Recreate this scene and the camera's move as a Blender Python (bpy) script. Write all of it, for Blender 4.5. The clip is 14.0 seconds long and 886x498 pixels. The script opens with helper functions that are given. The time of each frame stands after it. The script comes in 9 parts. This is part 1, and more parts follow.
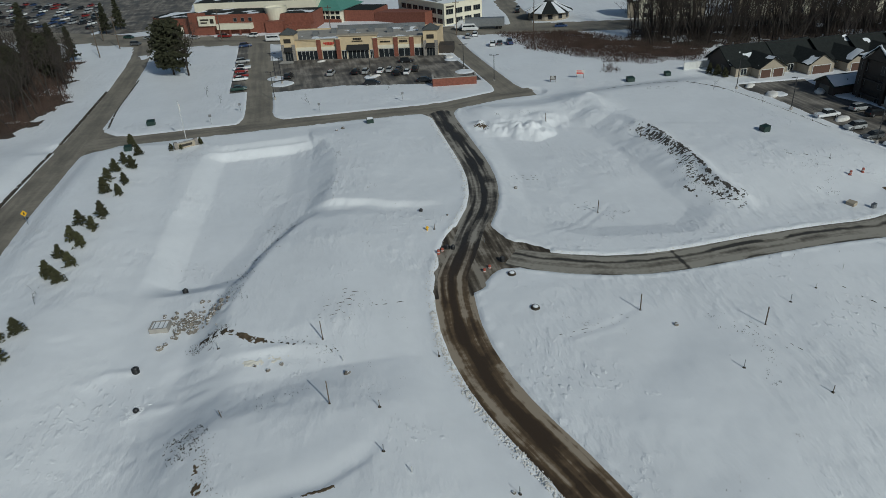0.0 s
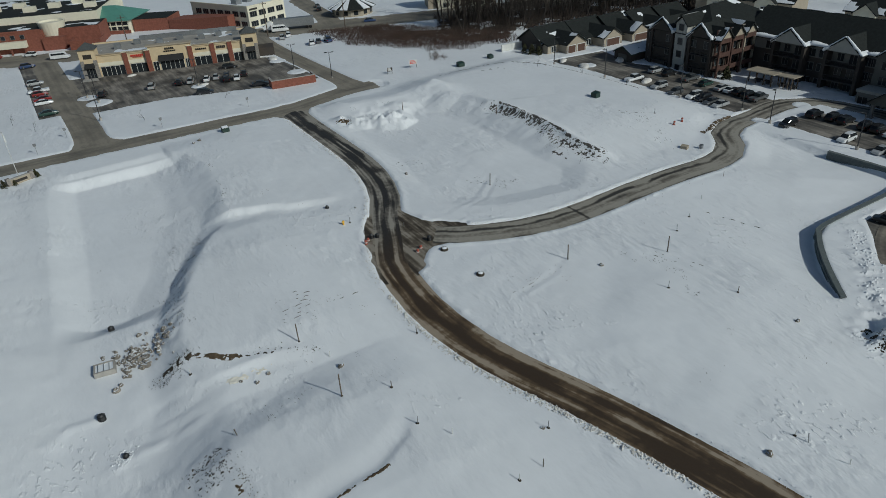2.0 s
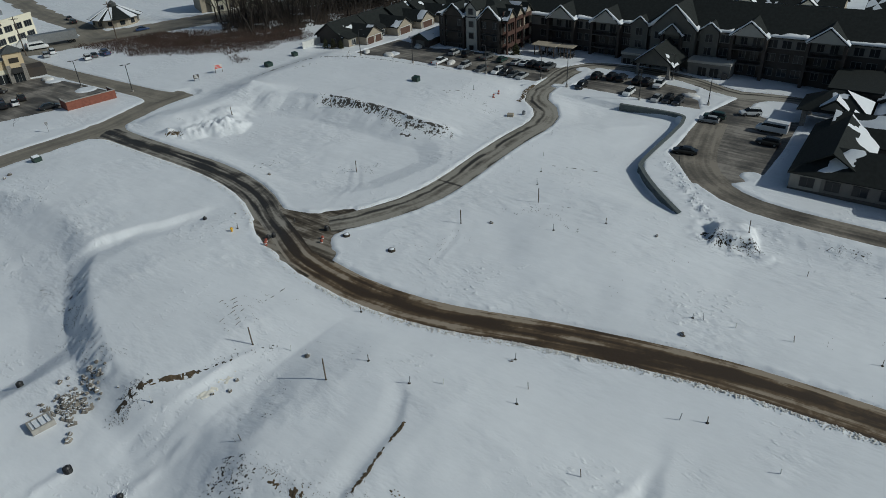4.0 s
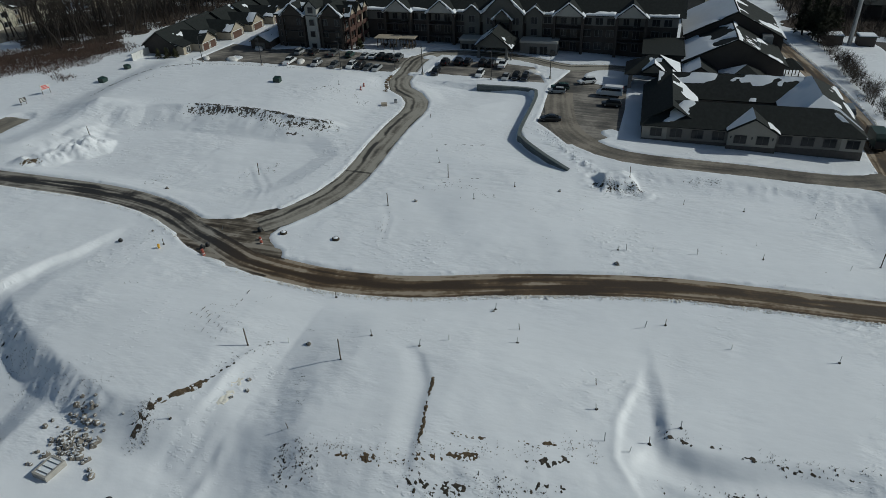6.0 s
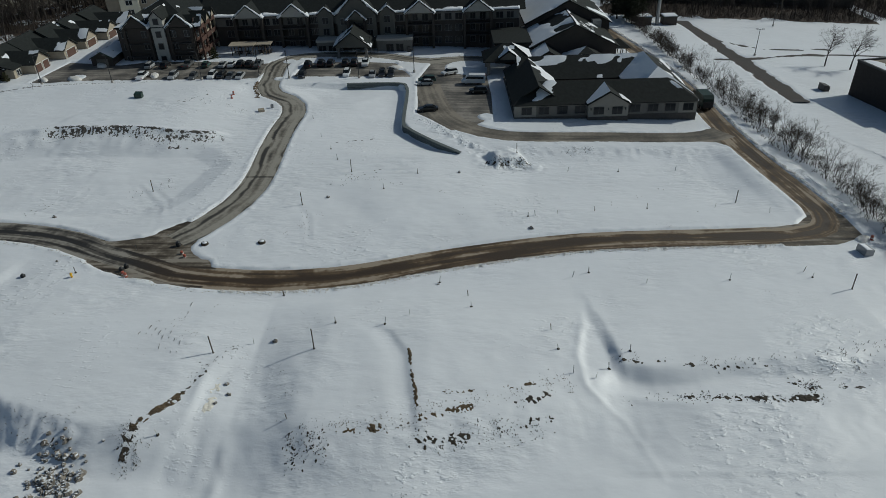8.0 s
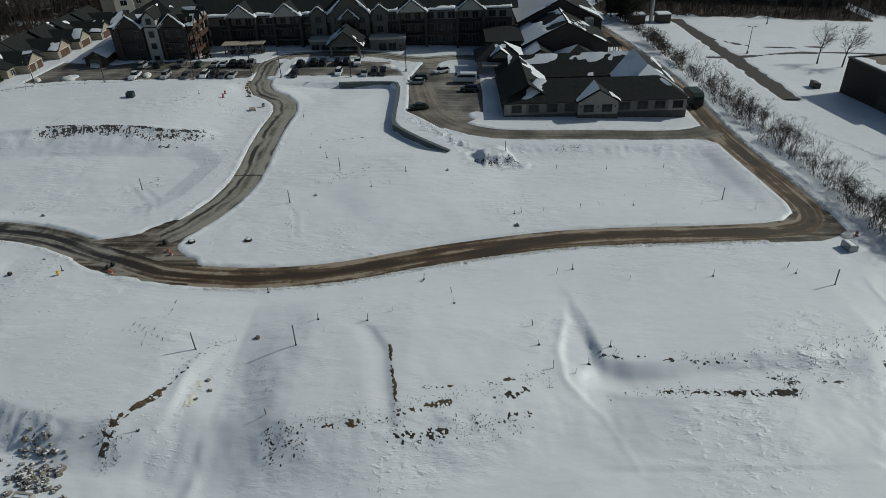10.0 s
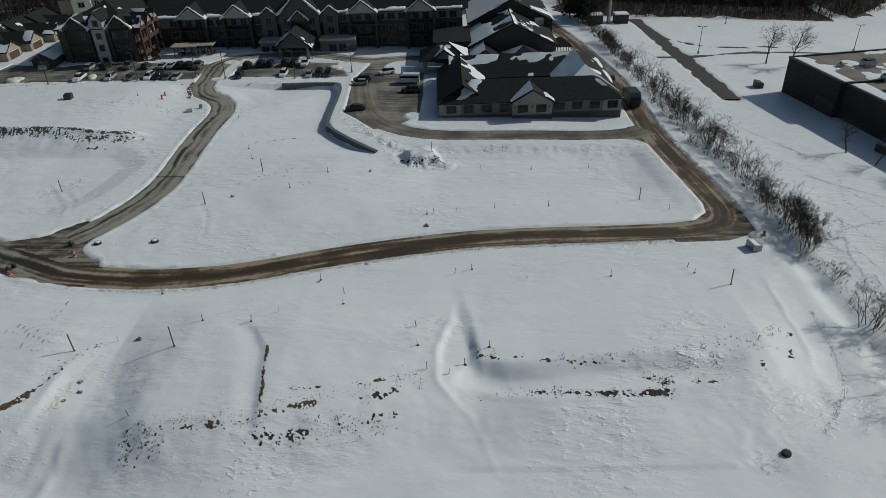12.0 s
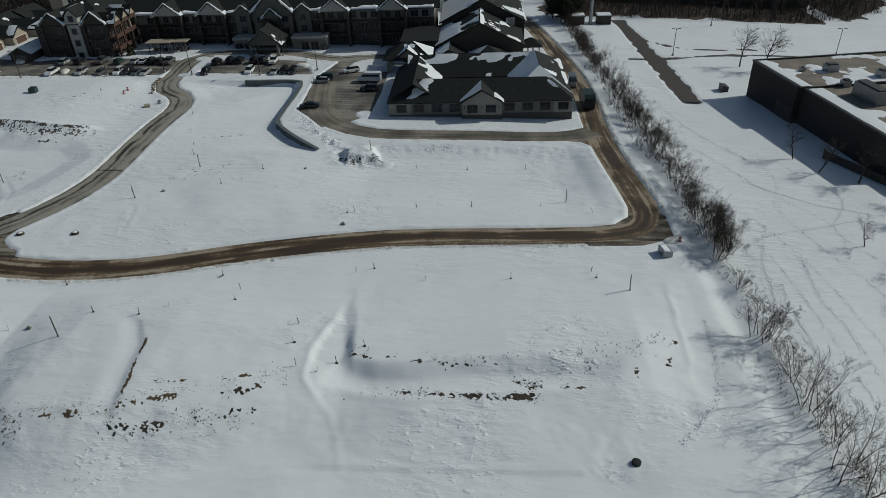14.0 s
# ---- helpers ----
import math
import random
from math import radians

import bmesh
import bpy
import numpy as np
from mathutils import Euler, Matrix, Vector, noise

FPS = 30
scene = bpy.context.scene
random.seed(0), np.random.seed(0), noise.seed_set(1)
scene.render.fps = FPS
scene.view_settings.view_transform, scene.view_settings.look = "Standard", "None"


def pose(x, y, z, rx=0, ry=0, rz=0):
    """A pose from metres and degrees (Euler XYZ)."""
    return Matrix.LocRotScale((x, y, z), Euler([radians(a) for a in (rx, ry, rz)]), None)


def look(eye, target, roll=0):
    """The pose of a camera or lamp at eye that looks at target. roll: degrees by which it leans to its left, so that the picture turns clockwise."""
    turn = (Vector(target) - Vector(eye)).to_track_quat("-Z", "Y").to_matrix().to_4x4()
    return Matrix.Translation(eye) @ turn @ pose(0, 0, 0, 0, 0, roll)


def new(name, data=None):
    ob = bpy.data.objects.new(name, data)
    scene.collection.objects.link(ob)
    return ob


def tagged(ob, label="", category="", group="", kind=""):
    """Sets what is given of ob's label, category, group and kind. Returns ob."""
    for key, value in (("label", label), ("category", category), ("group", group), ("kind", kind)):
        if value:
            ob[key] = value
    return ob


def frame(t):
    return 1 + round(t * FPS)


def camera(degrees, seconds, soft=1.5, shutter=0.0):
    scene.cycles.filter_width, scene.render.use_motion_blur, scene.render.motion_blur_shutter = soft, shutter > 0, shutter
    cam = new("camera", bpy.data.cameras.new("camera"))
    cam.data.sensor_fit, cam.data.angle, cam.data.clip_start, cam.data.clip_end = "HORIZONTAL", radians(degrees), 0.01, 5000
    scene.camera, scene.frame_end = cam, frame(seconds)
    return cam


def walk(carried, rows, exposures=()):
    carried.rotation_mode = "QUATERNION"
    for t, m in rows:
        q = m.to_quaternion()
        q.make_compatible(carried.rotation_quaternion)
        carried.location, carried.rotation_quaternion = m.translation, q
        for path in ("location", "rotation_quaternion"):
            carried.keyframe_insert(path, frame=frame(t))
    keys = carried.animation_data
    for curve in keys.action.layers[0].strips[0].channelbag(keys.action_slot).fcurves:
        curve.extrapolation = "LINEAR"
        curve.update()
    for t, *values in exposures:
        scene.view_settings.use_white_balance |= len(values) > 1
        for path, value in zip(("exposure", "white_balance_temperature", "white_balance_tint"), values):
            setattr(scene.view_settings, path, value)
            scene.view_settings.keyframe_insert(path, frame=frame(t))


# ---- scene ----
cam = camera(67.2, 14.0, 0.8)
METRES, EYE, TILT, LEAN, TURN = 106.6, 46.0, 0.0, 0.0, -11.4
ROWS = [
    (0.0, 0.0, 0.0, 0.0, -1.59, -28.55, 2.92),
    (0.5, -0.045, -0.0058, 0.0023, -6.74, -28.83, 2.96),
    (1.0, -0.0903, -0.0094, 0.0049, -11.9, -29.12, 2.98),
    (1.5, -0.1364, -0.0108, 0.0081, -16.85, -29.44, 3.09),
    (2.0, -0.1827, -0.0093, 0.0114, -21.7, -29.74, 3.03),
    (2.5, -0.2285, -0.005, 0.0148, -26.61, -30.04, 2.96),
    (3.0, -0.2732, 0.0023, 0.0183, -32.11, -30.36, 2.87),
    (3.5, -0.3174, 0.0131, 0.0218, -37.94, -30.7, 2.82),
    (4.0, -0.3619, 0.029, 0.0251, -43.75, -31.05, 2.65),
    (6.5, -0.5609, 0.1647, 0.0414, -64.45, -31.95, 2.0),
    (7.0, -0.5875, 0.1914, 0.0443, -66.51, -31.95, 2.01),
    (7.2, -0.5973, 0.1995, 0.045, -69.96, -32.05, 1.86),
    (7.5, -0.6078, 0.212, 0.0447, -76.05, -32.09, 1.63),
    (7.7, -0.6160, 0.2200, 0.0451, -78.6, -32.14, 1.61),
    (8.2, -0.6267, 0.2341, 0.0452, -78.85, -32.14, 1.66),
    (8.8, -0.6309, 0.2369, 0.0448, -78.85, -32.14, 1.74),
    (9.4, -0.6289, 0.227, 0.0441, -78.82, -32.15, 1.82),
    (10.0, -0.6242, 0.2069, 0.0431, -78.79, -32.15, 1.87),
    (10.5, -0.6194, 0.1834, 0.0413, -78.79, -32.1, 1.92),
    (11.0, -0.6134, 0.1536, 0.0402, -78.81, -32.07, 1.97),
    (11.5, -0.6063, 0.1184, 0.0388, -78.83, -32.05, 2.0),
    (12.0, -0.5979, 0.0787, 0.0369, -78.86, -32.04, 2.03),
    (12.5, -0.5886, 0.0353, 0.0349, -78.91, -32.05, 2.04),
    (13.0, -0.5788, -0.0107, 0.0332, -78.98, -32.07, 2.01),
    (13.5, -0.5703, -0.0494, 0.0325, -78.13, -32.05, 2.02),
    (14.0, -0.5637, -0.0775, 0.0324, -76.21, -32.04, 2.08),
]
walk(cam, [(t, pose(0, 0, EYE, TILT, LEAN, TURN) @ pose(METRES * x, METRES * y, METRES * z, 90 + pitch, roll, yaw)) for t, x, y, z, yaw, pitch, roll in ROWS],
     [(0.0, -0.3, 6030, 0), (6.5, -0.25, 6100, 0.3), (9.8, -0.24, 6235, 0.5), (14.0, -0.24, 6280, 0.5)])

# ---- light: a low late-winter sun from the south-east and a clear sky ----
SUN_AZIMUTH, SUN_HEIGHT = radians(159), radians(32.5)
world = bpy.data.worlds.new("sky")
scene.world = world
world.use_nodes = True
wn = world.node_tree.nodes
sky = wn.new("ShaderNodeTexSky")
sky.sky_type, sky.sun_disc = "NISHITA", False
sky.sun_elevation, sky.sun_rotation = SUN_HEIGHT, SUN_AZIMUTH
sky.air_density, sky.dust_density, sky.ozone_density = 1.0, 1.5, 1.0
world.node_tree.links.new(sky.outputs[0], wn["Background"].inputs[0])
wn["Background"].inputs[1].default_value = 0.05
sun_way = Vector((math.sin(SUN_AZIMUTH) * math.cos(SUN_HEIGHT), math.cos(SUN_AZIMUTH) * math.cos(SUN_HEIGHT), math.sin(SUN_HEIGHT)))
sun = new("sun", bpy.data.lights.new("sun", "SUN"))
sun.data.energy, sun.data.angle, sun.data.color = 2.6, radians(0.6), (1.0, 0.95, 0.88)
sun.matrix_world = look(sun_way * 300, (0, 0, 0))


# ---- materials ----
def mat(name, color, rough=0.8, var=0.15, scale=1.0, bump=0.0, bscale=None, metal=0.0, dark=None, spread=0.5, obj_var=0.0):
    """A procedural surface: colour broken up at two scales, with fine relief."""
    m = bpy.data.materials.new(name)
    m.use_nodes = True
    n, l = m.node_tree.nodes, m.node_tree.links
    b = n["Principled BSDF"]
    b.inputs["Roughness"].default_value, b.inputs["Metallic"].default_value = rough, metal
    co = n.new("ShaderNodeTexCoord").outputs["Object"]
    big, fine = n.new("ShaderNodeTexNoise"), n.new("ShaderNodeTexNoise")
    big.inputs["Scale"].default_value, fine.inputs["Scale"].default_value = scale, scale * 7
    big.inputs["Detail"].default_value, fine.inputs["Detail"].default_value = 4, 3
    l.new(co, big.inputs["Vector"]), l.new(co, fine.inputs["Vector"])
    add = n.new("ShaderNodeMath")
    add.operation = "MULTIPLY_ADD"
    l.new(fine.outputs[0], add.inputs[0])
    add.inputs[1].default_value = 0.5
    l.new(big.outputs[0], add.inputs[2])
    ramp = n.new("ShaderNodeValToRGB")
    ramp.color_ramp.elements[0].position, ramp.color_ramp.elements[1].position = 0.75 - spread / 2, 0.75 + spread / 2
    c = Vector(color)
    lo = Vector(dark) if dark else c * (1 - var)
    hi = c if dark else c * (1 + var)
    ramp.color_ramp.elements[0].color, ramp.color_ramp.elements[1].color = (*lo, 1), (*[min(1, a) for a in hi], 1)
    l.new(add.outputs[0], ramp.inputs[0])
    out = ramp.outputs[0]
    if obj_var:
        info, hsv, mp = n.new("ShaderNodeObjectInfo"), n.new("ShaderNodeHueSaturation"), n.new("ShaderNodeMapRange")
        mp.inputs[3].default_value, mp.inputs[4].default_value = 1 - obj_var, 1 + obj_var
        l.new(info.outputs["Random"], mp.inputs[0]), l.new(mp.outputs[0], hsv.inputs["Value"]), l.new(out, hsv.inputs["Color"])
        out = hsv.outputs[0]
    l.new(out, b.inputs["Base Color"])
    if bump:
        bn, bp = n.new("ShaderNodeTexNoise"), n.new("ShaderNodeBump")
        bn.inputs["Scale"].default_value, bn.inputs["Detail"].default_value = bscale or scale * 5, 5
        bp.inputs["Strength"].default_value, bp.inputs["Distance"].default_value = 1.0, bump
        l.new(co, bn.inputs["Vector"]), l.new(bn.outputs[0], bp.inputs["Height"]), l.new(bp.outputs[0], b.inputs["Normal"])
    return m


def snow_mat(name):
    """Wind-packed snow: broad soft drifts, patches of crust and old pocks between smooth stretches."""
    m = mat(name, (0.80, 0.815, 0.84), 0.5, 0.04, 0.1)
    n, l = m.node_tree.nodes, m.node_tree.links
    b = n["Principled BSDF"]
    co = n["Texture Coordinate"].outputs["Object"]

    def noise_node(scale, detail, stretch=None):
        k = n.new("ShaderNodeTexNoise")
        k.inputs["Scale"].default_value, k.inputs["Detail"].default_value = scale, detail
        src = co
        if stretch:
            mp = n.new("ShaderNodeMapping")
            mp.inputs["Scale"].default_value, mp.inputs["Rotation"].default_value = stretch, (0, 0, 0.5)
            l.new(co, mp.inputs[0])
            src = mp.outputs[0]
        l.new(src, k.inputs["Vector"])
        return k.outputs[0]

    def ramp_node(src, lo, hi):
        k = n.new("ShaderNodeMapRange")
        k.inputs[1].default_value, k.inputs[2].default_value = lo, hi
        l.new(src, k.inputs[0])
        return k.outputs[0]

    def bump_node(src, dist, strength, below=None):
        k = n.new("ShaderNodeBump")
        k.inputs["Distance"].default_value = dist
        l.new(src, k.inputs["Height"])
        if isinstance(strength, (int, float)):
            k.inputs["Strength"].default_value = strength
        else:
            l.new(strength, k.inputs["Strength"])
        if below:
            l.new(below, k.inputs["Normal"])
        return k.outputs[0]

    drifts = bump_node(noise_node(0.22, 4, (1.0, 0.4, 1)), 0.21, 1.0)
    crust = bump_node(noise_node(0.8, 6, (1.0, 0.45, 1)), 0.42, ramp_node(noise_node(0.07, 4), 0.46, 0.66), drifts)
    pocks = bump_node(ramp_node(noise_node(1.7, 3, (1.0, 0.6, 1)), 0.56, 0.76), 0.11, ramp_node(noise_node(0.06, 4), 0.5, 0.66), crust)
    grain = bump_node(noise_node(4.0, 3), 0.009, 1.0, pocks)
    l.new(grain, b.inputs["Normal"])
    return m


SNOW = snow_mat("snow")
SNOW_ROOF = mat("roof snow", (0.8, 0.82, 0.85), 0.7, 0.03, 0.6, 0.05, 2.0)
SNOW_DIRTY = mat("ploughed snow", (0.78, 0.77, 0.75), 0.8, 0.1, 1.2, 0.1, 3.0, dark=(0.52, 0.48, 0.43), spread=0.7)
SHINGLE = mat("dark shingles", (0.02, 0.023, 0.022), 0.85, 0.25, 1.5, 0.02, 12)
SHINGLE_GREY = mat("weathered shingles", (0.07, 0.075, 0.075), 0.85, 0.25, 1.2, 0.02, 12)
SHINGLE.node_tree.nodes["Principled BSDF"].inputs["Specular IOR Level"].default_value = 0.2
TRIM_WHITE = mat("white trim", (0.6, 0.6, 0.58), 0.6, 0.06, 2)
SIDING_DARK = mat("dark grey siding", (0.05, 0.041, 0.035), 0.75, 0.12, 0.8, 0.01, 6)
SIDING_LIGHT = mat("pale siding", (0.42, 0.41, 0.38), 0.75, 0.06, 0.8, 0.01, 6)
SIDING_GREIGE = mat("grey-beige siding", (0.19, 0.18, 0.165), 0.75, 0.08, 0.8, 0.01, 6)
SIDING_TAUPE = mat("taupe siding", (0.165, 0.154, 0.14), 0.75, 0.08, 0.8, 0.01, 6)
SIDING_SAND = mat("sand-grey siding", (0.27, 0.255, 0.225), 0.75, 0.06, 0.8, 0.01, 6)
BRICK_GREY = mat("grey-brown brick", (0.085, 0.076, 0.068), 0.9, 0.2, 1.5, 0.01, 14)
SIDING_TAN = mat("tan siding", (0.36, 0.31, 0.24), 0.75, 0.08, 0.8, 0.01, 6)
SIDING_SAGE = mat("sage grey siding", (0.125, 0.12, 0.105), 0.75, 0.08, 0.8, 0.01, 6)
STONE = mat("cultured stone", (0.25, 0.23, 0.21), 0.9, 0.35, 2.5, 0.03, 6)
BRICK = mat("red brick", (0.21, 0.075, 0.05), 0.9, 0.25, 1.5, 0.01, 14)
BRICK_BROWN = mat("brown-red brick", (0.075, 0.038, 0.029), 0.9, 0.3, 1.5, 0.01, 14)
ROOF_GRAVEL = mat("brown gravel roof", (0.2, 0.17, 0.14), 0.9, 0.25, 0.35, 0.02, 4)
BRICK_DARK = mat("brown brick", (0.036, 0.03, 0.027), 0.9, 0.2, 1.5, 0.01, 14)
STUCCO_CREAM = mat("cream stucco", (0.60, 0.48, 0.31), 0.85, 0.06, 1.0)
STUCCO_PALE = mat("pale stucco", (0.72, 0.68, 0.55), 0.85, 0.05, 1.0)
CONCRETE = mat("concrete", (0.36, 0.34, 0.31), 0.9, 0.15, 0.9, 0.02, 5)
BLOCK = mat("retaining wall blocks", (0.13, 0.15, 0.15), 0.9, 0.2, 2.2, 0.03, 5, obj_var=0.2)
METAL_GREY = mat("galvanised metal", (0.3, 0.31, 0.32), 0.45, 0.12, 2, metal=0.7)
METAL_DARK = mat("dark painted metal", (0.03, 0.03, 0.032), 0.5, 0.2, 2)
FRAME_GREY = mat("pale grey window frames", (0.17, 0.17, 0.165), 0.55, 0.1, 2)
METAL_BLUE = mat("pale blue painted steel", (0.2, 0.36, 0.42), 0.5, 0.08, 0.5)
METAL_GREEN = mat("green painted metal", (0.016, 0.038, 0.03), 0.5, 0.15, 2)
GREEN_ROOF = mat("green standing seam roof", (0.10, 0.26, 0.21), 0.5, 0.1, 0.5)
ROOF_FLAT = mat("ballasted flat roof", (0.32, 0.30, 0.27), 0.9, 0.15, 0.35, 0.02, 4)
GARAGE = mat("brown garage door", (0.09, 0.045, 0.03), 0.6, 0.1, 2)
WOOD_POST = mat("weathered post", (0.11, 0.085, 0.065), 0.9, 0.25, 3, 0.01, 10)
BARK = mat("bark", (0.038, 0.031, 0.027), 0.95, 0.3, 3, 0.02, 8, obj_var=0.2)
LITTER = mat("leaf litter", (0.06, 0.042, 0.03), 0.95, 0.4, 0.5, 0.1, 2)
TWIG = mat("twigs", (0.058, 0.046, 0.038), 0.95, 0.3, 1, obj_var=0.25)
NEEDLE = mat("spruce needles", (0.055, 0.055, 0.024), 0.9, 0.45, 1.2, obj_var=0.25)
NEEDLE_OLD = mat("pine needles", (0.028, 0.03, 0.014), 0.9, 0.4, 0.6, obj_var=0.2)
WEED = mat("dead weeds", (0.12, 0.085, 0.05), 0.95, 0.4, 0.8)
DRY_GRASS = mat("dead grass", (0.3, 0.24, 0.16), 0.95, 0.3, 0.8)
BRUSH_RED = mat("red-brown brush", (0.085, 0.056, 0.045), 0.95, 0.4, 0.3)
SOIL = mat("clay soil", (0.105, 0.074, 0.043), 0.95, 0.5, 1.6, 0.12, 4)
STUBBLE = mat("frozen stubbly soil", (0.09, 0.082, 0.073), 0.95, 0.6, 2.6, 0.12, 5)
SNOW_STAINED = mat("clay-stained snow", (0.78, 0.74, 0.65), 0.8, 0.08, 1.0, 0.05, 3)
# also colours dashes and flecks that stand in for small shadows on snow
SOIL_DARK = mat("dark soil", (0.055, 0.045, 0.034), 0.95, 0.45, 1.8, 0.15, 4)
RUBBER = mat("tyre rubber", (0.015, 0.015, 0.016), 0.8, 0.2, 4)
ORANGE = mat("faded orange plastic", (0.36, 0.095, 0.065), 0.6, 0.15, 3)
RED_SIGN = mat("red paint", (0.55, 0.05, 0.035), 0.6, 0.1, 3)
BLACK = mat("black plastic", (0.012, 0.012, 0.013), 0.55, 0.2, 3)
YELLOW = mat("yellow paint", (0.7, 0.4, 0.02), 0.6, 0.1, 3)
TEXT_DARK = mat("dark lettering", (0.03, 0.025, 0.02), 0.6, 0.05, 3)
LAMP_RED = mat("red lens", (0.35, 0.01, 0.01), 0.2, 0.05, 3)
LAMP_CLEAR = mat("clear lens", (0.6, 0.6, 0.6), 0.15, 0.05, 3)
AWNING = mat("black awning", (0.012, 0.012, 0.013), 0.7, 0.15, 2)
PAINT = {k: mat(k + " car paint", c, 0.28, 0.05, 1.0) for k, c in dict(
    white=(0.72, 0.73, 0.74), black=(0.012, 0.012, 0.014), silver=(0.36, 0.37, 0.38), grey=(0.09, 0.095, 0.1),
    red=(0.22, 0.02, 0.018), blue=(0.025, 0.05, 0.13), green=(0.02, 0.055, 0.045)).items()}
for p in PAINT.values():
    p.node_tree.nodes["Principled BSDF"].inputs["Coat Weight"].default_value = 0.4


def glass_mat(name, color=(0.02, 0.024, 0.028)):
    m = mat(name, color, 0.12, 0.3, 0.7)
    m.node_tree.nodes["Principled BSDF"].inputs["Specular IOR Level"].default_value = 0.25
    return m


GLASS = glass_mat("dark window glass")


def road_mat(name, base, mud, wet, amount, centre=0.0, streaks=0.9, patches=0.7, start=None, sweep=None, lines=(), seam=None):
    """Salted asphalt: pale crust, dark wet wheel tracks along the road, mud and stains. UV: u across (0 to 1), v along in metres."""
    m = bpy.data.materials.new(name)
    m.use_nodes = True
    n, l = m.node_tree.nodes, m.node_tree.links
    b = n["Principled BSDF"]
    uv = n.new("ShaderNodeUVMap").outputs[0]
    co = n.new("ShaderNodeTexCoord").outputs["Object"]

    def noise_node(vec, scale, detail=5):
        k = n.new("ShaderNodeTexNoise")
        k.inputs["Scale"].default_value, k.inputs["Detail"].default_value = scale, detail
        l.new(vec, k.inputs["Vector"])
        return k.outputs[0]

    def math_node(op, a, bb):
        k = n.new("ShaderNodeMath")
        k.operation = op
        for i, s in enumerate((a, bb)):
            if isinstance(s, (int, float)):
                k.inputs[i].default_value = s
            else:
                l.new(s, k.inputs[i])
        return k.outputs[0]

    st = n.new("ShaderNodeMapping")
    st.inputs["Scale"].default_value = (6.5, 0.045, 1)
    if sweep:
        st.inputs["Scale"].default_value, st.inputs["Rotation"].default_value = (1.1, 0.1, 1), (0, 0, radians(sweep))
    l.new(co if sweep else uv, st.inputs[0])
    streak, patch, grain = noise_node(st.outputs[0], 1.0, 4), noise_node(co, 0.16, 6), noise_node(co, 1.6, 8)
    sep = n.new("ShaderNodeSeparateXYZ")
    l.new(uv, sep.inputs[0])
    off = math_node("ABSOLUTE", math_node("SUBTRACT", math_node("ADD", sep.outputs[0], math_node("MULTIPLY", math_node("SUBTRACT", patch, 0.5), 0.25)), 0.5), 0)
    # the middle of the road is the most travelled and the wettest
    f = math_node("ADD", math_node("MULTIPLY", streak, streaks), math_node("MULTIPLY", patch, patches))
    f = math_node("ADD", f, math_node("MULTIPLY", grain, 0.35))
    f = math_node("ADD", f, math_node("MULTIPLY", math_node("SUBTRACT", 0.25, off), centre))
    f = math_node("ADD", f, amount - 0.5 * (streaks + patches + 0.35))
    # wet lines along the road, broken by patches, and a wet seam across it
    for at, wide, strength in lines:
        gap = math_node("ABSOLUTE", math_node("SUBTRACT", math_node("ADD", sep.outputs[0], math_node("MULTIPLY", math_node("SUBTRACT", patch, 0.5), 0.35)), at), 0)
        f = math_node("ADD", f, math_node("MULTIPLY", math_node("MAXIMUM", math_node("SUBTRACT", 1.0, math_node("DIVIDE", gap, wide)), 0), math_node("MULTIPLY", patch, strength)))
    if seam:
        gap = math_node("ABSOLUTE", math_node("SUBTRACT", sep.outputs[1], seam), 0)
        f = math_node("ADD", f, math_node("MULTIPLY", math_node("MAXIMUM", math_node("SUBTRACT", 1.0, math_node("DIVIDE", gap, 0.4)), 0), 0.45))
    ramp = n.new("ShaderNodeValToRGB")
    r = ramp.color_ramp
    r.elements[0].position, r.elements[1].position = 0.33, 0.72
    r.elements[0].color, r.elements[1].color = (*base, 1), (*wet, 1)
    r.elements.new(0.5).color = (*mud, 1)
    l.new(f, ramp.inputs[0])
    out = ramp.outputs[0]
    if start:
        # the first stretch of the road carries other dirt than the rest
        length, colours = start
        ramp2 = n.new("ShaderNodeValToRGB")
        r2 = ramp2.color_ramp
        r2.elements[0].position, r2.elements[1].position = 0.34, 0.68
        r2.elements[0].color, r2.elements[1].color = (*colours[0], 1), (*colours[2], 1)
        r2.elements.new(0.49).color = (*colours[1], 1)
        l.new(f, ramp2.inputs[0])
        where, mix = n.new("ShaderNodeMapRange"), n.new("ShaderNodeMix")
        mix.data_type = "RGBA"
        where.inputs[1].default_value, where.inputs[2].default_value = length - 8, length + 8
        l.new(math_node("ADD", sep.outputs[1], math_node("MULTIPLY", patch, 12.0)), where.inputs[0])
        l.new(where.outputs[0], mix.inputs[0]), l.new(ramp2.outputs[0], mix.inputs[6]), l.new(out, mix.inputs[7])
        out = mix.outputs[2]
    l.new(out, b.inputs["Base Color"])
    rr = n.new("ShaderNodeMapRange")
    rr.inputs[1].default_value, rr.inputs[2].default_value, rr.inputs[3].default_value, rr.inputs[4].default_value = 0.4, 0.8, 0.95, 0.6
    l.new(f, rr.inputs[0])
    l.new(rr.outputs[0], b.inputs["Roughness"])
    bp = n.new("ShaderNodeBump")
    bp.inputs["Distance"].default_value = 0.03
    l.new(grain, bp.inputs["Height"])
    l.new(bp.outputs[0], b.inputs["Normal"])
    return m


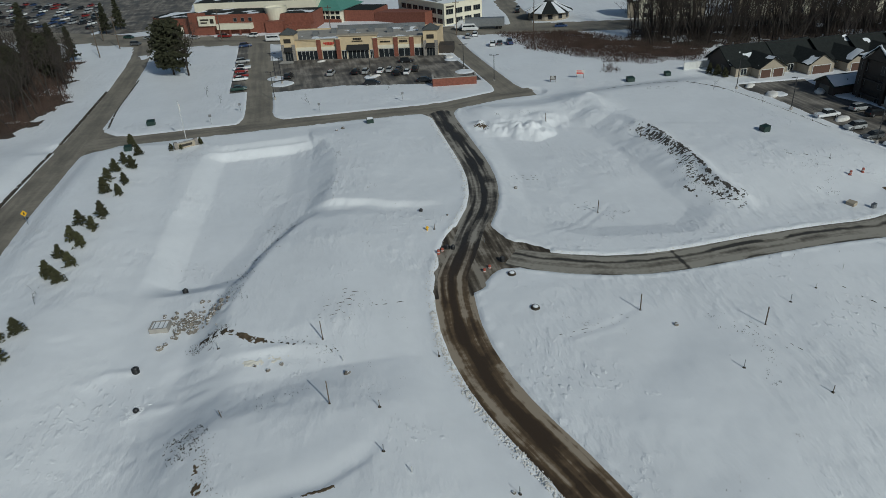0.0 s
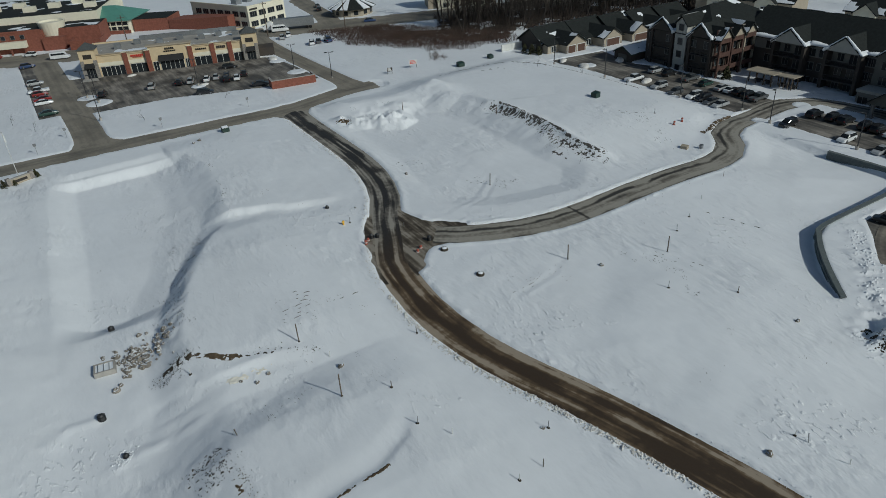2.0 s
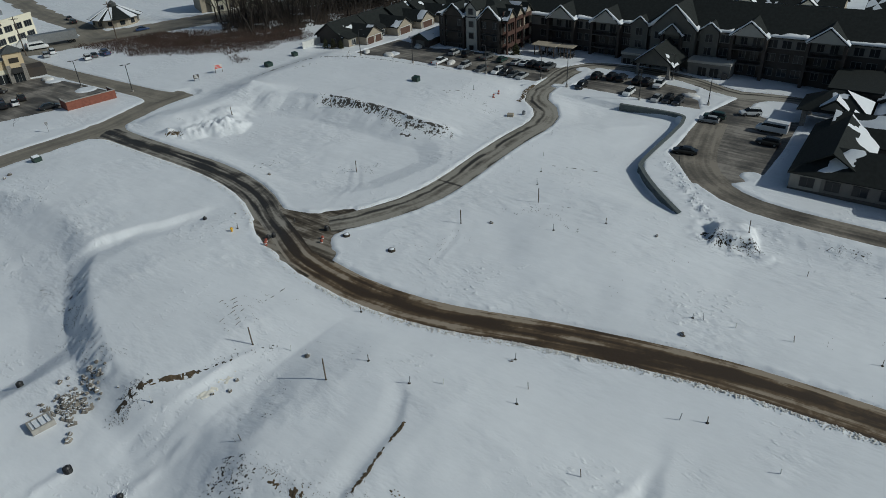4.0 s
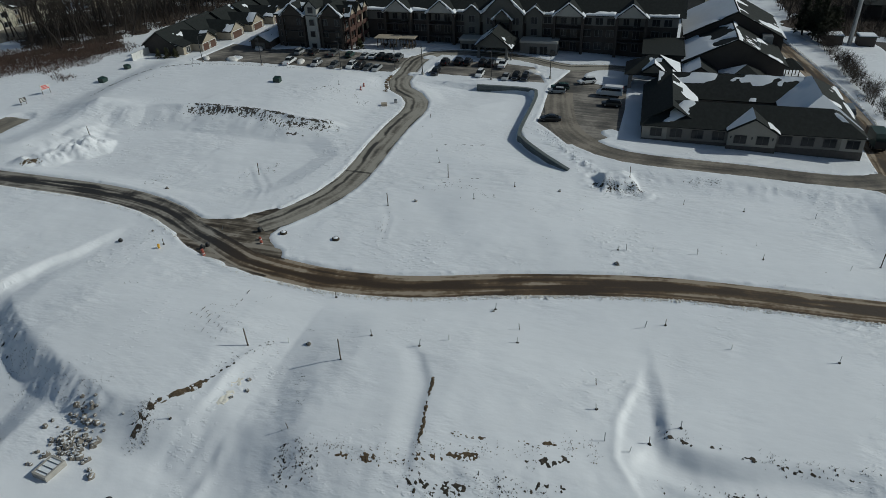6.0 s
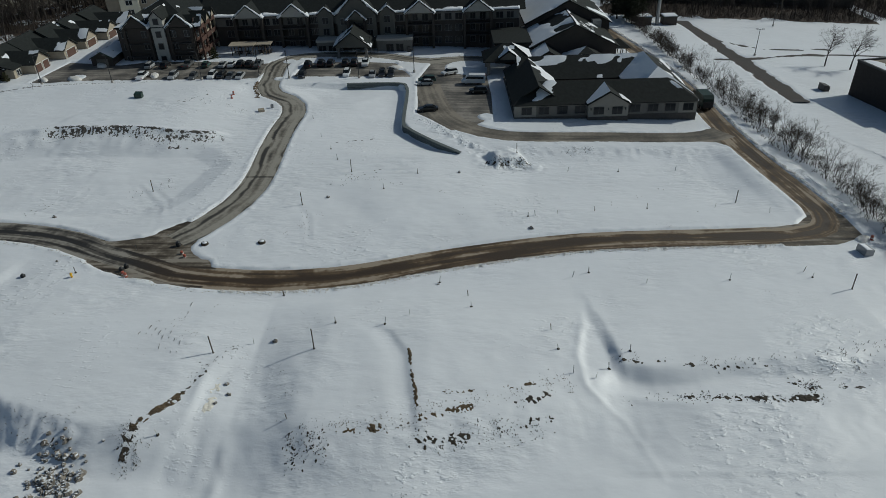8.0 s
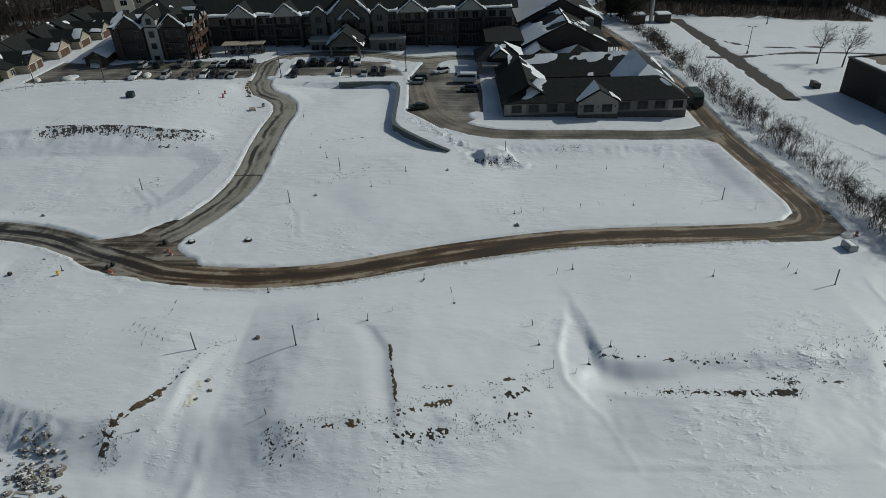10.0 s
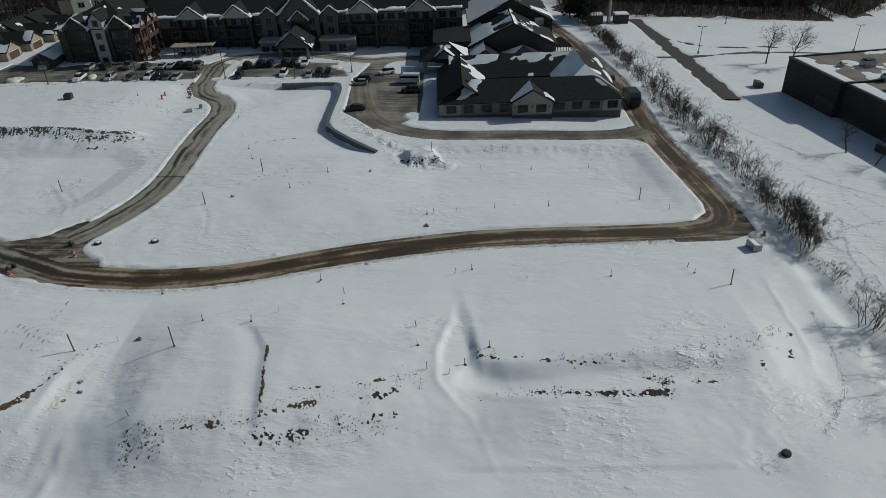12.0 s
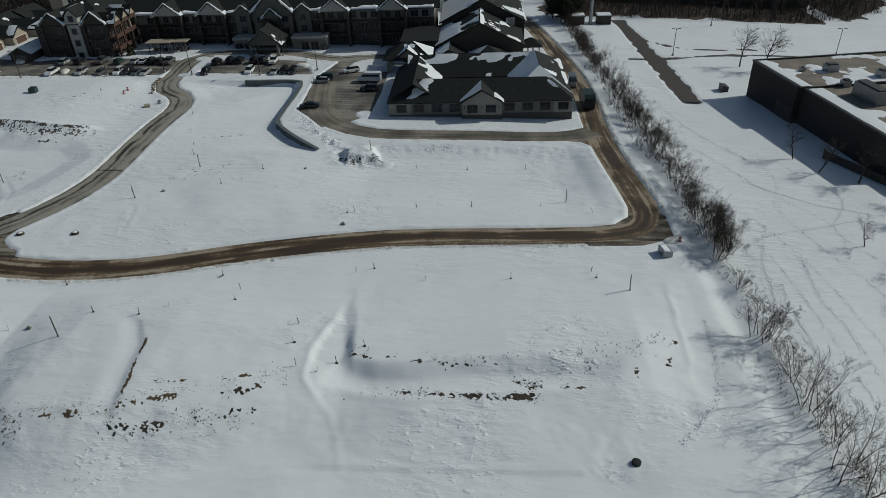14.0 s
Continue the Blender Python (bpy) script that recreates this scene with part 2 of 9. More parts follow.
ROAD_MUD = road_mat("muddy asphalt", (0.31, 0.255, 0.192), (0.12, 0.08, 0.044), (0.046, 0.029, 0.015), 0.48, 1.1, 2.0, 1.1, (82, ((0.28, 0.26, 0.225), (0.13, 0.117, 0.1), (0.026, 0.023, 0.02))))
MUD_PATCH = road_mat("churned mud", (0.26, 0.23, 0.19), (0.115, 0.095, 0.07), (0.036, 0.026, 0.016), 0.52, 0, 1.7, 1.2, None, -14)
ROAD_WET = road_mat("wet salted asphalt", (0.30, 0.28, 0.24), (0.17, 0.153, 0.126), (0.04, 0.036, 0.03), 0.33, 0.1, 0.7, 0.55, None, None, ((0.13, 0.05, 0.7), (0.37, 0.08, 1.0), (0.88, 0.04, 0.7), (0.6, 0.1, 0.3)), 23.6)
ROAD_DRY = road_mat("dry salted asphalt", (0.255, 0.228, 0.185), (0.185, 0.166, 0.134), (0.105, 0.094, 0.078), 0.43, 0.3, 0.6, 0.6)
ROAD_DARK = road_mat("bare dark asphalt", (0.09, 0.07, 0.06), (0.05, 0.042, 0.038), (0.03, 0.026, 0.024), 0.5, 0.2, 0.4, 0.5)
LOT = road_mat("salted car park asphalt", (0.27, 0.245, 0.215), (0.165, 0.15, 0.13), (0.07, 0.064, 0.057), 0.55, 0, 0.9, 1.2, None, 70)
LANE = road_mat("salted lane asphalt", (0.25, 0.22, 0.18), (0.15, 0.132, 0.108), (0.06, 0.052, 0.043), 0.5, 0.3, 0.7, 0.9)


# ---- mesh building ----
class MB:
    """Collects faces for one mesh."""

    def __init__(self):
        self.v, self.f = [], []

    def add(self, verts, faces):
        k = len(self.v)
        self.v += [tuple(p) for p in verts]
        self.f += [[k + i for i in q] for q in faces]
        return self

    def box(self, x0, y0, z0, x1, y1, z1):
        return self.add([(x, y, z) for z in (z0, z1) for y in (y0, y1) for x in (x0, x1)],
                        [(0, 2, 3, 1), (4, 5, 7, 6), (0, 1, 5, 4), (2, 6, 7, 3), (0, 4, 6, 2), (1, 3, 7, 5)])

    def loft(self, rings, cap=True):
        n = len(rings[0])
        k = len(self.v)
        for r in rings:
            self.v += [tuple(p) for p in r]
        for i in range(len(rings) - 1):
            for j in range(n):
                a, b = k + i * n + j, k + i * n + (j + 1) % n
                self.f.append([a, b, b + n, a + n])
        if cap:
            self.f.append([k + j for j in range(n)][::-1])
            self.f.append([k + (len(rings) - 1) * n + j for j in range(n)])
        return self

    def tube(self, pts, radii, n=6):
        rings = []
        for i, p in enumerate(pts):
            p = Vector(p)
            d = Vector(pts[min(i + 1, len(pts) - 1)]) - Vector(pts[max(i - 1, 0)])
            q = d.to_track_quat("Z", "Y")
            rings.append([p + q @ Vector((radii[i] * math.cos(a), radii[i] * math.sin(a), 0)) for a in [2 * math.pi * j / n for j in range(n)]])
        return self.loft(rings)

    def slab(self, quad, th):
        """A flat piece with the thickness th below the polygon given."""
        q = [Vector(p) for p in quad]
        nrm = (q[1] - q[0]).cross(q[2] - q[0]).normalized()
        if nrm.z < 0:
            nrm.negate()
        return self.loft([q, [p - nrm * th for p in q]])

    def prism(self, outline, z0, z1):
        return self.loft([[(x, y, z0) for x, y in outline], [(x, y, z1) for x, y in outline]])

    def mesh(self, name, material, smooth=False):
        me = bpy.data.meshes.new(name)
        me.from_pydata(self.v, [], self.f)
        me.materials.append(material)
        if smooth:
            me.shade_smooth()
        return me


def part(name, mb, material, parent=None, label="", smooth=False):
    """Links a mesh as one object under a thing or under a part."""
    me = mb.mesh(name, material, smooth) if isinstance(mb, MB) else mb
    ob = new(name, me)
    if parent:
        ob.parent = parent
    return tagged(ob, label)


def thing(name, m, label, category, group="", kind=""):
    ob = new(name)
    ob.empty_display_size = 0.2
    ob.matrix_basis = m
    return tagged(ob, label, category, group, kind)


# ---- the lie of the land ----
def step(a, b, x):
    t = np.clip((x - a) / (b - a), 0, 1)
    return t * t * (3 - 2 * t)


def lattice(ix, iy, seed):
    h = np.sin(ix * 127.1 + iy * 311.7 + seed * 74.7) * 43758.5453
    return h - np.floor(h)


def rough(x, y, size, seed=0, octaves=3):
    """Smooth noise of about -1 to 1, vectorised."""
    out, amp = 0, 1.0
    for o in range(octaves):
        ca, sa = math.cos(0.6 + 0.9 * o), math.sin(0.6 + 0.9 * o)
        u, v = (ca * x - sa * y) / size * 2 ** o + 17.3 * o, (sa * x + ca * y) / size * 2 ** o - 9.1 * o
        iu, iv = np.floor(u), np.floor(v)
        fu, fv = u - iu, v - iv
        fu, fv = fu * fu * (3 - 2 * fu), fv * fv * (3 - 2 * fv)
        s = seed + o * 13
        a, b = lattice(iu, iv, s), lattice(iu + 1, iv, s)
        c, d = lattice(iu, iv + 1, s), lattice(iu + 1, iv + 1, s)
        out = out + amp * ((a + (b - a) * fu) * (1 - fv) + (c + (d - c) * fu) * fv - 0.5) * 2
        amp *= 0.5
    return out


def base(x, y):
    """The graded land under snow and earthworks: it falls gently to the south-east."""
    x, y = np.clip(x, -60, 180) / 100, np.clip(y, -120, 200) / 100
    return -1.72 - 1.743 * x + 2.63 * y - 0.018 * x * x + 1.348 * x * y - 0.874 * y * y


def near_line(x, y, pts):
    """Distance to a chain of points."""
    best = np.full(np.shape(x), 1e9)
    for (ax, ay), (bx, by) in zip(pts[:-1], pts[1:]):
        dx, dy = bx - ax, by - ay
        t = np.clip(((x - ax) * dx + (y - ay) * dy) / (dx * dx + dy * dy + 1e-9), 0, 1)
        best = np.minimum(best, np.hypot(x - ax - t * dx, y - ay - t * dy))
    return best


def inside(x, y, pts):
    """Signed distance to an outline, negative within."""
    d = near_line(x, y, pts + pts[:1])
    odd = np.zeros(np.shape(x), bool)
    for (ax, ay), (bx, by) in zip(pts, pts[1:] + pts[:1]):
        cross = ((ay > y) != (by > y)) & (x < (bx - ax) * (y - ay) / (by - ay + 1e-12) + ax)
        odd ^= cross
    return np.where(odd, -d, d)


def smooth_line(pts, gap=2.0):
    """A Catmull-Rom line through the points, at even steps."""
    p = np.array([pts[0]] + list(pts) + [pts[-1]], float)
    out = []
    for i in range(1, len(p) - 2):
        a, b, c, d = p[i - 1:i + 3]
        k = max(2, int(np.hypot(*(c - b)) / gap))
        for t in np.arange(k) / k:
            out.append(tuple(0.5 * (2 * b + (c - a) * t + (2 * a - 5 * b + 4 * c - d) * t * t + (3 * b - a - 3 * c + d) * t ** 3)))
    return out + [tuple(p[-1])]


MAIN = smooth_line([(31.2, 152), (30.6, 140), (30.3, 128), (29.8, 112), (28.3, 102), (25.8, 94.5), (22.4, 88.3), (19.0, 81), (16.4, 75.6), (15.3, 70), (14.6, 64),
                    (14.6, 59), (15.2, 53.4), (16.6, 47.5), (18.8, 40.8), (20.9, 33), (22.8, 25), (24.2, 17), (24.9, 8), (25.3, -0.7), (25.8, -9.5), (26.6, -16), (28.5, -20.5), (33, -22.6),
                    (40, -22.4), (52, -21.3), (62, -20.6), (77, -20.6), (90, -21.0), (105, -20.6), (121, -19.2), (146, -16.2), (168, -12.5), (188, -7)])
SIDE = smooth_line([(25.6, 78.6), (28.3, 76.6), (35, 73.2), (42.5, 71.3), (51, 71), (60.8, 71.4), (71, 71.4), (79, 70.9), (85, 71.9), (89.5, 74.6), (93, 78.5), (98, 80.6), (106, 81.2), (117, 81.6),
                    (123.5, 78.8), (126.2, 72), (126.6, 61), (125.2, 53.5), (121.8, 46.8), (120.4, 41.5), (122.6, 34), (122.8, 25.5), (119.4, 18.5)])
CROSS = smooth_line([(-52, 153.8), (-30, 153.2), (-10, 152.6), (15, 151.6), (30, 150.6), (40, 152.6), (47, 154.6), (56, 154.6)])
WEST = smooth_line([(-51.4, -60), (-51.2, 60), (-51.2, 110), (-50.4, 135), (-49.6, 160), (-49.8, 200), (-50.6, 235), (-52.5, 262), (-56, 282)])
DRIVE_W = smooth_line([(-10.6, 156), (-10.3, 170), (-10.6, 200), (-11, 262)])
DRIVE_E = smooth_line([(51, 155), (51, 168), (50.8, 188), (51.3, 215), (54, 243)])
HIGHWAY = smooth_line([(-260, 428), (-130, 336), (-80, 301), (-46, 277), (-3, 258), (57, 239), (100, 223), (180, 193), (330, 130)])
BRANCH = smooth_line([(80, 232), (86, 255), (92, 290), (108, 350)])
FRONT = smooth_line([(69, -19.6), (66.2, -14), (65.5, -6), (65.8, 4), (65.7, 14), (65.8, 21), (67, 27.5), (71, 33.4), (77, 37.5), (86, 40), (100, 42)])
EAST_PATH = smooth_line([(176, -44.2), (155, -44.5), (133, -44.8), (113, -45), (89, -45.2)])
EAST_STRIP = smooth_line([(149, -46.5), (143, -51), (138.6, -57), (138.6, -66), (140, -78)])
EAST_CROSS = smooth_line([(125, -38), (127, -50), (131, -62), (133.5, -80), (131, -110), (126, -130)])
ROADS = [  # line, half width, material, label
    (MAIN, 2.55, ROAD_MUD, "site road with muddy wheel tracks between low snow banks"),
    (SIDE, 2.6, ROAD_WET, "wet asphalt side street with pale salt crust"),
    (CROSS, 3.3, ROAD_DRY, "dry grey asphalt street cleared of snow"),
    (WEST, 3.2, ROAD_DRY, "dry grey two-lane asphalt road"),
    (DRIVE_W, 3.3, ROAD_DRY, "asphalt driveway beside the shop car park"),
    (DRIVE_E, 2.8, ROAD_DRY, "asphalt driveway behind the brick enclosure"),
    (HIGHWAY, 8.5, ROAD_DRY, "wide grey multi-lane road with thin snow verges"),
    (BRANCH, 4.0, ROAD_DRY, "grey asphalt road bending away uphill"),
    (FRONT, 2.5, LANE, "salt-stained asphalt lane round the one-storey building"),
    (EAST_PATH, 2.6, ROAD_DARK, "bare dark asphalt drive across the snow"),
    (EAST_STRIP, 0.6, ROAD_DARK, "thin dark strip of asphalt melting out of the snow"),
    (EAST_CROSS, 1.1, ROAD_DARK, "narrow dark asphalt strip half under snow"),
]
LOT_SHOP = [(-7, 182), (12, 180.5), (33, 172.5), (47.5, 170), (47.5, 186), (46.5, 203), (44, 205), (-3, 221.5), (-8, 223)]
LOT_SHOP_WEST = [(-18.5, 186), (-12, 186), (-12, 256), (-18.5, 256)]
LOT_FLATS = [(104.6, 85), (119.8, 82.5), (119.8, 118), (117, 124), (120, 139), (103, 141), (102.5, 137), (104, 128)]
LOT_LOOP = [(106, 46), (118.2, 50.5), (119.2, 57), (119.2, 68), (118.2, 75), (106, 76)]
LOT_CARE = [(72, 31.6), (77, 27.2), (92, 26.6), (107, 26.8), (119, 26), (124, 36), (119, 41), (104, 44.4), (84, 43.9), (79.8, 44.0), (75.9, 40.9), (69.3, 36.4)]
LOT_FAR = [(-250, 470), (-150, 352), (-84, 314), (-56, 308), (-44, 322), (-48, 430), (-90, 520)]
JUNCTION = smooth_line([(19.6, 89.6), (24.6, 90), (25.9, 86.6), (27.4, 82.6), (31.4, 78.9), (28, 75.2), (22.4, 75.4), (19.2, 71.4), (13.6, 71), (13.6, 74.6), (14.6, 77.6), (15.4, 80.4), (16.4, 84), (19.6, 89.6)], 1.2)[:-1]
BEND = [(22.7, -12), (23.2, -20), (25.6, -25.2), (33, -25.6), (33, -20.5), (29.6, -17), (28.4, -12)]
LOTS = [(JUNCTION, "muddy wet asphalt junction"), (BEND, "muddy asphalt bend with tyre tracks"), (LOT_SHOP, "asphalt shop car park with salt stains"), (LOT_SHOP_WEST, "asphalt parking strip beside the shops"), (LOT_FLATS, "asphalt car park in front of the flats"),
        (LOT_LOOP, "asphalt visitor car park inside the drive loop"), (LOT_CARE, "stained asphalt car park beside the care home"), (LOT_FAR, "distant crowded asphalt car park")]
CORNERS = [  # flared kerbs where streets meet
    [(-47, 168), (-45.4, 163), (-42, 158.6), (-36, 156.2), (-47, 150)], [(-48.6, 140), (-46.6, 146.5), (-40, 150.2), (-49, 153)], [(-15.6, 155), (-14, 159.6), (-13.4, 166), (-7.4, 166), (-6.8, 159.4), (-4, 155)],
    [(26, 148.5), (27.8, 144.5), (28.6, 140), (33, 140), (33.6, 145), (36, 149.5), (31, 151)], [(46, 156.5), (47.8, 160), (48.4, 165), (53.6, 165), (54.6, 158), (56, 156), (50, 153)], [(58, -21), (58.6, -18.6), (61.4, -17.9), (62.9, -16.2), (63.4, -13.5), (67, -13.5), (67, -21)]]
ISLANDS = [((-6, 198), 2.6), ((-4.3, 190.5), 3.2), ((20, 187), 1.9), ((45.5, 181), 2.6), ((46, 197), 2.4), ((119.6, 79.3), 1.9), ((119.4, 86), 1.6), ((104.5, 79), 1.5), ((114.5, 48), 2.6), ((121.5, 75.5), 1.6),
           ((107, 131), 2.0), ((114.4, 31.2), 6.3), ((77.4, 28.6), 2.0), ((-50, 249), 2.0), ((-51, 254), 1.8)]


def paved(x, y):
    """Signed distance to the cleared surfaces, negative on them."""
    d = np.full(np.shape(x), 1e9)
    for line, half, *_ in ROADS:
        ragged = 0.7 * rough(x, y, 4.5, 65, 3) + 0.2 if line in (EAST_PATH, EAST_STRIP, EAST_CROSS) else 0
        d = np.minimum(d, near_line(x, y, line[::2] + line[-1:]) - half + ragged)
    for outline, _ in LOTS:
        d = np.minimum(d, inside(x, y, outline) + (0.25 * rough(x, y, 1.6, 64, 2) if outline is JUNCTION else 0))
    for outline in CORNERS:
        d = np.minimum(d, inside(x, y, outline))
    for (cx, cy), r in ISLANDS:
        d = np.maximum(d, r - np.hypot(x - cx, y - cy))
    return d


RUTS = [  # line, depth, width
    ([(24, 58.2), (32.6, 59.9), (36.7, 62.3)], 0.13, 0.45), ([(48.5, 57), (50, 51.6), (49.6, 46.6), (49.9, 42.4)], 0.2, 0.45), ([(45.4, 57.6), (47, 53), (48, 47)], 0.16, 0.4),
    ([(34, 104.4), (43, 102.4)], 0.12, 0.4), ([(36, 102), (44, 100.4)], 0.1, 0.4), ([(29.3, 83), (36.4, 85.1), (44.8, 91.4)], 0.18, 0.45), ([(31, 81.6), (39, 84.4), (47, 91)], 0.14, 0.4),
    ([(63.8, 60.6), (67.9, 50.3)], 0.16, 0.5), ([(68, 119), (82.6, 113.6), (86, 99)], 0.14, 0.6), ([(74.8, 138), (73.8, 124), (84, 118.6)], 0.12, 0.5),
    ([(-43.6, 147), (-43, 130), (-43.4, 111), (-44.6, 95.6)], 0.15, 0.5), ([(-32.4, 73.4), (-29.7, 75.6)], 0.2, 0.5)]
WALL_LINE = [(99.5, 61.5), (100, 49.2), (97, 47), (90, 46.6), (73.5, 46.6), (69.5, 45.2), (64, 41), (58, 35)]
VALLEY = [(2, 60.8), (-4, 60.2), (-10, 59), (-20, 58)]
PIT = [(36, 88), (41, 84), (53, 81.5), (57.5, 86), (58, 112), (58.5, 125), (52, 129.5), (42, 130.5), (36, 127), (34, 112), (34, 98)]


def ramp(a, b, x):
    """A graded slope from 0 to 1 with only slightly rounded edges."""
    t = np.clip((x - a) / (b - a), 0, 1)
    return 0.72 * t + 0.28 * t * t * (3 - 2 * t)


def west_pads(x, y):
    """Pads along the west side, each with its crest and the foot of its bank."""
    wob = 0.5 * rough(x, y, 7, 3, 2) + (0.05 + 0.12 * step(62, 72, y)) * rough(x, y, 2.2, 43, 2)
    crest = np.interp(y, [-40, -21, -12, 0, 15, 19, 21, 24, 29, 37, 44, 50, 54, 58, 63, 67, 70, 76, 82, 88, 94, 99, 101], [4, 3, -0.6, -3.2, -4.0, -4.2, -5.2, -6.5, -8, -10.8, -13, -13.5, -13, -11.5, -10.5, -11.5, -12.6, -12, -10.0, -7.4, -4.4, -1.6, 0.4])
    foot = crest - np.interp(y, [-20, 15, 24, 50, 62, 70, 80, 95, 101], [15, 13.5, 9, 8, 9, 5.6, 4.8, 4.6, 4.6])
    pad = np.interp(y, [-40, -20, -15, 12, 18, 24, 40, 52, 60, 68, 90, 98, 102], [-0.4, -0.2, 0.6, 0.7, 0.6, 1.1, 1.8, 1.6, 0.7, 1.2, 1.2, 0.6, -0.1]) * step(15, 0, x)
    low = np.interp(y, [-40, 20, 70, 90, 100, 150], [-1.0, -1.4, -1.1, -0.9, -0.6, 0])
    up = np.clip((x + wob - foot) / (crest - foot), 0, 1)
    # a hollow bench half way down the southern bank
    bench = step(22, 17, y) * step(-13, -6, y)
    smooth = 0.5 * step(0, 1, up) + 0.5 * ramp(0, 1, up)
    terrace = 0.5 * ramp(0.06, 0.62, up) + 0.5 * ramp(0.84, 0.98, up) - 0.09 * np.exp(-((up - 0.77) / 0.09) ** 2) + 0.05 * np.exp(-((up - 0.64) / 0.04) ** 2)
    h = low + (pad - low) * (smooth * (1 - bench) + bench * terrace)
    # tufts, clods and slips on the faces
    face = step(0.02, 0.25, up) * step(1.0, 0.8, up) * step(-30, -24, y) * step(103, 97, y)
    steep = step(72, 78, y) + 0.1 * step(24, 30, y) * step(60, 50, y)
    return h + face * ((0.02 + 0.15 * steep) * rough(x, y, 1.2, 33, 2) + (0.01 + 0.1 * steep) * rough(x * 0.6, y, 0.75, 34, 2))


def dry_pond(x, y):
    """A flat-floored dry pond, its slopes, and the raised pad east of it."""
    floor_x = np.interp(y, [84, 87.5, 94.5, 104.9, 112.7, 121.7, 131.9, 136], [-18.4, -17.4, -13.8, -9.4, -6.0, -4.3, -3.7, -3.4]) + 0.25 * rough(x, y, 4, 44, 2)
    foot_x = np.interp(y, [76, 80.9, 88.6, 96.2, 102.3, 105, 110.2, 118.6, 126.9, 134], [-15.6, -14.6, -11.8, -8.2, -4.5, -2.5, -1.0, -1.1, 0.0, 0.8])
    crest_x = np.interp(y, [76, 82, 88, 94, 99, 102, 105, 110, 119, 129, 136, 140], [-12, -10, -7.4, -4.4, -1.6, 1.2, 2.5, 3.2, 4.9, 5.0, 3.6, 1.0]) + 0.15 * rough(x, y, 4, 45, 2)
    west_x = np.interp(y, [87, 100, 116, 136], [-21.2, -20.1, -18.7, -17.0]) + 0.12 * rough(x, y, 5, 46, 2)
    north = step(101, 105, y)
    east = 0.36 * ramp(floor_x, foot_x, x) + 0.64 * ramp(foot_x, crest_x, x)
    end = ramp(83, 87.5, y) * (0.72 * ramp(138.6, 136.0, y) + 0.28 * ramp(141.5, 139.2, y))
    h = -np.interp(y, [84, 134], [1.9, 1.8]) * end * ramp(west_x - 4.4, west_x, x) * (1 - east)
    rim = np.interp(x, [-4, 2.5, 7, 12, 17, 21, 26], [105.6, 104.6, 102.9, 100.4, 99.2, 98.8, 98.6]) + 0.25 * rough(x, y, 3, 17)
    h = h + 0.66 * ramp(foot_x, crest_x, x) * ramp(-0.9, 0.6, y - rim) * step(148, 138, y) * step(25, 8, x)
    h = h - 0.14 * np.exp(-((y - rim + 2.2) / 1.4) ** 2) * step(-5, 0, x) * step(24, 14, x)
    rugged = north * step(0, 1.5, x - foot_x) * step(1.0, -1.5, x - crest_x) * step(138, 133, y)
    return h + rugged * (0.03 * rough(x, y, 1.6, 47, 2) + 0.025 * rough(x, y, 0.7, 48, 1))


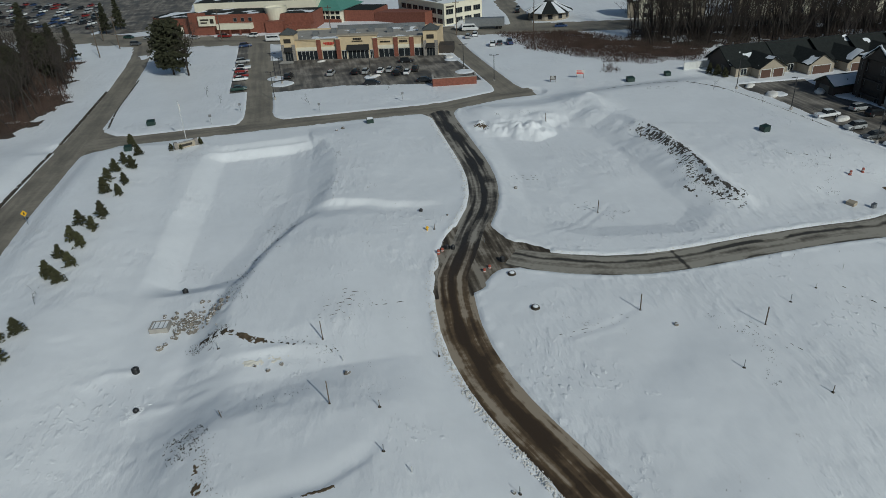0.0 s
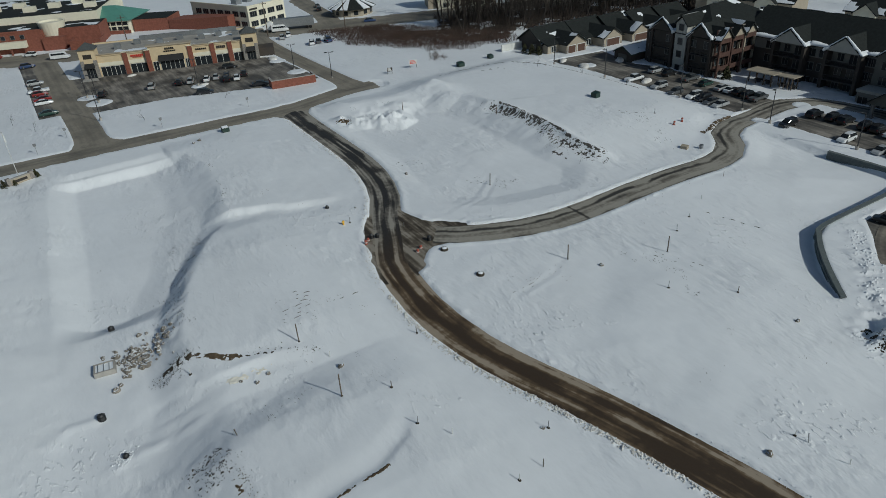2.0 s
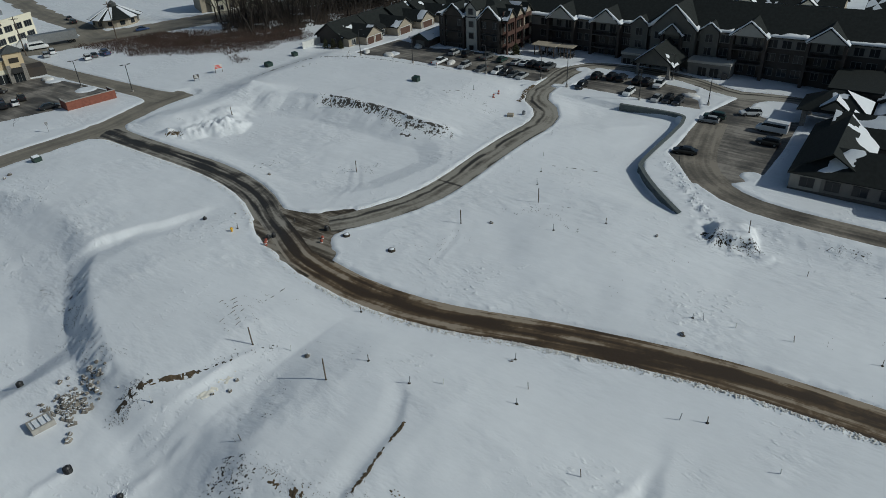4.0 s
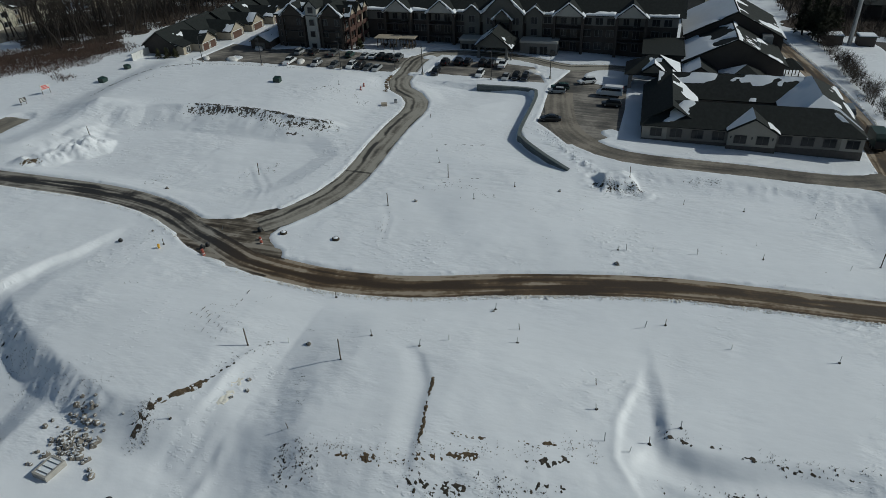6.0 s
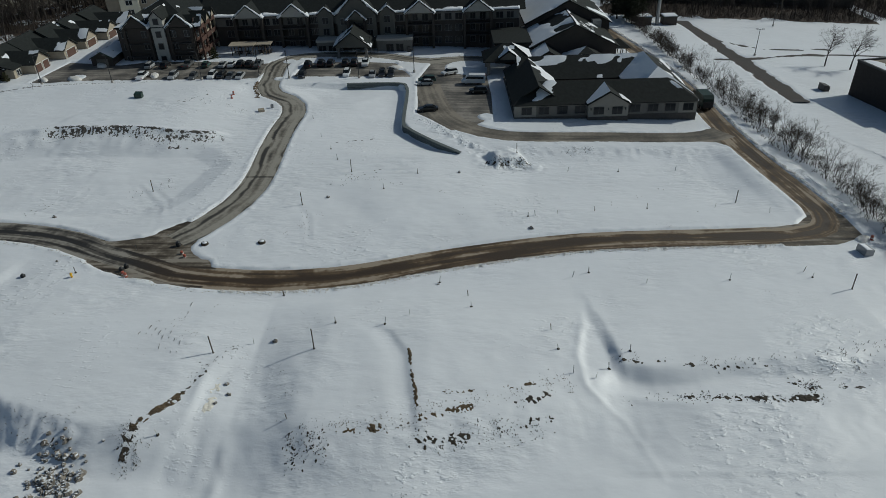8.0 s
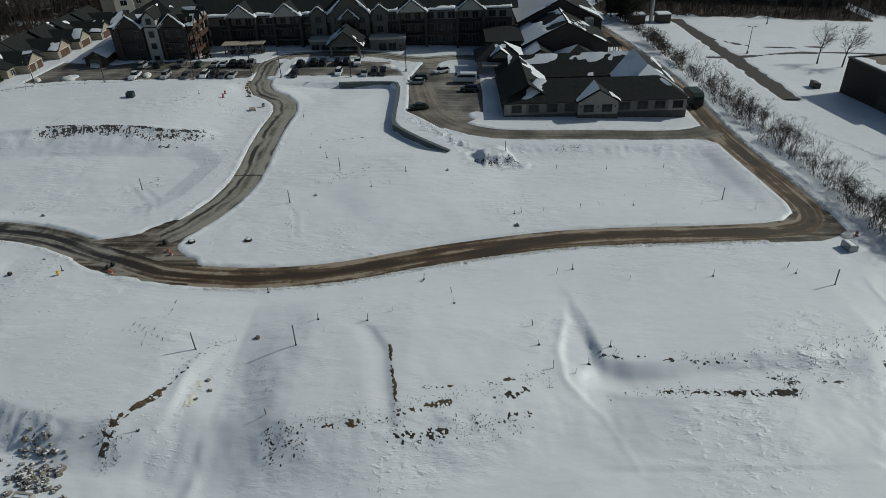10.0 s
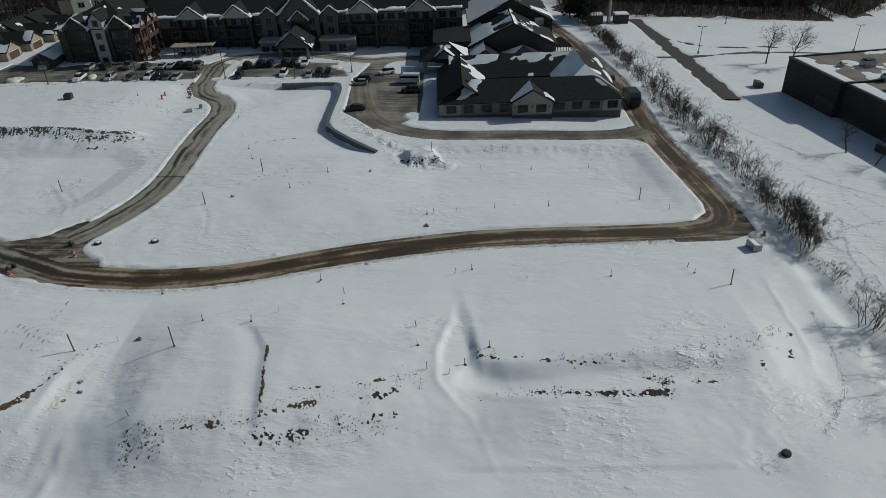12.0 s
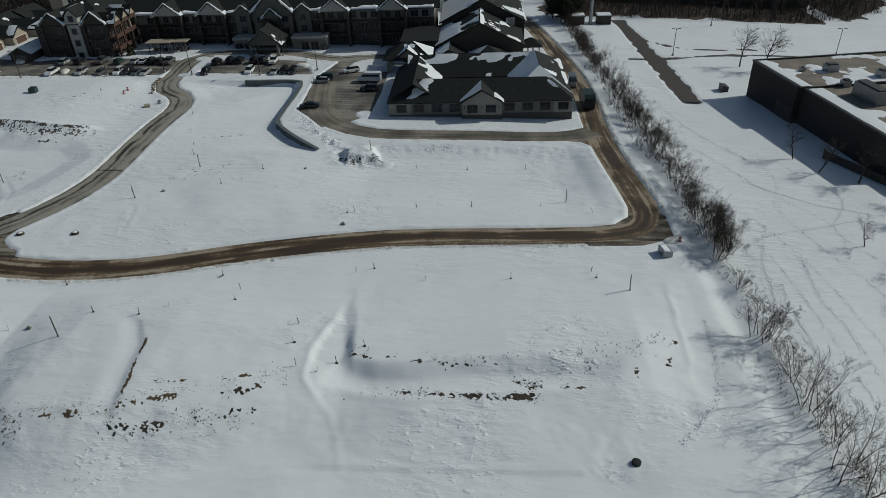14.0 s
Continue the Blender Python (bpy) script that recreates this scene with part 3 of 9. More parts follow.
def earthworks(x, y):
    """Pads, banks, the dry pond, the pit with its berm, and the heaps."""
    h = west_pads(x, y) + dry_pond(x, y)
    # the edge of the lower basin
    h = h - 0.16 * ramp(-17.5, -17.75, x + 0.06 * rough(x, y, 5, 7) - 0.4 * np.clip(-6 - y, 0, 9)) * step(24, 17, y) * step(-14, -9, y)
    # rise towards the western road
    h = h + 1.0 * step(-21.4, -25.0, x) * step(70, 84, y) * step(142, 130, y) * 0.3 + 1.3 * step(-25, -36, x) * step(40, 80, y) * step(165, 140, y) + 1.0 * step(-23, -34, x) * step(90, 66, y) * step(-10, 40, y)
    # a trench between two pads: a shaded wall to the south, steepest half way, and a thin lip to the north
    north = np.interp(x, [-12, -9.4, -7.4, -2.8, 3.1, 11.7, 14], [19.6, 21.4, 23.0, 23.0, 21.4, 20.4, 20.4]) + 0.1 * rough(x, y, 1.6, 12)
    south = np.interp(x, [-12, -8, -4.4, -2.2, 2.7, 6.2, 10.6, 14], [17.4, 17.8, 18.1, 18.3, 18.5, 19.3, 20.0, 20.2]) + 0.14 * rough(x, y, 1.8, 13)
    deep = np.interp(x, [-13, -9, -6.5, -4.2, -2, 0.4, 2.4, 6, 11, 14], [0.0, 0.12, 0.26, 0.66, 0.86, 0.66, 0.44, 0.3, 0.14, 0.0])
    wide = np.interp(x, [-8, -4.4, -2, 0.4, 3, 8, 12], [3.0, 1.5, 1.15, 1.3, 1.7, 1.5, 1.2])
    across = np.clip((y - south - wide) / (north - 0.7 - south - wide).clip(0.3), 0, 1)
    lip = ramp(0.1, -0.75, y - north)
    wall = np.clip((y - south) / wide, 0, 1)
    h = h + deep * (0.5 * (1 - wall) * np.clip(1 + (y - south) / 7, 0, 1) - 0.5 * wall * np.where(y < north - 0.7, 0.74 + 0.26 * (1 - across), 0.74 * lip))
    h = h + 0.1 * np.exp(-((y - north - 0.1) / 0.34) ** 2) * step(-10, -8, x) * step(7, 2, x)
    h = h + 0.05 * np.exp(-(near_line(x, y, [(-9.2, 21.6), (-11.5, 19.5), (-14.5, 18.3), (-18.2, 17.3)]) / 0.36) ** 2)
    # the washed-out valley
    north = np.interp(x, [-16, -12, -6.3, -0.4, 4], [66.4, 64.8, 64.2, 61.6, 60.2]) + 0.25 * rough(x, y, 3, 14)
    south = np.interp(x, [-17, -13.6, -10, -6.7, -2, 4], [51.8, 52.4, 53.4, 54.4, 55, 56.4]) + 0.35 * rough(x, y, 2.0, 15)
    h = h - 0.46 * step(5, -8, x) * step(-24, -12, x) * (0.42 * ramp(0.2, -1.0, y - north) + 0.58 * ramp(-0.6, -6.0, y - north)) * step(-0.6, 4.2, y - south)
    h = h + 0.16 * np.exp(-((x + 6) / 5) ** 2 - ((y - 64.6 + 0.35 * np.clip(x + 5, 0, 9)) / 0.7) ** 2)
    h = h + 0.16 * np.exp(-(near_line(x, y, [(-28.5, 65.5), (-26, 67.6), (-23.4, 67.4)]) / 0.6) ** 2) + 0.13 * np.exp(-(near_line(x, y, [(-23.4, 59.4), (-20.6, 60.2), (-15, 60)]) / 0.7) ** 2) * (1 + 0.5 * rough(x, y, 1.1, 16))
    h = h - 0.15 * ramp(0.5, -0.7, np.abs(x + 25 - 0.06 * (y - 50)) - 3.4) * step(40, 52, y) * step(70, 62, y)
    # furrow of a drain, and low swells across the pads
    edge = y - np.interp(x, [-13, -3, 1, 2.4, 5], [41.0, 42.2, 44.2, 45.8, 48]) - 0.08 * rough(x, y, 1.5, 49, 2)
    h = h - 0.2 * ramp(-0.1, 0.7, edge) * step(3.4, 0.7, edge) * step(4, 0, x) * step(-16, -12, x)
    h = h + 0.2 * np.exp(-(near_line(x, y, [(42, 51), (36, 46), (30, 44)]) / 4.5) ** 2) - 0.14 * np.exp(-(near_line(x, y, [(40, 56), (33, 52)]) / 3) ** 2)
    # south edge of the pad
    edge = y + 0.06 * (x - 4) + 0.3 * rough(x, y, 2.5, 50, 2)
    h = h - 0.24 * ramp(-20.2, -23.0, edge) * step(18, 8, x) * step(-16, -6, x) + 0.09 * np.exp(-((edge + 20.3) / 0.35) ** 2) * step(16, 8, x) * step(-6, 0, x)
    # pit, the raised field east of it with its berm, and the bank along its north side
    d = inside(x, y, PIT)
    h = h - 0.62 * np.clip(1 - d / 4.2, 0, 1)
    crest_x = np.interp(y, [80, 84, 92, 104, 115, 121, 128], [66.6, 66, 65.2, 66, 66.2, 65, 63.6]) + 0.35 * rough(x, y, 2.6, 51, 2)
    side = step(78, 97, y) * step(152, 141, y)
    h = h + 1.75 * ramp(-8.0, 0.0, x - crest_x) * side * step(104, 94, x)
    h = h + 0.75 * np.exp(-((x - crest_x - 0.3) / 1.3) ** 2) * step(81, 86, y) * step(127, 119, y)
    crest_y = np.interp(x, [33, 36, 42, 50, 59.5, 64, 70], [147, 144.5, 139.6, 138, 138, 135.4, 134]) + 0.4 * rough(x, y, 3, 52, 2)
    h = h + 1.2 * ramp(-7.5, 0, y - crest_y) * ramp(9, 1.5, y - crest_y) * step(34, 42, x) * step(70, 62, x)
    flank = np.exp(-((x - crest_x + 3.2) / 2.6) ** 2) * side * step(128, 120, y)
    h = h + flank * (0.05 * rough(x, y, 1.6, 53, 2) + 0.03 * rough(x * 0.35, y, 0.9, 54, 2))
    # heaps
    for cx, cy, r, top in ((46, 127.6, 5.4, 2.3), (41, 130.6, 4.4, 1.5), (36.8, 134.4, 3.2, 1.2), (50, 132.5, 4.0, 0.7), (60, 129, 4, 0.5), (63, 138, 3, 0.5)):
        dd = np.hypot(x - cx, (y - cy) * 1.1) * (1 + 0.12 * rough(x, y, 2.4, 56, 2))
        h = h + top * np.clip(1 - dd / r, 0, 1) ** 0.9 * (1 + 0.22 * rough(x, y, 1.4, 5) + 0.2 * rough(x, y, 0.7, 55, 1))
    # below the retaining wall, and the bank along the lane
    d = inside(x, y, [(99.9, 61.5), (99.9, 49.2), (97, 47.1), (90, 46.7), (73.5, 46.7), (69.5, 45.3), (64, 41.1), (58, 35), (44, 46), (50, 90), (99, 90)])
    h = h - 1.25 * step(0.5, -0.5, d) * np.exp(-(near_line(x, y, WALL_LINE) / 13) ** 2) * step(55, 62, x)
    slip = 0.35 * rough(x, y, 3.5, 57, 3)
    fall = ramp(63.2, 55.6, x + slip) * ramp(42, 23, y) * ramp(-20.5, -10.5, y + slip)
    h = h - 1.15 * fall * step(30, 46, x)
    h = h + 0.07 * np.exp(-((x - 60) / 2.6) ** 2) * step(30, 24, y) * step(-18, -12, y) * (rough(x * 0.35, y, 1.1, 58, 2) + rough(x, y, 0.9, 59, 2))
    # the flat-topped earth heap at the end of the wall
    dd = np.maximum(np.abs((x - 55.9) * 0.94 + (y - 26.2) * 0.34) * 1.05, np.abs((y - 26.2) * 0.94 - (x - 55.9) * 0.34) * 0.85) + 0.35 * rough(x, y, 1.8, 9, 3)
    h = h + 1.45 * ramp(3.0, 1.8, dd) * (1 + 0.1 * rough(x, y, 1.2, 60, 2))
    # rills down the washed valley, ruts and scars on the banks, tumbled ploughed snow
    v = np.exp(-(near_line(x, y, VALLEY) / 4.5) ** 2) * step(3, -3, x)
    h = h + 0.02 * v * rough(x * 0.3, y, 0.8, 31, 2)
    lumps = np.exp(-(near_line(x, y, [(58, 30.5), (62, 33), (67, 36.5), (72, 40.5), (76, 43.4)]) / 1.7) ** 2) + 0.8 * np.exp(-(near_line(x, y, [(53, 20.5), (52.3, 25), (54, 31)]) / 1.6) ** 2) + 0.8 * np.exp(-(near_line(x, y, [(22.5, -24.5), (26, -27.6), (34, -27.8), (52, -26.4)]) / 0.9) ** 2)
    h = h + lumps * (0.12 + 0.3 * rough(x, y, 1.2, 35, 2))
    h = h + 0.2 * step(9, 3, np.hypot((x - 45) * 0.6, y - 131)) * rough(x, y * 0.5, 1.3, 36, 2)
    # old wheel ruts and ploughed lines under the snow
    for line, deep, wide in RUTS:
        dd = near_line(x + 0.25 * rough(x, y, 3, 61, 2), y, line)
        h = h + 0.4 * deep * (np.exp(-((dd - 1.9 * wide) / (0.8 * wide)) ** 2) * 0.5 - np.exp(-(dd / wide) ** 2)) * (0.55 + 0.45 * rough(x, y, 2.5, 62, 2))
    # the shallow ditch along the hedge, trodden ground beside the drain outlet
    h = h - 0.5 * np.exp(-((y + 28.0) / 1.5) ** 2) * step(-30, 0, x)
    h = h + 0.1 * np.exp(-(np.hypot(x + 15.4, (y + 9.6) * 0.8) / 2.6) ** 2) * rough(x, y, 0.8, 63, 2)
    return h


def height(x, y, d=None):
    """Top of the snow."""
    x, y = np.asarray(x, float), np.asarray(y, float)
    d = paved(x, y) if d is None else d
    far = step(200, 120, np.hypot(x - 40, y - 60))
    e = earthworks(x, y) + (0.1 * rough(x, y, 16, 1) + 0.05 * rough(x, y, 2.6, 2) * (0.5 + rough(x, y, 20, 6)).clip(0.1, 1)) * far
    h = base(x, y) + e * step(0.3, 5.0, d)
    bank = np.exp(-((d - 0.6) / 0.4) ** 2) * (0.06 + 0.11 * rough(x, y, 1.1, 8)) * far
    return h + np.clip(0.5 * d, -0.3, 0.14) + bank


def ground_z(x, y):
    return float(height(np.array([x]), np.array([y]))[0])


def axis(spans, far_lo, far_hi):
    """Grid lines: close together over the site, wider and wider out to the horizon."""
    mid = []
    for (lo, gap), (hi, _) in zip(spans[:-1], spans[1:]):
        mid += list(np.arange(lo, hi - gap * 0.5, gap))
    lo, hi = spans[0][0], spans[-1][0]
    out, v, g = [], hi, spans[-1][1]
    while v < far_hi:
        out.append(v)
        g = min(g * 1.25, 400) if v > hi + 30 else min(g * 1.25, 3.0)
        v += g
    left, v, g = [], lo, spans[0][1]
    while v > far_lo:
        g = min(g * 1.25, 400) if v < lo - 30 else min(g * 1.25, 3.0)
        v -= g
        left.append(v)
    return np.array(left[::-1] + mid + out)


gx = axis([(-62, 0.8), (-27, 0.34), (70, 0.7), (136, 0.8)], -3200, 3200)
gy = axis([(-62, 0.8), (-26, 0.34), (145, 0.8), (224, 0.8)], -3200, 3200)
X, Y = np.meshgrid(gx, gy)
PAVED = paved(X, Y)
Z = height(X, Y, PAVED)
nx, ny = len(gx), len(gy)
idx = np.arange(nx * ny).reshape(ny, nx)
quads = np.stack([idx[:-1, :-1], idx[:-1, 1:], idx[1:, 1:], idx[1:, :-1]], -1).reshape(-1, 4)
me = bpy.data.meshes.new("ground")
me.from_pydata(np.stack([X, Y, Z], -1).reshape(-1, 3).tolist(), [], quads.tolist())
me.materials.append(SNOW)
me.shade_smooth()
tagged(new("ground", me), "wind-smoothed snow over graded building land with banks", "snow field", kind="structure")

# cleared surfaces, just under the level of the snow
for k, (line, half, material, label) in enumerate(ROADS):
    p = np.array(line)
    t = np.gradient(p, axis=0)
    t /= np.linalg.norm(t, axis=1)[:, None]
    nrm = np.stack([t[:, 1], -t[:, 0]], -1)
    along = np.concatenate([[0], np.cumsum(np.linalg.norm(np.diff(p, axis=0), axis=1))])
    cols = np.linspace(-1, 1, 9)
    wide = half + 0.7
    grid = p[:, None, :] + nrm[:, None, :] * cols[None, :, None] * wide
    z = base(grid[..., 0], grid[..., 1]) - 0.02 * cols ** 2 + 0.012 + 0.004 * k
    verts = np.concatenate([grid, z[..., None]], -1).reshape(-1, 3)
    n, c = len(p), len(cols)
    ii = np.arange(n * c).reshape(n, c)
    fs = np.stack([ii[:-1, :-1], ii[:-1, 1:], ii[1:, 1:], ii[1:, :-1]], -1).reshape(-1, 4)
    me = bpy.data.meshes.new("road")
    me.from_pydata(verts.tolist(), [], fs.tolist())
    me.materials.append(material)
    uv = np.stack(np.broadcast_arrays((cols[None, :] + 1) / 2, along[:, None]), -1).reshape(-1, 2)
    me.uv_layers.new(name="UVMap").data.foreach_set("uv", uv[fs.reshape(-1)].astype(np.float32).reshape(-1))
    me.shade_smooth()
    tagged(new("road", me), label, "road", kind="structure")
for k, (outline, label) in enumerate(LOTS + [(c, "flared asphalt corner where streets meet") for c in CORNERS]):
    o = np.array(outline)
    lo, hi = o.min(0) - 0.5, o.max(0) + 0.5
    N = 110 if k < 2 else 40
    ax, ay = np.linspace(lo[0], hi[0], N), np.linspace(lo[1], hi[1], N)
    A, Bq = np.meshgrid(ax, ay)
    verts = np.stack([A, Bq, base(A, Bq) + (0.004 if k < 2 else -0.012 - 0.004 * k)], -1).reshape(-1, 3)
    ii = np.arange(N * N).reshape(N, N)
    fs = np.stack([ii[:-1, :-1], ii[:-1, 1:], ii[1:, 1:], ii[1:, :-1]], -1).reshape(-1, 4)
    if k < 2:
        edge = inside(verts[:, 0], verts[:, 1], outline) + 0.5 * rough(verts[:, 0], verts[:, 1], 1.5, 4)
        fs = fs[(edge[fs] < 0.8).all(1)]
    else:
        edge = inside(verts[:, 0], verts[:, 1], outline)
        fs = fs[(edge[fs] < 0.7).any(1)]
    me = bpy.data.meshes.new("car_park")
    me.from_pydata(verts.tolist(), [], fs.tolist())
    me.materials.append(MUD_PATCH if k < 2 else LOT if k < len(LOTS) else ROAD_DRY)
    uv = np.stack([(A - lo[0]) / 9.0, Bq - lo[1]], -1).reshape(-1, 2)
    me.uv_layers.new(name="UVMap").data.foreach_set("uv", uv[fs.reshape(-1)].astype(np.float32).reshape(-1))
    tagged(new("car_park" if 1 < k < len(LOTS) else "road", me), label, "car park" if 1 < k < len(LOTS) else "road", kind="structure")


# ---- building parts ----
_cache = {}


def ring(mb, w, h, t, y0, y1):
    """A closed frame round an opening of w by h, in the plane of x and z."""
    out = [(-w / 2 - t, -h / 2 - t), (w / 2 + t, -h / 2 - t), (w / 2 + t, h / 2 + t), (-w / 2 - t, h / 2 + t)]
    inn = [(-w / 2, -h / 2), (w / 2, -h / 2), (w / 2, h / 2), (-w / 2, h / 2)]
    k = len(mb.v)
    for pts, y in ((out, y0), (inn, y0), (inn, y1), (out, y1)):
        mb.v += [(x, y, z) for x, z in pts]
    for r in range(4):
        for j in range(4):
            a, b = k + r * 4 + j, k + r * 4 + (j + 1) % 4
            c, d = k + ((r + 1) % 4) * 4 + (j + 1) % 4, k + ((r + 1) % 4) * 4 + j
            mb.f.append([a, b, c, d])
    return mb


def window(parent, x, y, z, face, w=1.5, h=1.5, bars=2, frame_mat=None, name="window"):
    """A framed window on a wall that faces: 0 -y, -90 -x, 90 +x, 180 +y."""
    frame_mat = frame_mat or FRAME_GREY
    key = ("windows", w, h, bars, frame_mat.name)
    if key not in _cache:
        _cache[key] = (ring(MB(), w, h, 0.09, -0.08, 0.05).mesh("window_frame", frame_mat), MB().box(-w / 2, -0.03, -h / 2, w / 2, 0.02, h / 2).mesh("pane", GLASS),
                       MB().box(-0.05, -0.055, -h / 2, 0.05, 0.03, h / 2).mesh("mullion", frame_mat))
    fm, pm, mm = _cache[key]
    ob = part(name, fm, None, parent)
    ob.matrix_basis = pose(x, y, z, 0, 0, face)
    part("pane", pm, None, ob)
    for i in range(1, bars):
        part("mullion", mm, None, ob).location = (-w / 2 + w * i / bars, 0, 0)
    return ob


def garage_door(parent, x, y, z, face, w=4.9, h=2.2):
    key = ("garage", w)
    if key not in _cache:
        mb = MB()
        for i in range(4):
            mb.box(-w / 2, -0.05, h * i / 4 + 0.01, w / 2, 0.03, h * (i + 1) / 4 - 0.02)
        mb.box(-w / 2, -0.02, 0, w / 2, 0.04, h)
        fr = MB().box(-w / 2 - 0.15, -0.09, 0, -w / 2, 0.05, h + 0.15).box(w / 2, -0.09, 0, w / 2 + 0.15, 0.05, h + 0.15).box(-w / 2, -0.09, h, w / 2, 0.05, h + 0.15)
        _cache[key] = mb.mesh("garage_door", GARAGE), fr.mesh("door_frame", TRIM_WHITE)
    a, b = _cache[key]
    ob = part("garage_door", a, None, parent)
    ob.matrix_basis = pose(x, y, z, 0, 0, face)
    part("door_frame", b, None, ob)


def gable_body(mb, x0, x1, y0, y1, z0, ze, zr, along):
    """Walls with gable ends; the ridge runs along x or y."""
    if along == "x":
        ym = (y0 + y1) / 2
        prof = [(y0, z0), (y1, z0), (y1, ze), (ym, zr), (y0, ze)]
        mb.loft([[(x, a, b) for a, b in prof] for x in (x0, x1)])
    else:
        xm = (x0 + x1) / 2
        prof = [(x0, z0), (x1, z0), (x1, ze), (xm, zr), (x0, ze)]
        mb.loft([[(a, y, b) for a, b in prof] for y in (y0, y1)])


def gable_quads(x0, x1, y0, y1, ze, zr, along, over=0.5, lift=0.16):
    """The two roof planes, with eaves that overhang."""
    if along == "x":
        ym = (y0 + y1) / 2
        s = (zr - ze) / (ym - y0) * over
        a, b = x0 - over, x1 + over
        return [[(a, y0 - over, ze - s + lift), (b, y0 - over, ze - s + lift), (b, ym, zr + lift), (a, ym, zr + lift)],
                [(b, y1 + over, ze - s + lift), (a, y1 + over, ze - s + lift), (a, ym, zr + lift), (b, ym, zr + lift)]]
    xm = (x0 + x1) / 2
    s = (zr - ze) / (xm - x0) * over
    a, b = y0 - over, y1 + over
    return [[(x0 - over, b, ze - s + lift), (x0 - over, a, ze - s + lift), (xm, a, zr + lift), (xm, b, zr + lift)],
            [(x1 + over, a, ze - s + lift), (x1 + over, b, ze - s + lift), (xm, b, zr + lift), (xm, a, zr + lift)]]


def hip_quads(x0, x1, y0, y1, ze, zr, over=0.5, lift=0.16, hip=None):
    """Four roof planes of a hipped roof; its ridge runs along the longer side."""
    w, d = x1 - x0, y1 - y0
    hip = hip or min(w, d) / 2
    s = (zr - ze) / (min(w, d) / 2) * over
    a, b, c, e, z = x0 - over, x1 + over, y0 - over, y1 + over, ze - s + lift
    if w >= d:
        p, q = (x0 + hip, (y0 + y1) / 2, zr + lift), (x1 - hip, (y0 + y1) / 2, zr + lift)
        return [[(a, c, z), (b, c, z), q, p], [(b, e, z), (a, e, z), p, q], [(a, e, z), (a, c, z), p, p], [(b, c, z), (b, e, z), q, q]]
    p, q = ((x0 + x1) / 2, y0 + hip, zr + lift), ((x0 + x1) / 2, y1 - hip, zr + lift)
    return [[(a, e, z), (a, c, z), p, q], [(b, c, z), (b, e, z), q, p], [(a, c, z), (b, c, z), p, p], [(b, e, z), (a, e, z), q, q]]


def roof_part(parent, quads, material=None, th=0.22, name="roof"):
    mb = MB()
    for q in quads:
        pts = [p for i, p in enumerate(q) if p != q[i - 1]]
        mb.slab(pts, th)
    return part(name, mb, material or SHINGLE, parent)


def snow_part(parent, quads, cover, seed=0, gap=0.7, deep=0.2, bias=None, name="snow_cover"):
    """Snow left lying on roof planes: one sheet whose uneven edge melts into the roof. bias(u, v): u along the eave, v up to the ridge."""
    mb = MB()
    for qi, q in enumerate(quads):
        a, b, c, d = [np.array(p, float) for p in q]
        nu = max(3, int(np.linalg.norm(b - a) / gap))
        nv = max(3, int(np.linalg.norm((c + d) / 2 - (a + b) / 2) / gap))
        u, v = np.meshgrid(np.linspace(0.004, 0.996, nu), np.linspace(0.01, 0.985, nv))
        P = (a * (1 - u[..., None]) + b * u[..., None]) * (1 - v[..., None]) + (d * (1 - u[..., None]) + c * u[..., None]) * v[..., None]
        n = 0.5 + 0.42 * rough(P[..., 0] + P[..., 2], P[..., 1], 4.5, seed + qi, 3) + 0.06 * rough(P[..., 0], P[..., 1], 0.9, seed + 40, 2)
        n = n - (1 - cover)
        if bias:
            n = n + bias(u, v)
        off = np.clip(n * 0.9, -0.1, deep)
        P[..., 2] += off
        ii = np.arange(nu * nv).reshape(nv, nu)
        fs = np.stack([ii[:-1, :-1], ii[:-1, 1:], ii[1:, 1:], ii[1:, :-1]], -1).reshape(-1, 4)
        fs = fs[(off.reshape(-1)[fs] > 0).any(1)]
        mb.add(P.reshape(-1, 3), fs.tolist())
    if mb.f:
        return tagged(part(name, mb, SNOW_ROOF, parent, "patches of white snow", smooth=True), kind="stuff")


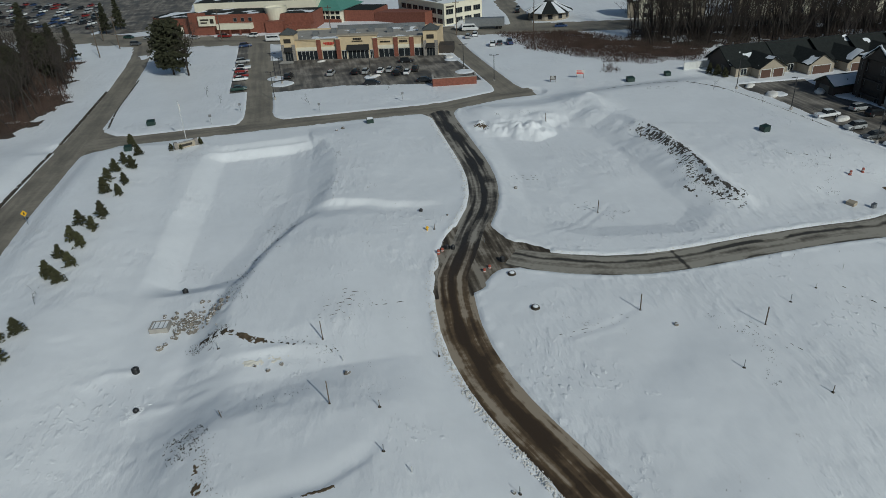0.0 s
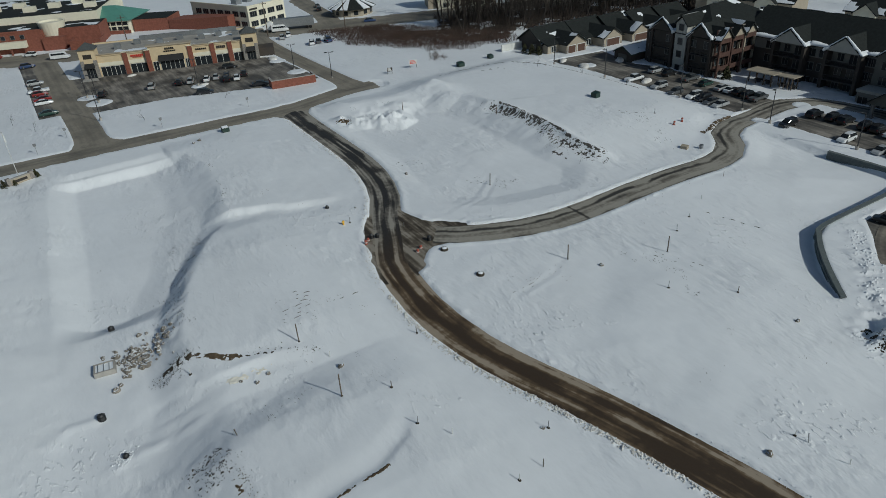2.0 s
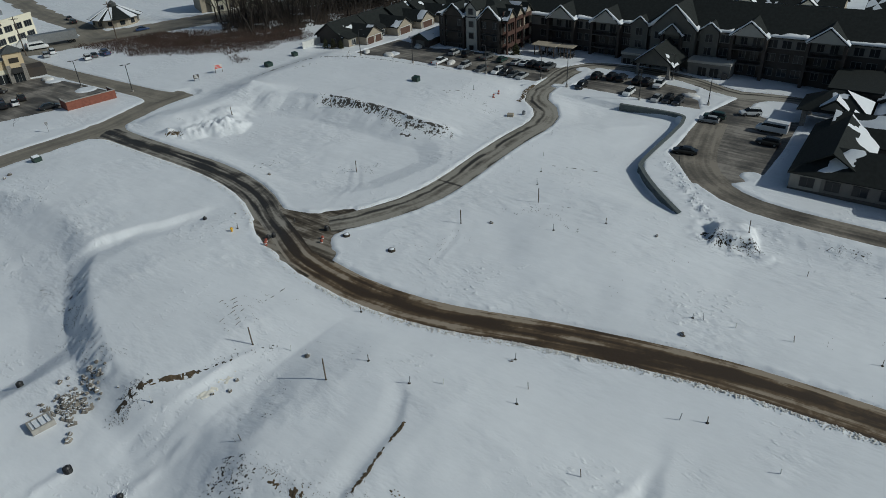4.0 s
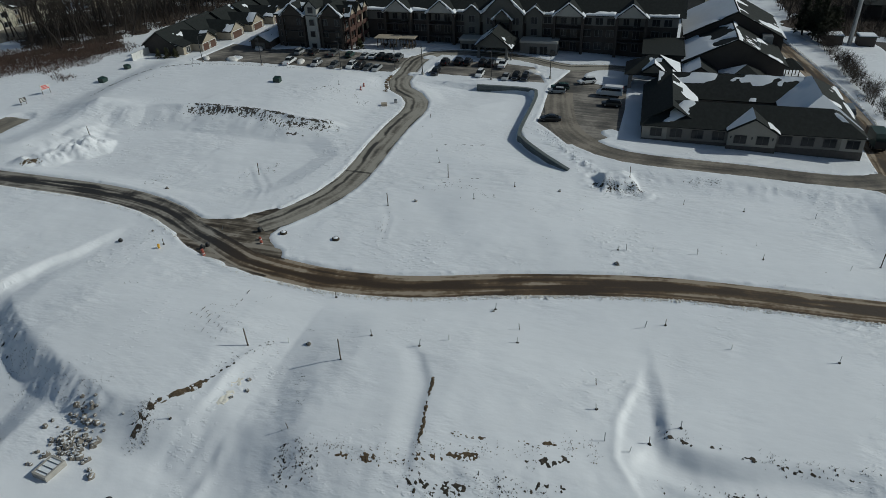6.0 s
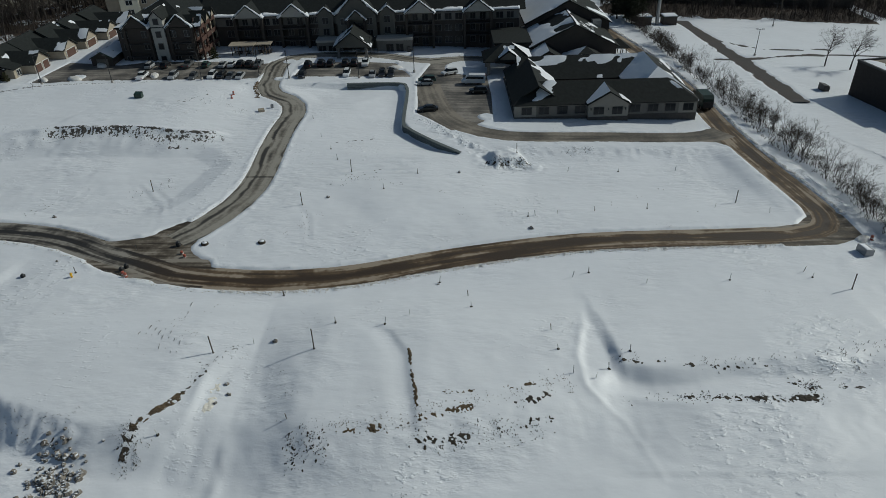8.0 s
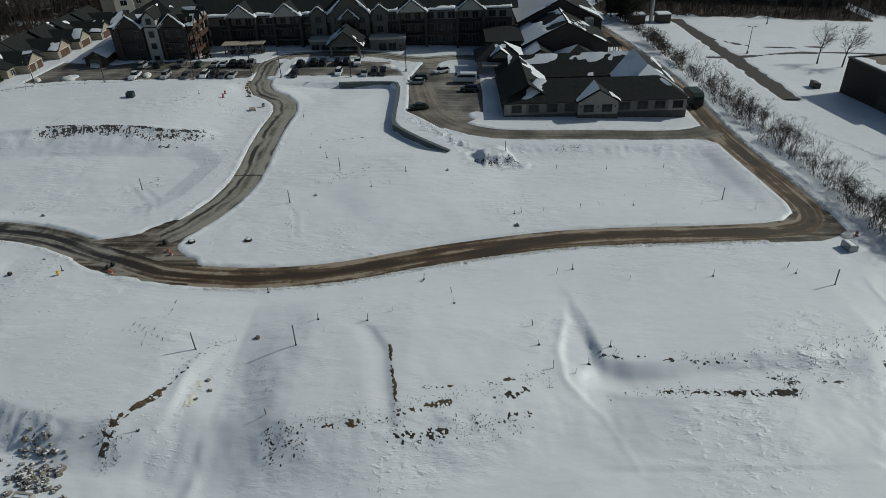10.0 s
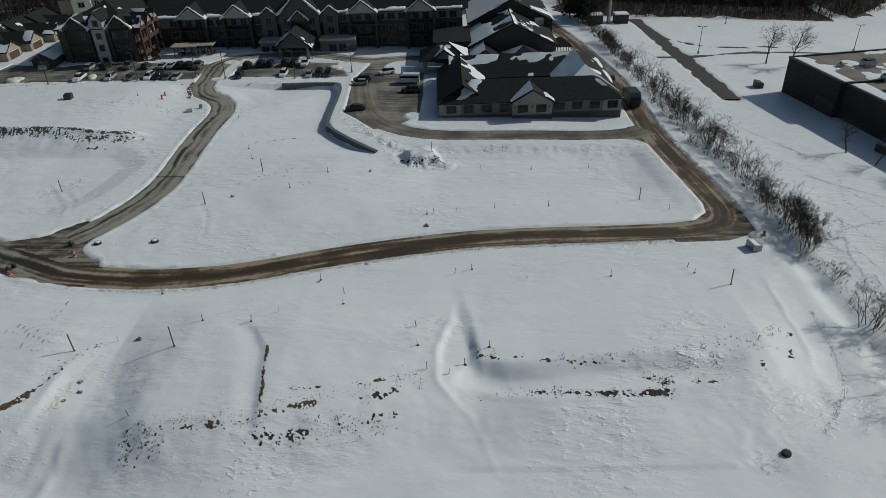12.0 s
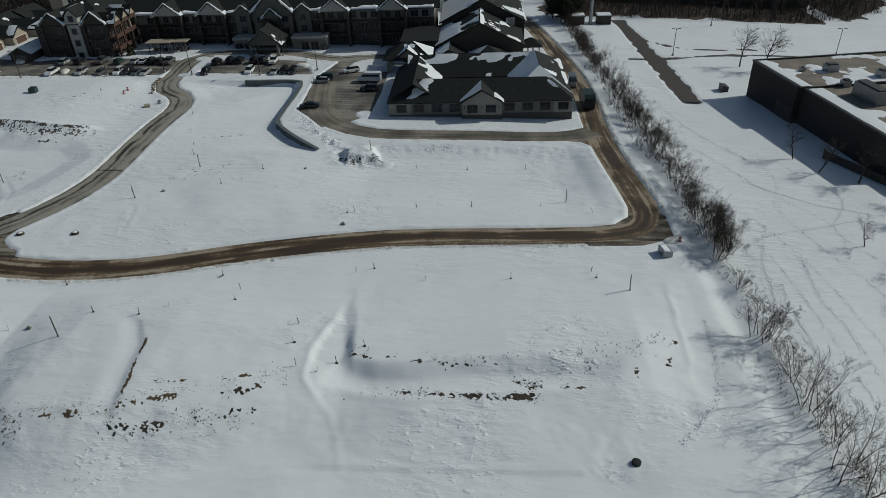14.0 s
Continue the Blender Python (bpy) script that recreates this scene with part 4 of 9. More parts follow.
def care_home():
    t = thing("care_home", pose(0, 0, 0), "one-storey grey care home with dark hipped roofs under melting snow", "building")
    z0, ze = -4.4, 0.95
    wall = MB().box(76, -16, -1.9, 86.5, 22.8, ze).box(86.5, -16, -1.9, 104, -4, ze).box(86.5, 12.5, -1.9, 100, 22.8, ze).box(93, -4, -1.9, 104, 12.5, ze)
    part("wall", wall, SIDING_TAUPE, t, "taupe-grey siding")
    plinth = MB().box(75.9, -16.1, z0, 104.1, 22.9, -1.9)
    part("plinth", plinth, BRICK_GREY, t, "grey-brown brick base")
    part("corner_panel", MB().box(75.93, 18.2, -1.9, 76.1, 22.85, ze), SIDING_SAND, t, "sand-grey siding")
    part("corner_panel", MB().box(75.93, -16.05, -1.9, 76.1, -12.2, ze), SIDING_SAND, t, "sand-grey siding")
    # central gabled bay
    bay = MB()
    gable_body(bay, 75.0, 82, -1.2, 7.2, -1.9, 1.0, 3.5, "x")
    part("entrance_bay", bay, SIDING_SAND, t, "sand-grey siding gable")
    part("bay_plinth", MB().box(74.9, -1.3, z0, 76, 7.3, -1.9), BRICK_GREY, t)
    q = hip_quads(76, 86.5, -16, 22.8, ze, 4.0)
    roof_part(t, q)
    snow_part(t, [q[0]], 0.12, 3, bias=lambda u, v: 0.75 * np.exp(-((u - 0.1) / 0.05) ** 2) * (v > 0.15) + 0.5 * np.exp(-((u - 0.44) / 0.06) ** 2) * (v < 0.6) + 0.25 * (u > 0.97))
    qb = gable_quads(75, 81, -1.2, 7.2, 1.0, 3.5, "x", 0.5, 0.2)
    roof_part(t, qb)
    snow_part(t, [qb[1]], 0.85, 5), snow_part(t, [qb[0]], 0.25, 6, bias=lambda u, v: 0.6 * (v < 0.45))
    qr = hip_quads(80, 104, -16, -3.5, ze, 4.9, hip=6)
    roof_part(t, qr)
    snow_part(t, [qr[1], qr[2]], 0.93, 7), snow_part(t, [qr[0]], 0.15, 8, bias=lambda u, v: 0.5 * (v < 0.15))
    ql = gable_quads(78, 100, 12.5, 22.8, ze, 4.2, "x")
    roof_part(t, ql)
    snow_part(t, [ql[0]], 0.36, 9, bias=lambda u, v: 0.25 * (u > 0.5))
    qk = gable_quads(93, 104, -8, 20, ze, 4.4, "y")
    roof_part(t, qk)
    snow_part(t, [qk[0]], 0.28, 10, bias=lambda u, v: 0.5 * (v > 0.6) - 0.2), snow_part(t, [qk[1]], 0.7, 13)
    part("ridge_vent", MB().tube([(96, -9.7, 4.2), (96, -9.7, 5.4)], [0.12, 0.12], 8), METAL_DARK, t)
    for k, y in enumerate((20.2, 16.5, 12.6, 8.8, -2.9, -6.7, -10.4, -14.2)):
        window(t, 75.9, y, -0.55, -90, 2.0, 1.45, 2, METAL_DARK)
    for y in (5.0, 1.1):
        window(t, 74.95, y, -0.55, -90, 2.0, 1.45, 2, METAL_DARK)
    for x in (79, 83, 88, 92, 96):
        window(t, x, 22.9, -0.6, 180, 1.6, 1.4, 2, METAL_DARK)
    for y, w in ((3.0, 0.18), (6.7, 0.18), (-0.6, 0.18)):
        part("wall_lamp", MB().box(74.8, y - 0.1, -0.4, 75.0, y + 0.1, 0.05), METAL_DARK, t)
    for x, y in ((90, -10.5), (97.5, -5.5)):
        part("roof_unit", MB().box(x, y - 1, 1.0, x + 2.6, y + 1, 2.6).box(x + 0.3, y - 0.7, 2.6, x + 2.3, y + 0.7, 2.8), METAL_GREY, t, "grey rooftop unit")


def hall():
    t = thing("activity_hall", pose(0, 0, 0), "tall dark grey gabled hall with snow-streaked roof", "building")
    z0 = -5
    a, b = MB(), MB()
    gable_body(a, 117, 138, -8, 14.5, z0, 1.6, 7.2, "x")
    part("wall", a, SIDING_DARK, t, "dark grey siding")
    q = gable_quads(117, 138, -8, 14.5, 1.6, 7.2, "x", 0.7)
    roof_part(t, q)
    snow_part(t, [q[1]], 0.75, 20, bias=lambda u, v: 0.35 * (v < 0.35) - 0.25 * (v > 0.6)), snow_part(t, [q[0]], 0.2, 21, bias=lambda u, v: 0.5 * (v > 0.93))
    gable_body(b, 134, 158, -9.5, 14, z0, 3.6, 9.6, "x")
    part("rear_wall", b, SIDING_DARK, t)
    q = gable_quads(134, 158, -9.5, 14, 3.6, 9.6, "x", 0.7)
    roof_part(t, q, name="rear_roof")
    snow_part(t, [q[1]], 0.95, 22), snow_part(t, [q[0]], 0.25, 23, bias=lambda u, v: 0.7 * (v > 0.94) + 0.5 * (v < 0.06))
    c = MB()
    gable_body(c, 109, 118, 7.5, 14.4, z0, 0.6, 2.6, "x")
    part("side_wing", c, SIDING_DARK, t)
    q = gable_quads(109, 118, 7.5, 14.4, 0.6, 2.6, "x")
    roof_part(t, q, name="side_roof"), snow_part(t, [q[1]], 0.8, 24)
    q = hip_quads(107, 117, -4, 6, -0.4, 2.6)
    part("low_wing", MB().box(107, -4, z0, 117, 6, -0.4), SIDING_DARK, t)
    roof_part(t, q, name="low_roof"), snow_part(t, [q[1]], 0.9, 25)
    # link to the flats
    part("link_wall", MB().box(118, 14.5, z0, 134, 24, 2.4), SIDING_DARK, t)
    part("link_roof", MB().box(117.6, 14.2, 2.4, 134, 24.4, 2.75), SHINGLE, t)
    for i in range(3):
        part("vent_pipe", MB().tube([(120 + 3 * i, -2, 3.5), (120 + 3 * i, -2, 5.6 - 0.3 * i)], [0.2, 0.2], 8), METAL_GREY, t)
    part("roof_unit", MB().box(131, -6.6, 2.6, 134, -4.2, 4.6), METAL_GREY, t, "grey rooftop unit")
    # terrace fence on the low side
    for i in range(6):
        part("fence_panel", MB().box(108 + 1.5 * i, -7.0, -4.6, 109.4 + 1.5 * i, -6.9, -2.6), TRIM_WHITE, t)


def canopy():
    z = -2.6
    t = thing("drive_canopy", pose(0, 0, 0), "dark-roofed drive-through canopy with a small snowy gable", "canopy")
    for x, y in ((107.6, 16.6), (107.6, 26.4), (115, 16.6), (115, 26.4)):
        part("pillar", MB().box(x - 0.45, y - 0.45, z - 1.2, x + 0.45, y + 0.45, 1.0), STONE, t, "stone pillar")
    part("beam", MB().box(107, 16, 1.0, 115.6, 27, 1.5), SIDING_DARK, t)
    q = hip_quads(107, 115.6, 16, 27, 1.5, 4.2, 0.8)
    roof_part(t, q), snow_part(t, [q[2]], 0.9, 31), snow_part(t, [q[0]], 0.12, 33)
    g = MB()
    gable_body(g, 106.6, 110, 19.2, 23.6, 1.5, 2.0, 3.6, "x")
    part("gable", g, SIDING_SAGE, t)
    q = gable_quads(106.6, 110.5, 19.2, 23.6, 2.0, 3.6, "x", 0.4)
    roof_part(t, q, name="gable_roof"), snow_part(t, q, 0.95, 32)


care_home(), hall(), canopy()


# ---- flats: three storeys, with a corner wing ----
FLOORS = (-0.4, 3.0, 6.1)


def rake_snow(t, x, y, h, top, low, seed=0, wedge=0):
    """Rolls of snow along the two sloping edges of a gable."""
    r = random.Random(int(y * 7) + seed)
    for s in (-1, 1):
        n = 7
        part("snow_edge", MB().tube([(x + 0.12 * r.uniform(-1, 1), y + s * h * i / n, top + (low - top) * i / n + 0.05) for i in range(n + 1)], [r.uniform(0.16, 0.26) + 0.03 * wedge * i * r.uniform(0.6, 1.2) for i in range(n + 1)], 6), SNOW_ROOF, t, "roll of snow", True)


def eave_snow(t, x, z, slope, y0, y1, seed):
    """A strip of snow left along the eaves, uneven on its upper side."""
    ys = np.arange(y0, y1 + 0.5, 0.6)
    w = 1.0 + 0.6 * rough(ys, ys * 0, 3.0, seed, 3)
    rings = []
    for yy, ww in zip(ys, np.clip(w, 0.25, 2)):
        rings.append([(x, yy, z), (x, yy, z + 0.28), (x + 0.3 * ww, yy, z + 0.34 + 0.3 * ww * slope), (x + ww, yy, z + 0.06 + ww * slope), (x + ww, yy, z + ww * slope)])
    part("snow_edge", MB().loft(rings), SNOW_ROOF, t, "strip of snow along the eaves", True)


def balcony_bay(t, y, w, x0, x1, apex, eave, rail=None, wall=None):
    """A gabled bay of balconies in front of the facade."""
    h = w / 2
    for s in (-1, 1):
        part("bay_pier", MB().box(x0, y + s * h - 0.35, -4.5, x1, y + s * h + 0.35, eave), SIDING_DARK, t)
    for k, z in enumerate((1.3, 4.5)):
        part("balcony", MB().box(x0, y - h + 0.35, z - 0.15, x1, y + h - 0.35, z + 0.1), rail or METAL_DARK, t)
        mb = MB().box(x0 + 0.05, y - h + 0.35, z + 1.05, x0 + 0.13, y + h - 0.35, z + 1.15)
        n = int((w - 0.7) / 0.4)
        for i in range(n):
            yy = y - h + 0.5 + i * 0.4
            mb.box(x0 + 0.07, yy, z + 0.1, x0 + 0.11, yy + 0.05, z + 1.05)
        part("railing", mb, METAL_DARK, t)
    g = MB()
    s = (apex - eave)
    g.loft([[(x, y - h - 0.3, eave), (x, y + h + 0.3, eave), (x, y, apex)] for x in (x0, x1 + 4)])
    part("gable", g, wall or SIDING_LIGHT, t, "pale gable siding")
    q = gable_quads(x0, x1 + 7, y - h - 0.3, y + h + 0.3, eave, apex, "x", 0.45)
    roof_part(t, q, name="gable_roof")
    snow_part(t, [q[0]], 0.02, int(y), bias=lambda u, v: 0.9 * (v < 0.22))
    snow_part(t, [q[1]], 0.1, int(y) + 7, bias=lambda u, v: 0.8 * (v < 0.25))
    rake_snow(t, x0 - 0.1, y, h + 0.6, apex + 0.2, eave - 0.15, 0, 1)


def flats():
    t = thing("apartment_building", pose(0, 0, 0), "three-storey dark grey flats with gabled balcony bays and snowy eaves", "building")
    part("wall", MB().box(135, 16, -5, 152, 104, 5.0), SIDING_DARK, t, "dark grey brick and siding")
    part("upper_wall", MB().box(134.95, 16, 5.0, 152, 104, 7.9), SIDING_GREIGE, t, "grey-beige top-floor siding")
    q = gable_quads(135, 153, 15, 106, 7.9, 13.0, "y", 0.7)
    roof_part(t, q)
    for k, (ya, yb) in enumerate(((16, 23.6), (32, 40), (48.4, 51.2), (73.4, 75.6), (84, 88.4), (96.8, 103))):
        eave_snow(t, 134.3, 7.66, 0.567, ya, yb, 80 + k)
    snow_part(t, [q[1]], 0.5, 42)
    bays = ((92.6, 7.5, 10.9), (79.8, 7.5, 10.9), (44.2, 7.5, 10.9), (27.8, 7.5, 10.9))
    for y, w, apex in bays:
        balcony_bay(t, y, w, 132.6, 135, apex, 7.7)
    # entrance bay with a tall gable
    b = MB()
    gable_body(b, 132.8, 144, 56.5, 67.5, -4.5, 8.0, 13.3, "x")
    part("entrance_bay", b, SIDING_SAGE, t, "grey siding tower bay")
    q = gable_quads(132.8, 146, 56.5, 67.5, 8.0, 13.3, "x", 0.6)
    roof_part(t, q, name="entrance_roof"), snow_part(t, [q[0]], 0.1, 50, bias=lambda u, v: 0.9 * (v < 0.15)), snow_part(t, [q[1]], 0.15, 51, bias=lambda u, v: 0.9 * (v < 0.15))
    rake_snow(t, 132.5, 62, 6.1, 13.5, 7.9, 0, 1.4)
    balcony_bay(t, 62, 4.6, 131.6, 132.8, 9.0, 6.6, wall=SIDING_SAGE)
    for y in (71.0, 53.5):
        g = MB()
        gable_body(g, 134.0, 141, y - 2.2, y + 2.2, -4.5, 7.9, 9.6, "x")
        part("dormer_bay", g, SIDING_SAGE, t)
        q = gable_quads(134, 142, y - 2.2, y + 2.2, 7.9, 9.6, "x", 0.4)
        roof_part(t, q, name="dormer_roof"), snow_part(t, q, 0.2, int(y), bias=lambda u, v: 0.9 * (v < 0.3)), rake_snow(t, 133.8, y, 2.7, 9.8, 7.7)
        for z in FLOORS:
            window(t, 133.92, y, z, -90, 1.6, 1.7, 2)
    for y in (98.5, 88, 85.2, 75.2, 73.6, 50, 39.2, 36.2, 33.2, 21.6, 18.6):
        for z in FLOORS:
            window(t, 134.9, y, z, -90, 1.9, 1.7, 2)
    for y in (58.4, 65.6):
        for z in (2.7, 6.0):
            window(t, 132.7, y, z, -90, 1.7, 1.7, 2)
    for y, w, _ in bays:
        for z in FLOORS:
            window(t, 134.9, y - 1.4, z - 0.2, -90, 1.6, 2.1, 2)
            window(t, 134.9, y + 1.4, z, -90, 1.4, 1.6, 2)
    # low wings beside the entrance
    for y0, y1 in ((67.6, 73.4), (46.5, 56.4)):
        part("low_wing", MB().box(129.5, y0, -4.5, 134, y1, 1.2), SIDING_GREIGE, t, "grey low wing")
        part("parapet", MB().box(129.3, y0 - 0.2, 1.2, 134, y1 + 0.2, 1.75), SIDING_LIGHT, t)
        window(t, 129.4, (y0 + y1) / 2 - 1.4, -0.9, -90, 2.0, 2.4, 2), window(t, 129.4, (y0 + y1) / 2 + 1.4, -0.9, -90, 2.0, 2.4, 2)
    # corner wing
    part("wing_wall", MB().box(120.8, 104, -3, 138, 124.4, 9.0), SIDING_DARK, t, "dark grey brick wing")
    q = hip_quads(120.8, 150, 104, 124.4, 9.0, 14.0, 0.6)
    roof_part(t, q, name="wing_roof")
    snow_part(t, q[:1] + q[2:3], 0.12, 60, bias=lambda u, v: 0.8 * (v < 0.04) + 0.7 * (v < 0.3) * (rough(u * 60, v, 7, 4) > 0.25)), snow_part(t, [q[1]], 0.5, 61)
    for y, w in ((119.2, 6.4), (107.6, 6.0)):
        balcony_bay(t, y, w, 120.2, 121.2, 11.8, 8.8, wall=SIDING_DARK)
    b = MB()
    gable_body(b, 120.3, 126, 111.6, 115.0, -3, 11.2, 13.0, "x")
    part("stair_tower", b, SIDING_LIGHT, t, "pale stair tower")
    q = gable_quads(120.3, 128, 111.6, 115.0, 11.2, 13.0, "x", 0.5)
    roof_part(t, q, name="tower_roof"), snow_part(t, q, 0.6, 62)
    for z in FLOORS + (9.4,):
        window(t, 120.2, 113.3, z + 0.9, -90, 1.3, 1.5, 1)
    for y in (122.6, 117.2, 109.6, 105.8):
        for z in FLOORS:
            window(t, 120.7, y, z + 0.9, -90, 1.5, 1.6, 2)
    # sunlit south face of the wing: brick balconies
    for k, x in enumerate((122.0, 126.6, 131.2)):
        for z in (-2.4, 1.0, 4.2, 7.4):
            part("brick_balcony", MB().box(x - 1.0, 102.2, z + 0.4, x + 3.0, 104, z + 0.75).box(x - 1.0, 102.2, z + 0.75, x + 3.0, 102.35, z + 1.5), BRICK_BROWN, t, "brown-red brick balcony front")
            part("bay_wall", MB().box(x - 0.6, 103.8, z + 0.75, x + 2.6, 103.96, z + 3.3), SIDING_TAN if k == 2 else BRICK_BROWN, t)
            window(t, x + 0.3, 103.7, z + 2.3, 0, 1.2, 1.7, 2), window(t, x + 1.8, 103.7, z + 2.3, 0, 0.9, 1.7, 1)
        for xx in (x - 0.9, x + 2.9):
            part("brick_pier", MB().box(xx - 0.22, 102.25, -3, xx + 0.22, 102.7, 8.9), BRICK_BROWN if k < 2 else SIDING_TAN, t)
        g = MB().loft([[(x - 1.2, yy, 8.9), (x + 3.2, yy, 8.9), (x + 1, yy, 11.2)] for yy in (102.2, 108)])
        part("gable", g, SIDING_TAN, t)
        qq = gable_quads(x - 1.2, x + 3.2, 102.2, 110, 8.9, 11.2, "y", 0.4)
        roof_part(t, qq, name="gable_roof"), snow_part(t, [qq[0]], 0.35, 70 + k)


flats()


def entrance_canopy():
    t = thing("entrance_canopy", pose(0, 0, 0), "dark shingled entrance canopy on grey posts with patchy snow", "canopy")
    for x, y in ((122.6, 58.8), (122.6, 66.4), (130, 58.8), (130, 66.4)):
        part("pillar", MB().box(x - 0.3, y - 0.3, -3, x + 0.3, y + 0.3, 1.8).box(x - 0.5, y - 0.5, -3, x + 0.5, y + 0.5, -0.9), SIDING_GREIGE, t, "grey pillar")
    g = MB()
    gable_body(g, 122.2, 131, 58, 67.2, 1.5, 2.0, 5.6, "x")
    part("gable", g, SIDING_SAGE, t)
    q = gable_quads(122.2, 134, 58, 67.2, 2.0, 5.6, "x", 0.8)
    roof_part(t, q), snow_part(t, [q[0]], 0.42, 80), snow_part(t, [q[1]], 0.5, 81)
    part("truss", MB().tube([(121.6, 58, 2.0), (121.6, 62.6, 5.5), (121.6, 67.2, 2.0)], [0.12] * 3, 6), SIDING_GREIGE, t)


entrance_canopy()


# ---- row of bungalows with garages ----
def bungalow(gx, gy, x0, x1, y0, y1, zb, wall, seed):
    t = thing("bungalow", pose(0, 0, 0), "single-storey bungalow with dark hipped roof and brown garage doors", "house", "bungalows by the woods")
    zb0 = zb - 1.2
    b = MB()
    gable_body(b, x0, x1, y0, y1, zb0, zb + 2.8, zb + 6.2, "x")
    part("wall", b, SIDING_DARK if seed == 0 else SIDING_SAGE, t, "grey siding")
    q = gable_quads(x0, x1, y0, y1, zb + 2.8, zb + 6.2, "x", 0.6)
    roof_part(t, q), snow_part(t, [q[1]], 0.85, 90 + seed), snow_part(t, [q[0]], 0.12, 95 + seed, bias=lambda u, v: 0.8 * (v < 0.1) * (u < 0.4) + 0.6 * np.exp(-((u - 0.55) / 0.05) ** 2) * (v < 0.5))
    g = MB()
    gable_body(g, gx - 3.6, gx + 3.6, gy, y0 + 3, zb0, zb + 2.7, zb + 5.0, "y")
    part("garage_wall", g, wall, t, "tan gabled garage front")
    q = gable_quads(gx - 3.6, gx + 3.6, gy, y0 + 5, zb + 2.7, zb + 5.0, "y", 0.5)
    roof_part(t, q, name="garage_roof"), snow_part(t, [q[1]], 0.2, 99 + seed, bias=lambda u, v: 0.6 * (v < 0.2)), snow_part(t, [q[0]], 0.1, 98 + seed, bias=lambda u, v: 0.4 * (u > 0.75))
    zd = float(base(gx, gy)) - 0.1
    if seed == 0:
        garage_door(t, gx - 1.75, gy - 0.06, zd, 0, 2.7), garage_door(t, gx + 1.75, gy - 0.06, zd, 0, 2.7)
    else:
        garage_door(t, gx, gy - 0.06, zd, 0, 4.9)
    part("stone_skirt", MB().box(gx - 3.66, gy - 0.05, zb0, gx - 3.1, gy + 0.1, zb + 1.0).box(gx + 3.1, gy - 0.05, zb0, gx + 3.66, gy + 0.1, zb + 1.0), STONE, t)
    # porch block with a window beside the garage
    part("porch", MB().box(x0 + 0.2, y0 - 2.2, zb0, gx - 3.6, y0, zb + 2.6), SIDING_TAN, t, "tan porch wall")
    window(t, (x0 + gx - 3.4) / 2, y0 - 2.3, zb + 1.3, 0, 1.5, 1.5, 2, TRIM_WHITE)
    q = [[(x0 - 0.3, y0 - 2.7, zb + 2.6), (gx - 3.4, y0 - 2.7, zb + 2.6), (gx - 3.4, y0 + 1.2, zb + 3.7), (x0 - 0.3, y0 + 1.2, zb + 3.7)]]
    roof_part(t, q, name="porch_roof"), snow_part(t, q, 0.3, 97 + seed)
    if seed == 0:
        window(t, x0 - 0.08, y0 + 3, zb + 1.5, -90, 0.9, 1.1, 1)
    part("chimney_pipe", MB().tube([(x0 + 4, (y0 + y1) / 2 + 1, zb + 4.5), (x0 + 4, (y0 + y1) / 2 + 1, zb + 6.8)], [0.15, 0.15], 8), METAL_GREY, t)


bungalow(113.8, 143.0, 105.9, 118.6, 148.4, 158.5, 0.4, SIDING_TAN, 0)
bungalow(126.4, 141.4, 119.0, 130.4, 148, 158.2, 0.4, SIDING_TAN, 1)
bungalow(136.2, 140.0, 130.8, 140.4, 146.6, 157, 0.4, SIDING_TAN, 2)
bungalow(146.0, 138.0, 140.8, 151.0, 145, 156, 0.4, SIDING_TAN, 3)
bungalow(156.6, 136.5, 151.4, 162.0, 144, 155, 0.4, SIDING_TAN, 4)


def carport():
    t = thing("garage_block", pose(0, 0, 0), "low dark garage block with a snow-covered roof", "garage")
    zb = -0.3
    g = MB()
    gable_body(g, 116.8, 132, 125.6, 131.4, zb - 1, zb + 2.5, zb + 4.0, "x")
    part("wall", g, SIDING_DARK, t)
    q = gable_quads(116.8, 132, 125.6, 131.4, zb + 2.5, zb + 4.0, "x", 0.4)
    roof_part(t, q, METAL_GREEN), snow_part(t, [q[1]], 0.95, 110), snow_part(t, [q[0]], 0.8, 111, bias=lambda u, v: -0.5 * (u > 0.75))
    part("door", MB().box(116.72, 127, zb, 116.84, 130, zb + 2.2), SIDING_SAGE, t)


carport()


def shelter(x, y, w, d, label, dark=False, zt=2.7):
    z = ground_z(x, y)
    t = thing("picnic_shelter", pose(x, y, z), label, "shelter")
    for sx in (-1, 1):
        for k in range(4):
            part("post", MB().box(sx * (d / 2 - 0.4) - 0.1, -w / 2 + 0.4 + k * (w - 0.8) / 3 - 0.1, -0.3, sx * (d / 2 - 0.4) + 0.1, -w / 2 + 0.4 + k * (w - 0.8) / 3 + 0.1, zt), WOOD_POST, t)
    if dark:
        roof_part(t, hip_quads(-d / 2, d / 2, -w / 2, w / 2, zt, zt + 1.6, 0.5))
    else:
        part("roof", MB().box(-d / 2 - 0.3, -w / 2 - 0.3, zt, d / 2 + 0.3, w / 2 + 0.3, zt + 0.22), SIDING_TAN, t, "pale flat canopy")
        for sy in (-1.2, 1.2):
            part("table", MB().box(-0.6, sy - 0.9, 0.7, 0.6, sy + 0.9, 0.78).box(-0.1, sy - 0.5, -0.2, 0.1, sy + 0.5, 0.7), METAL_DARK, t)


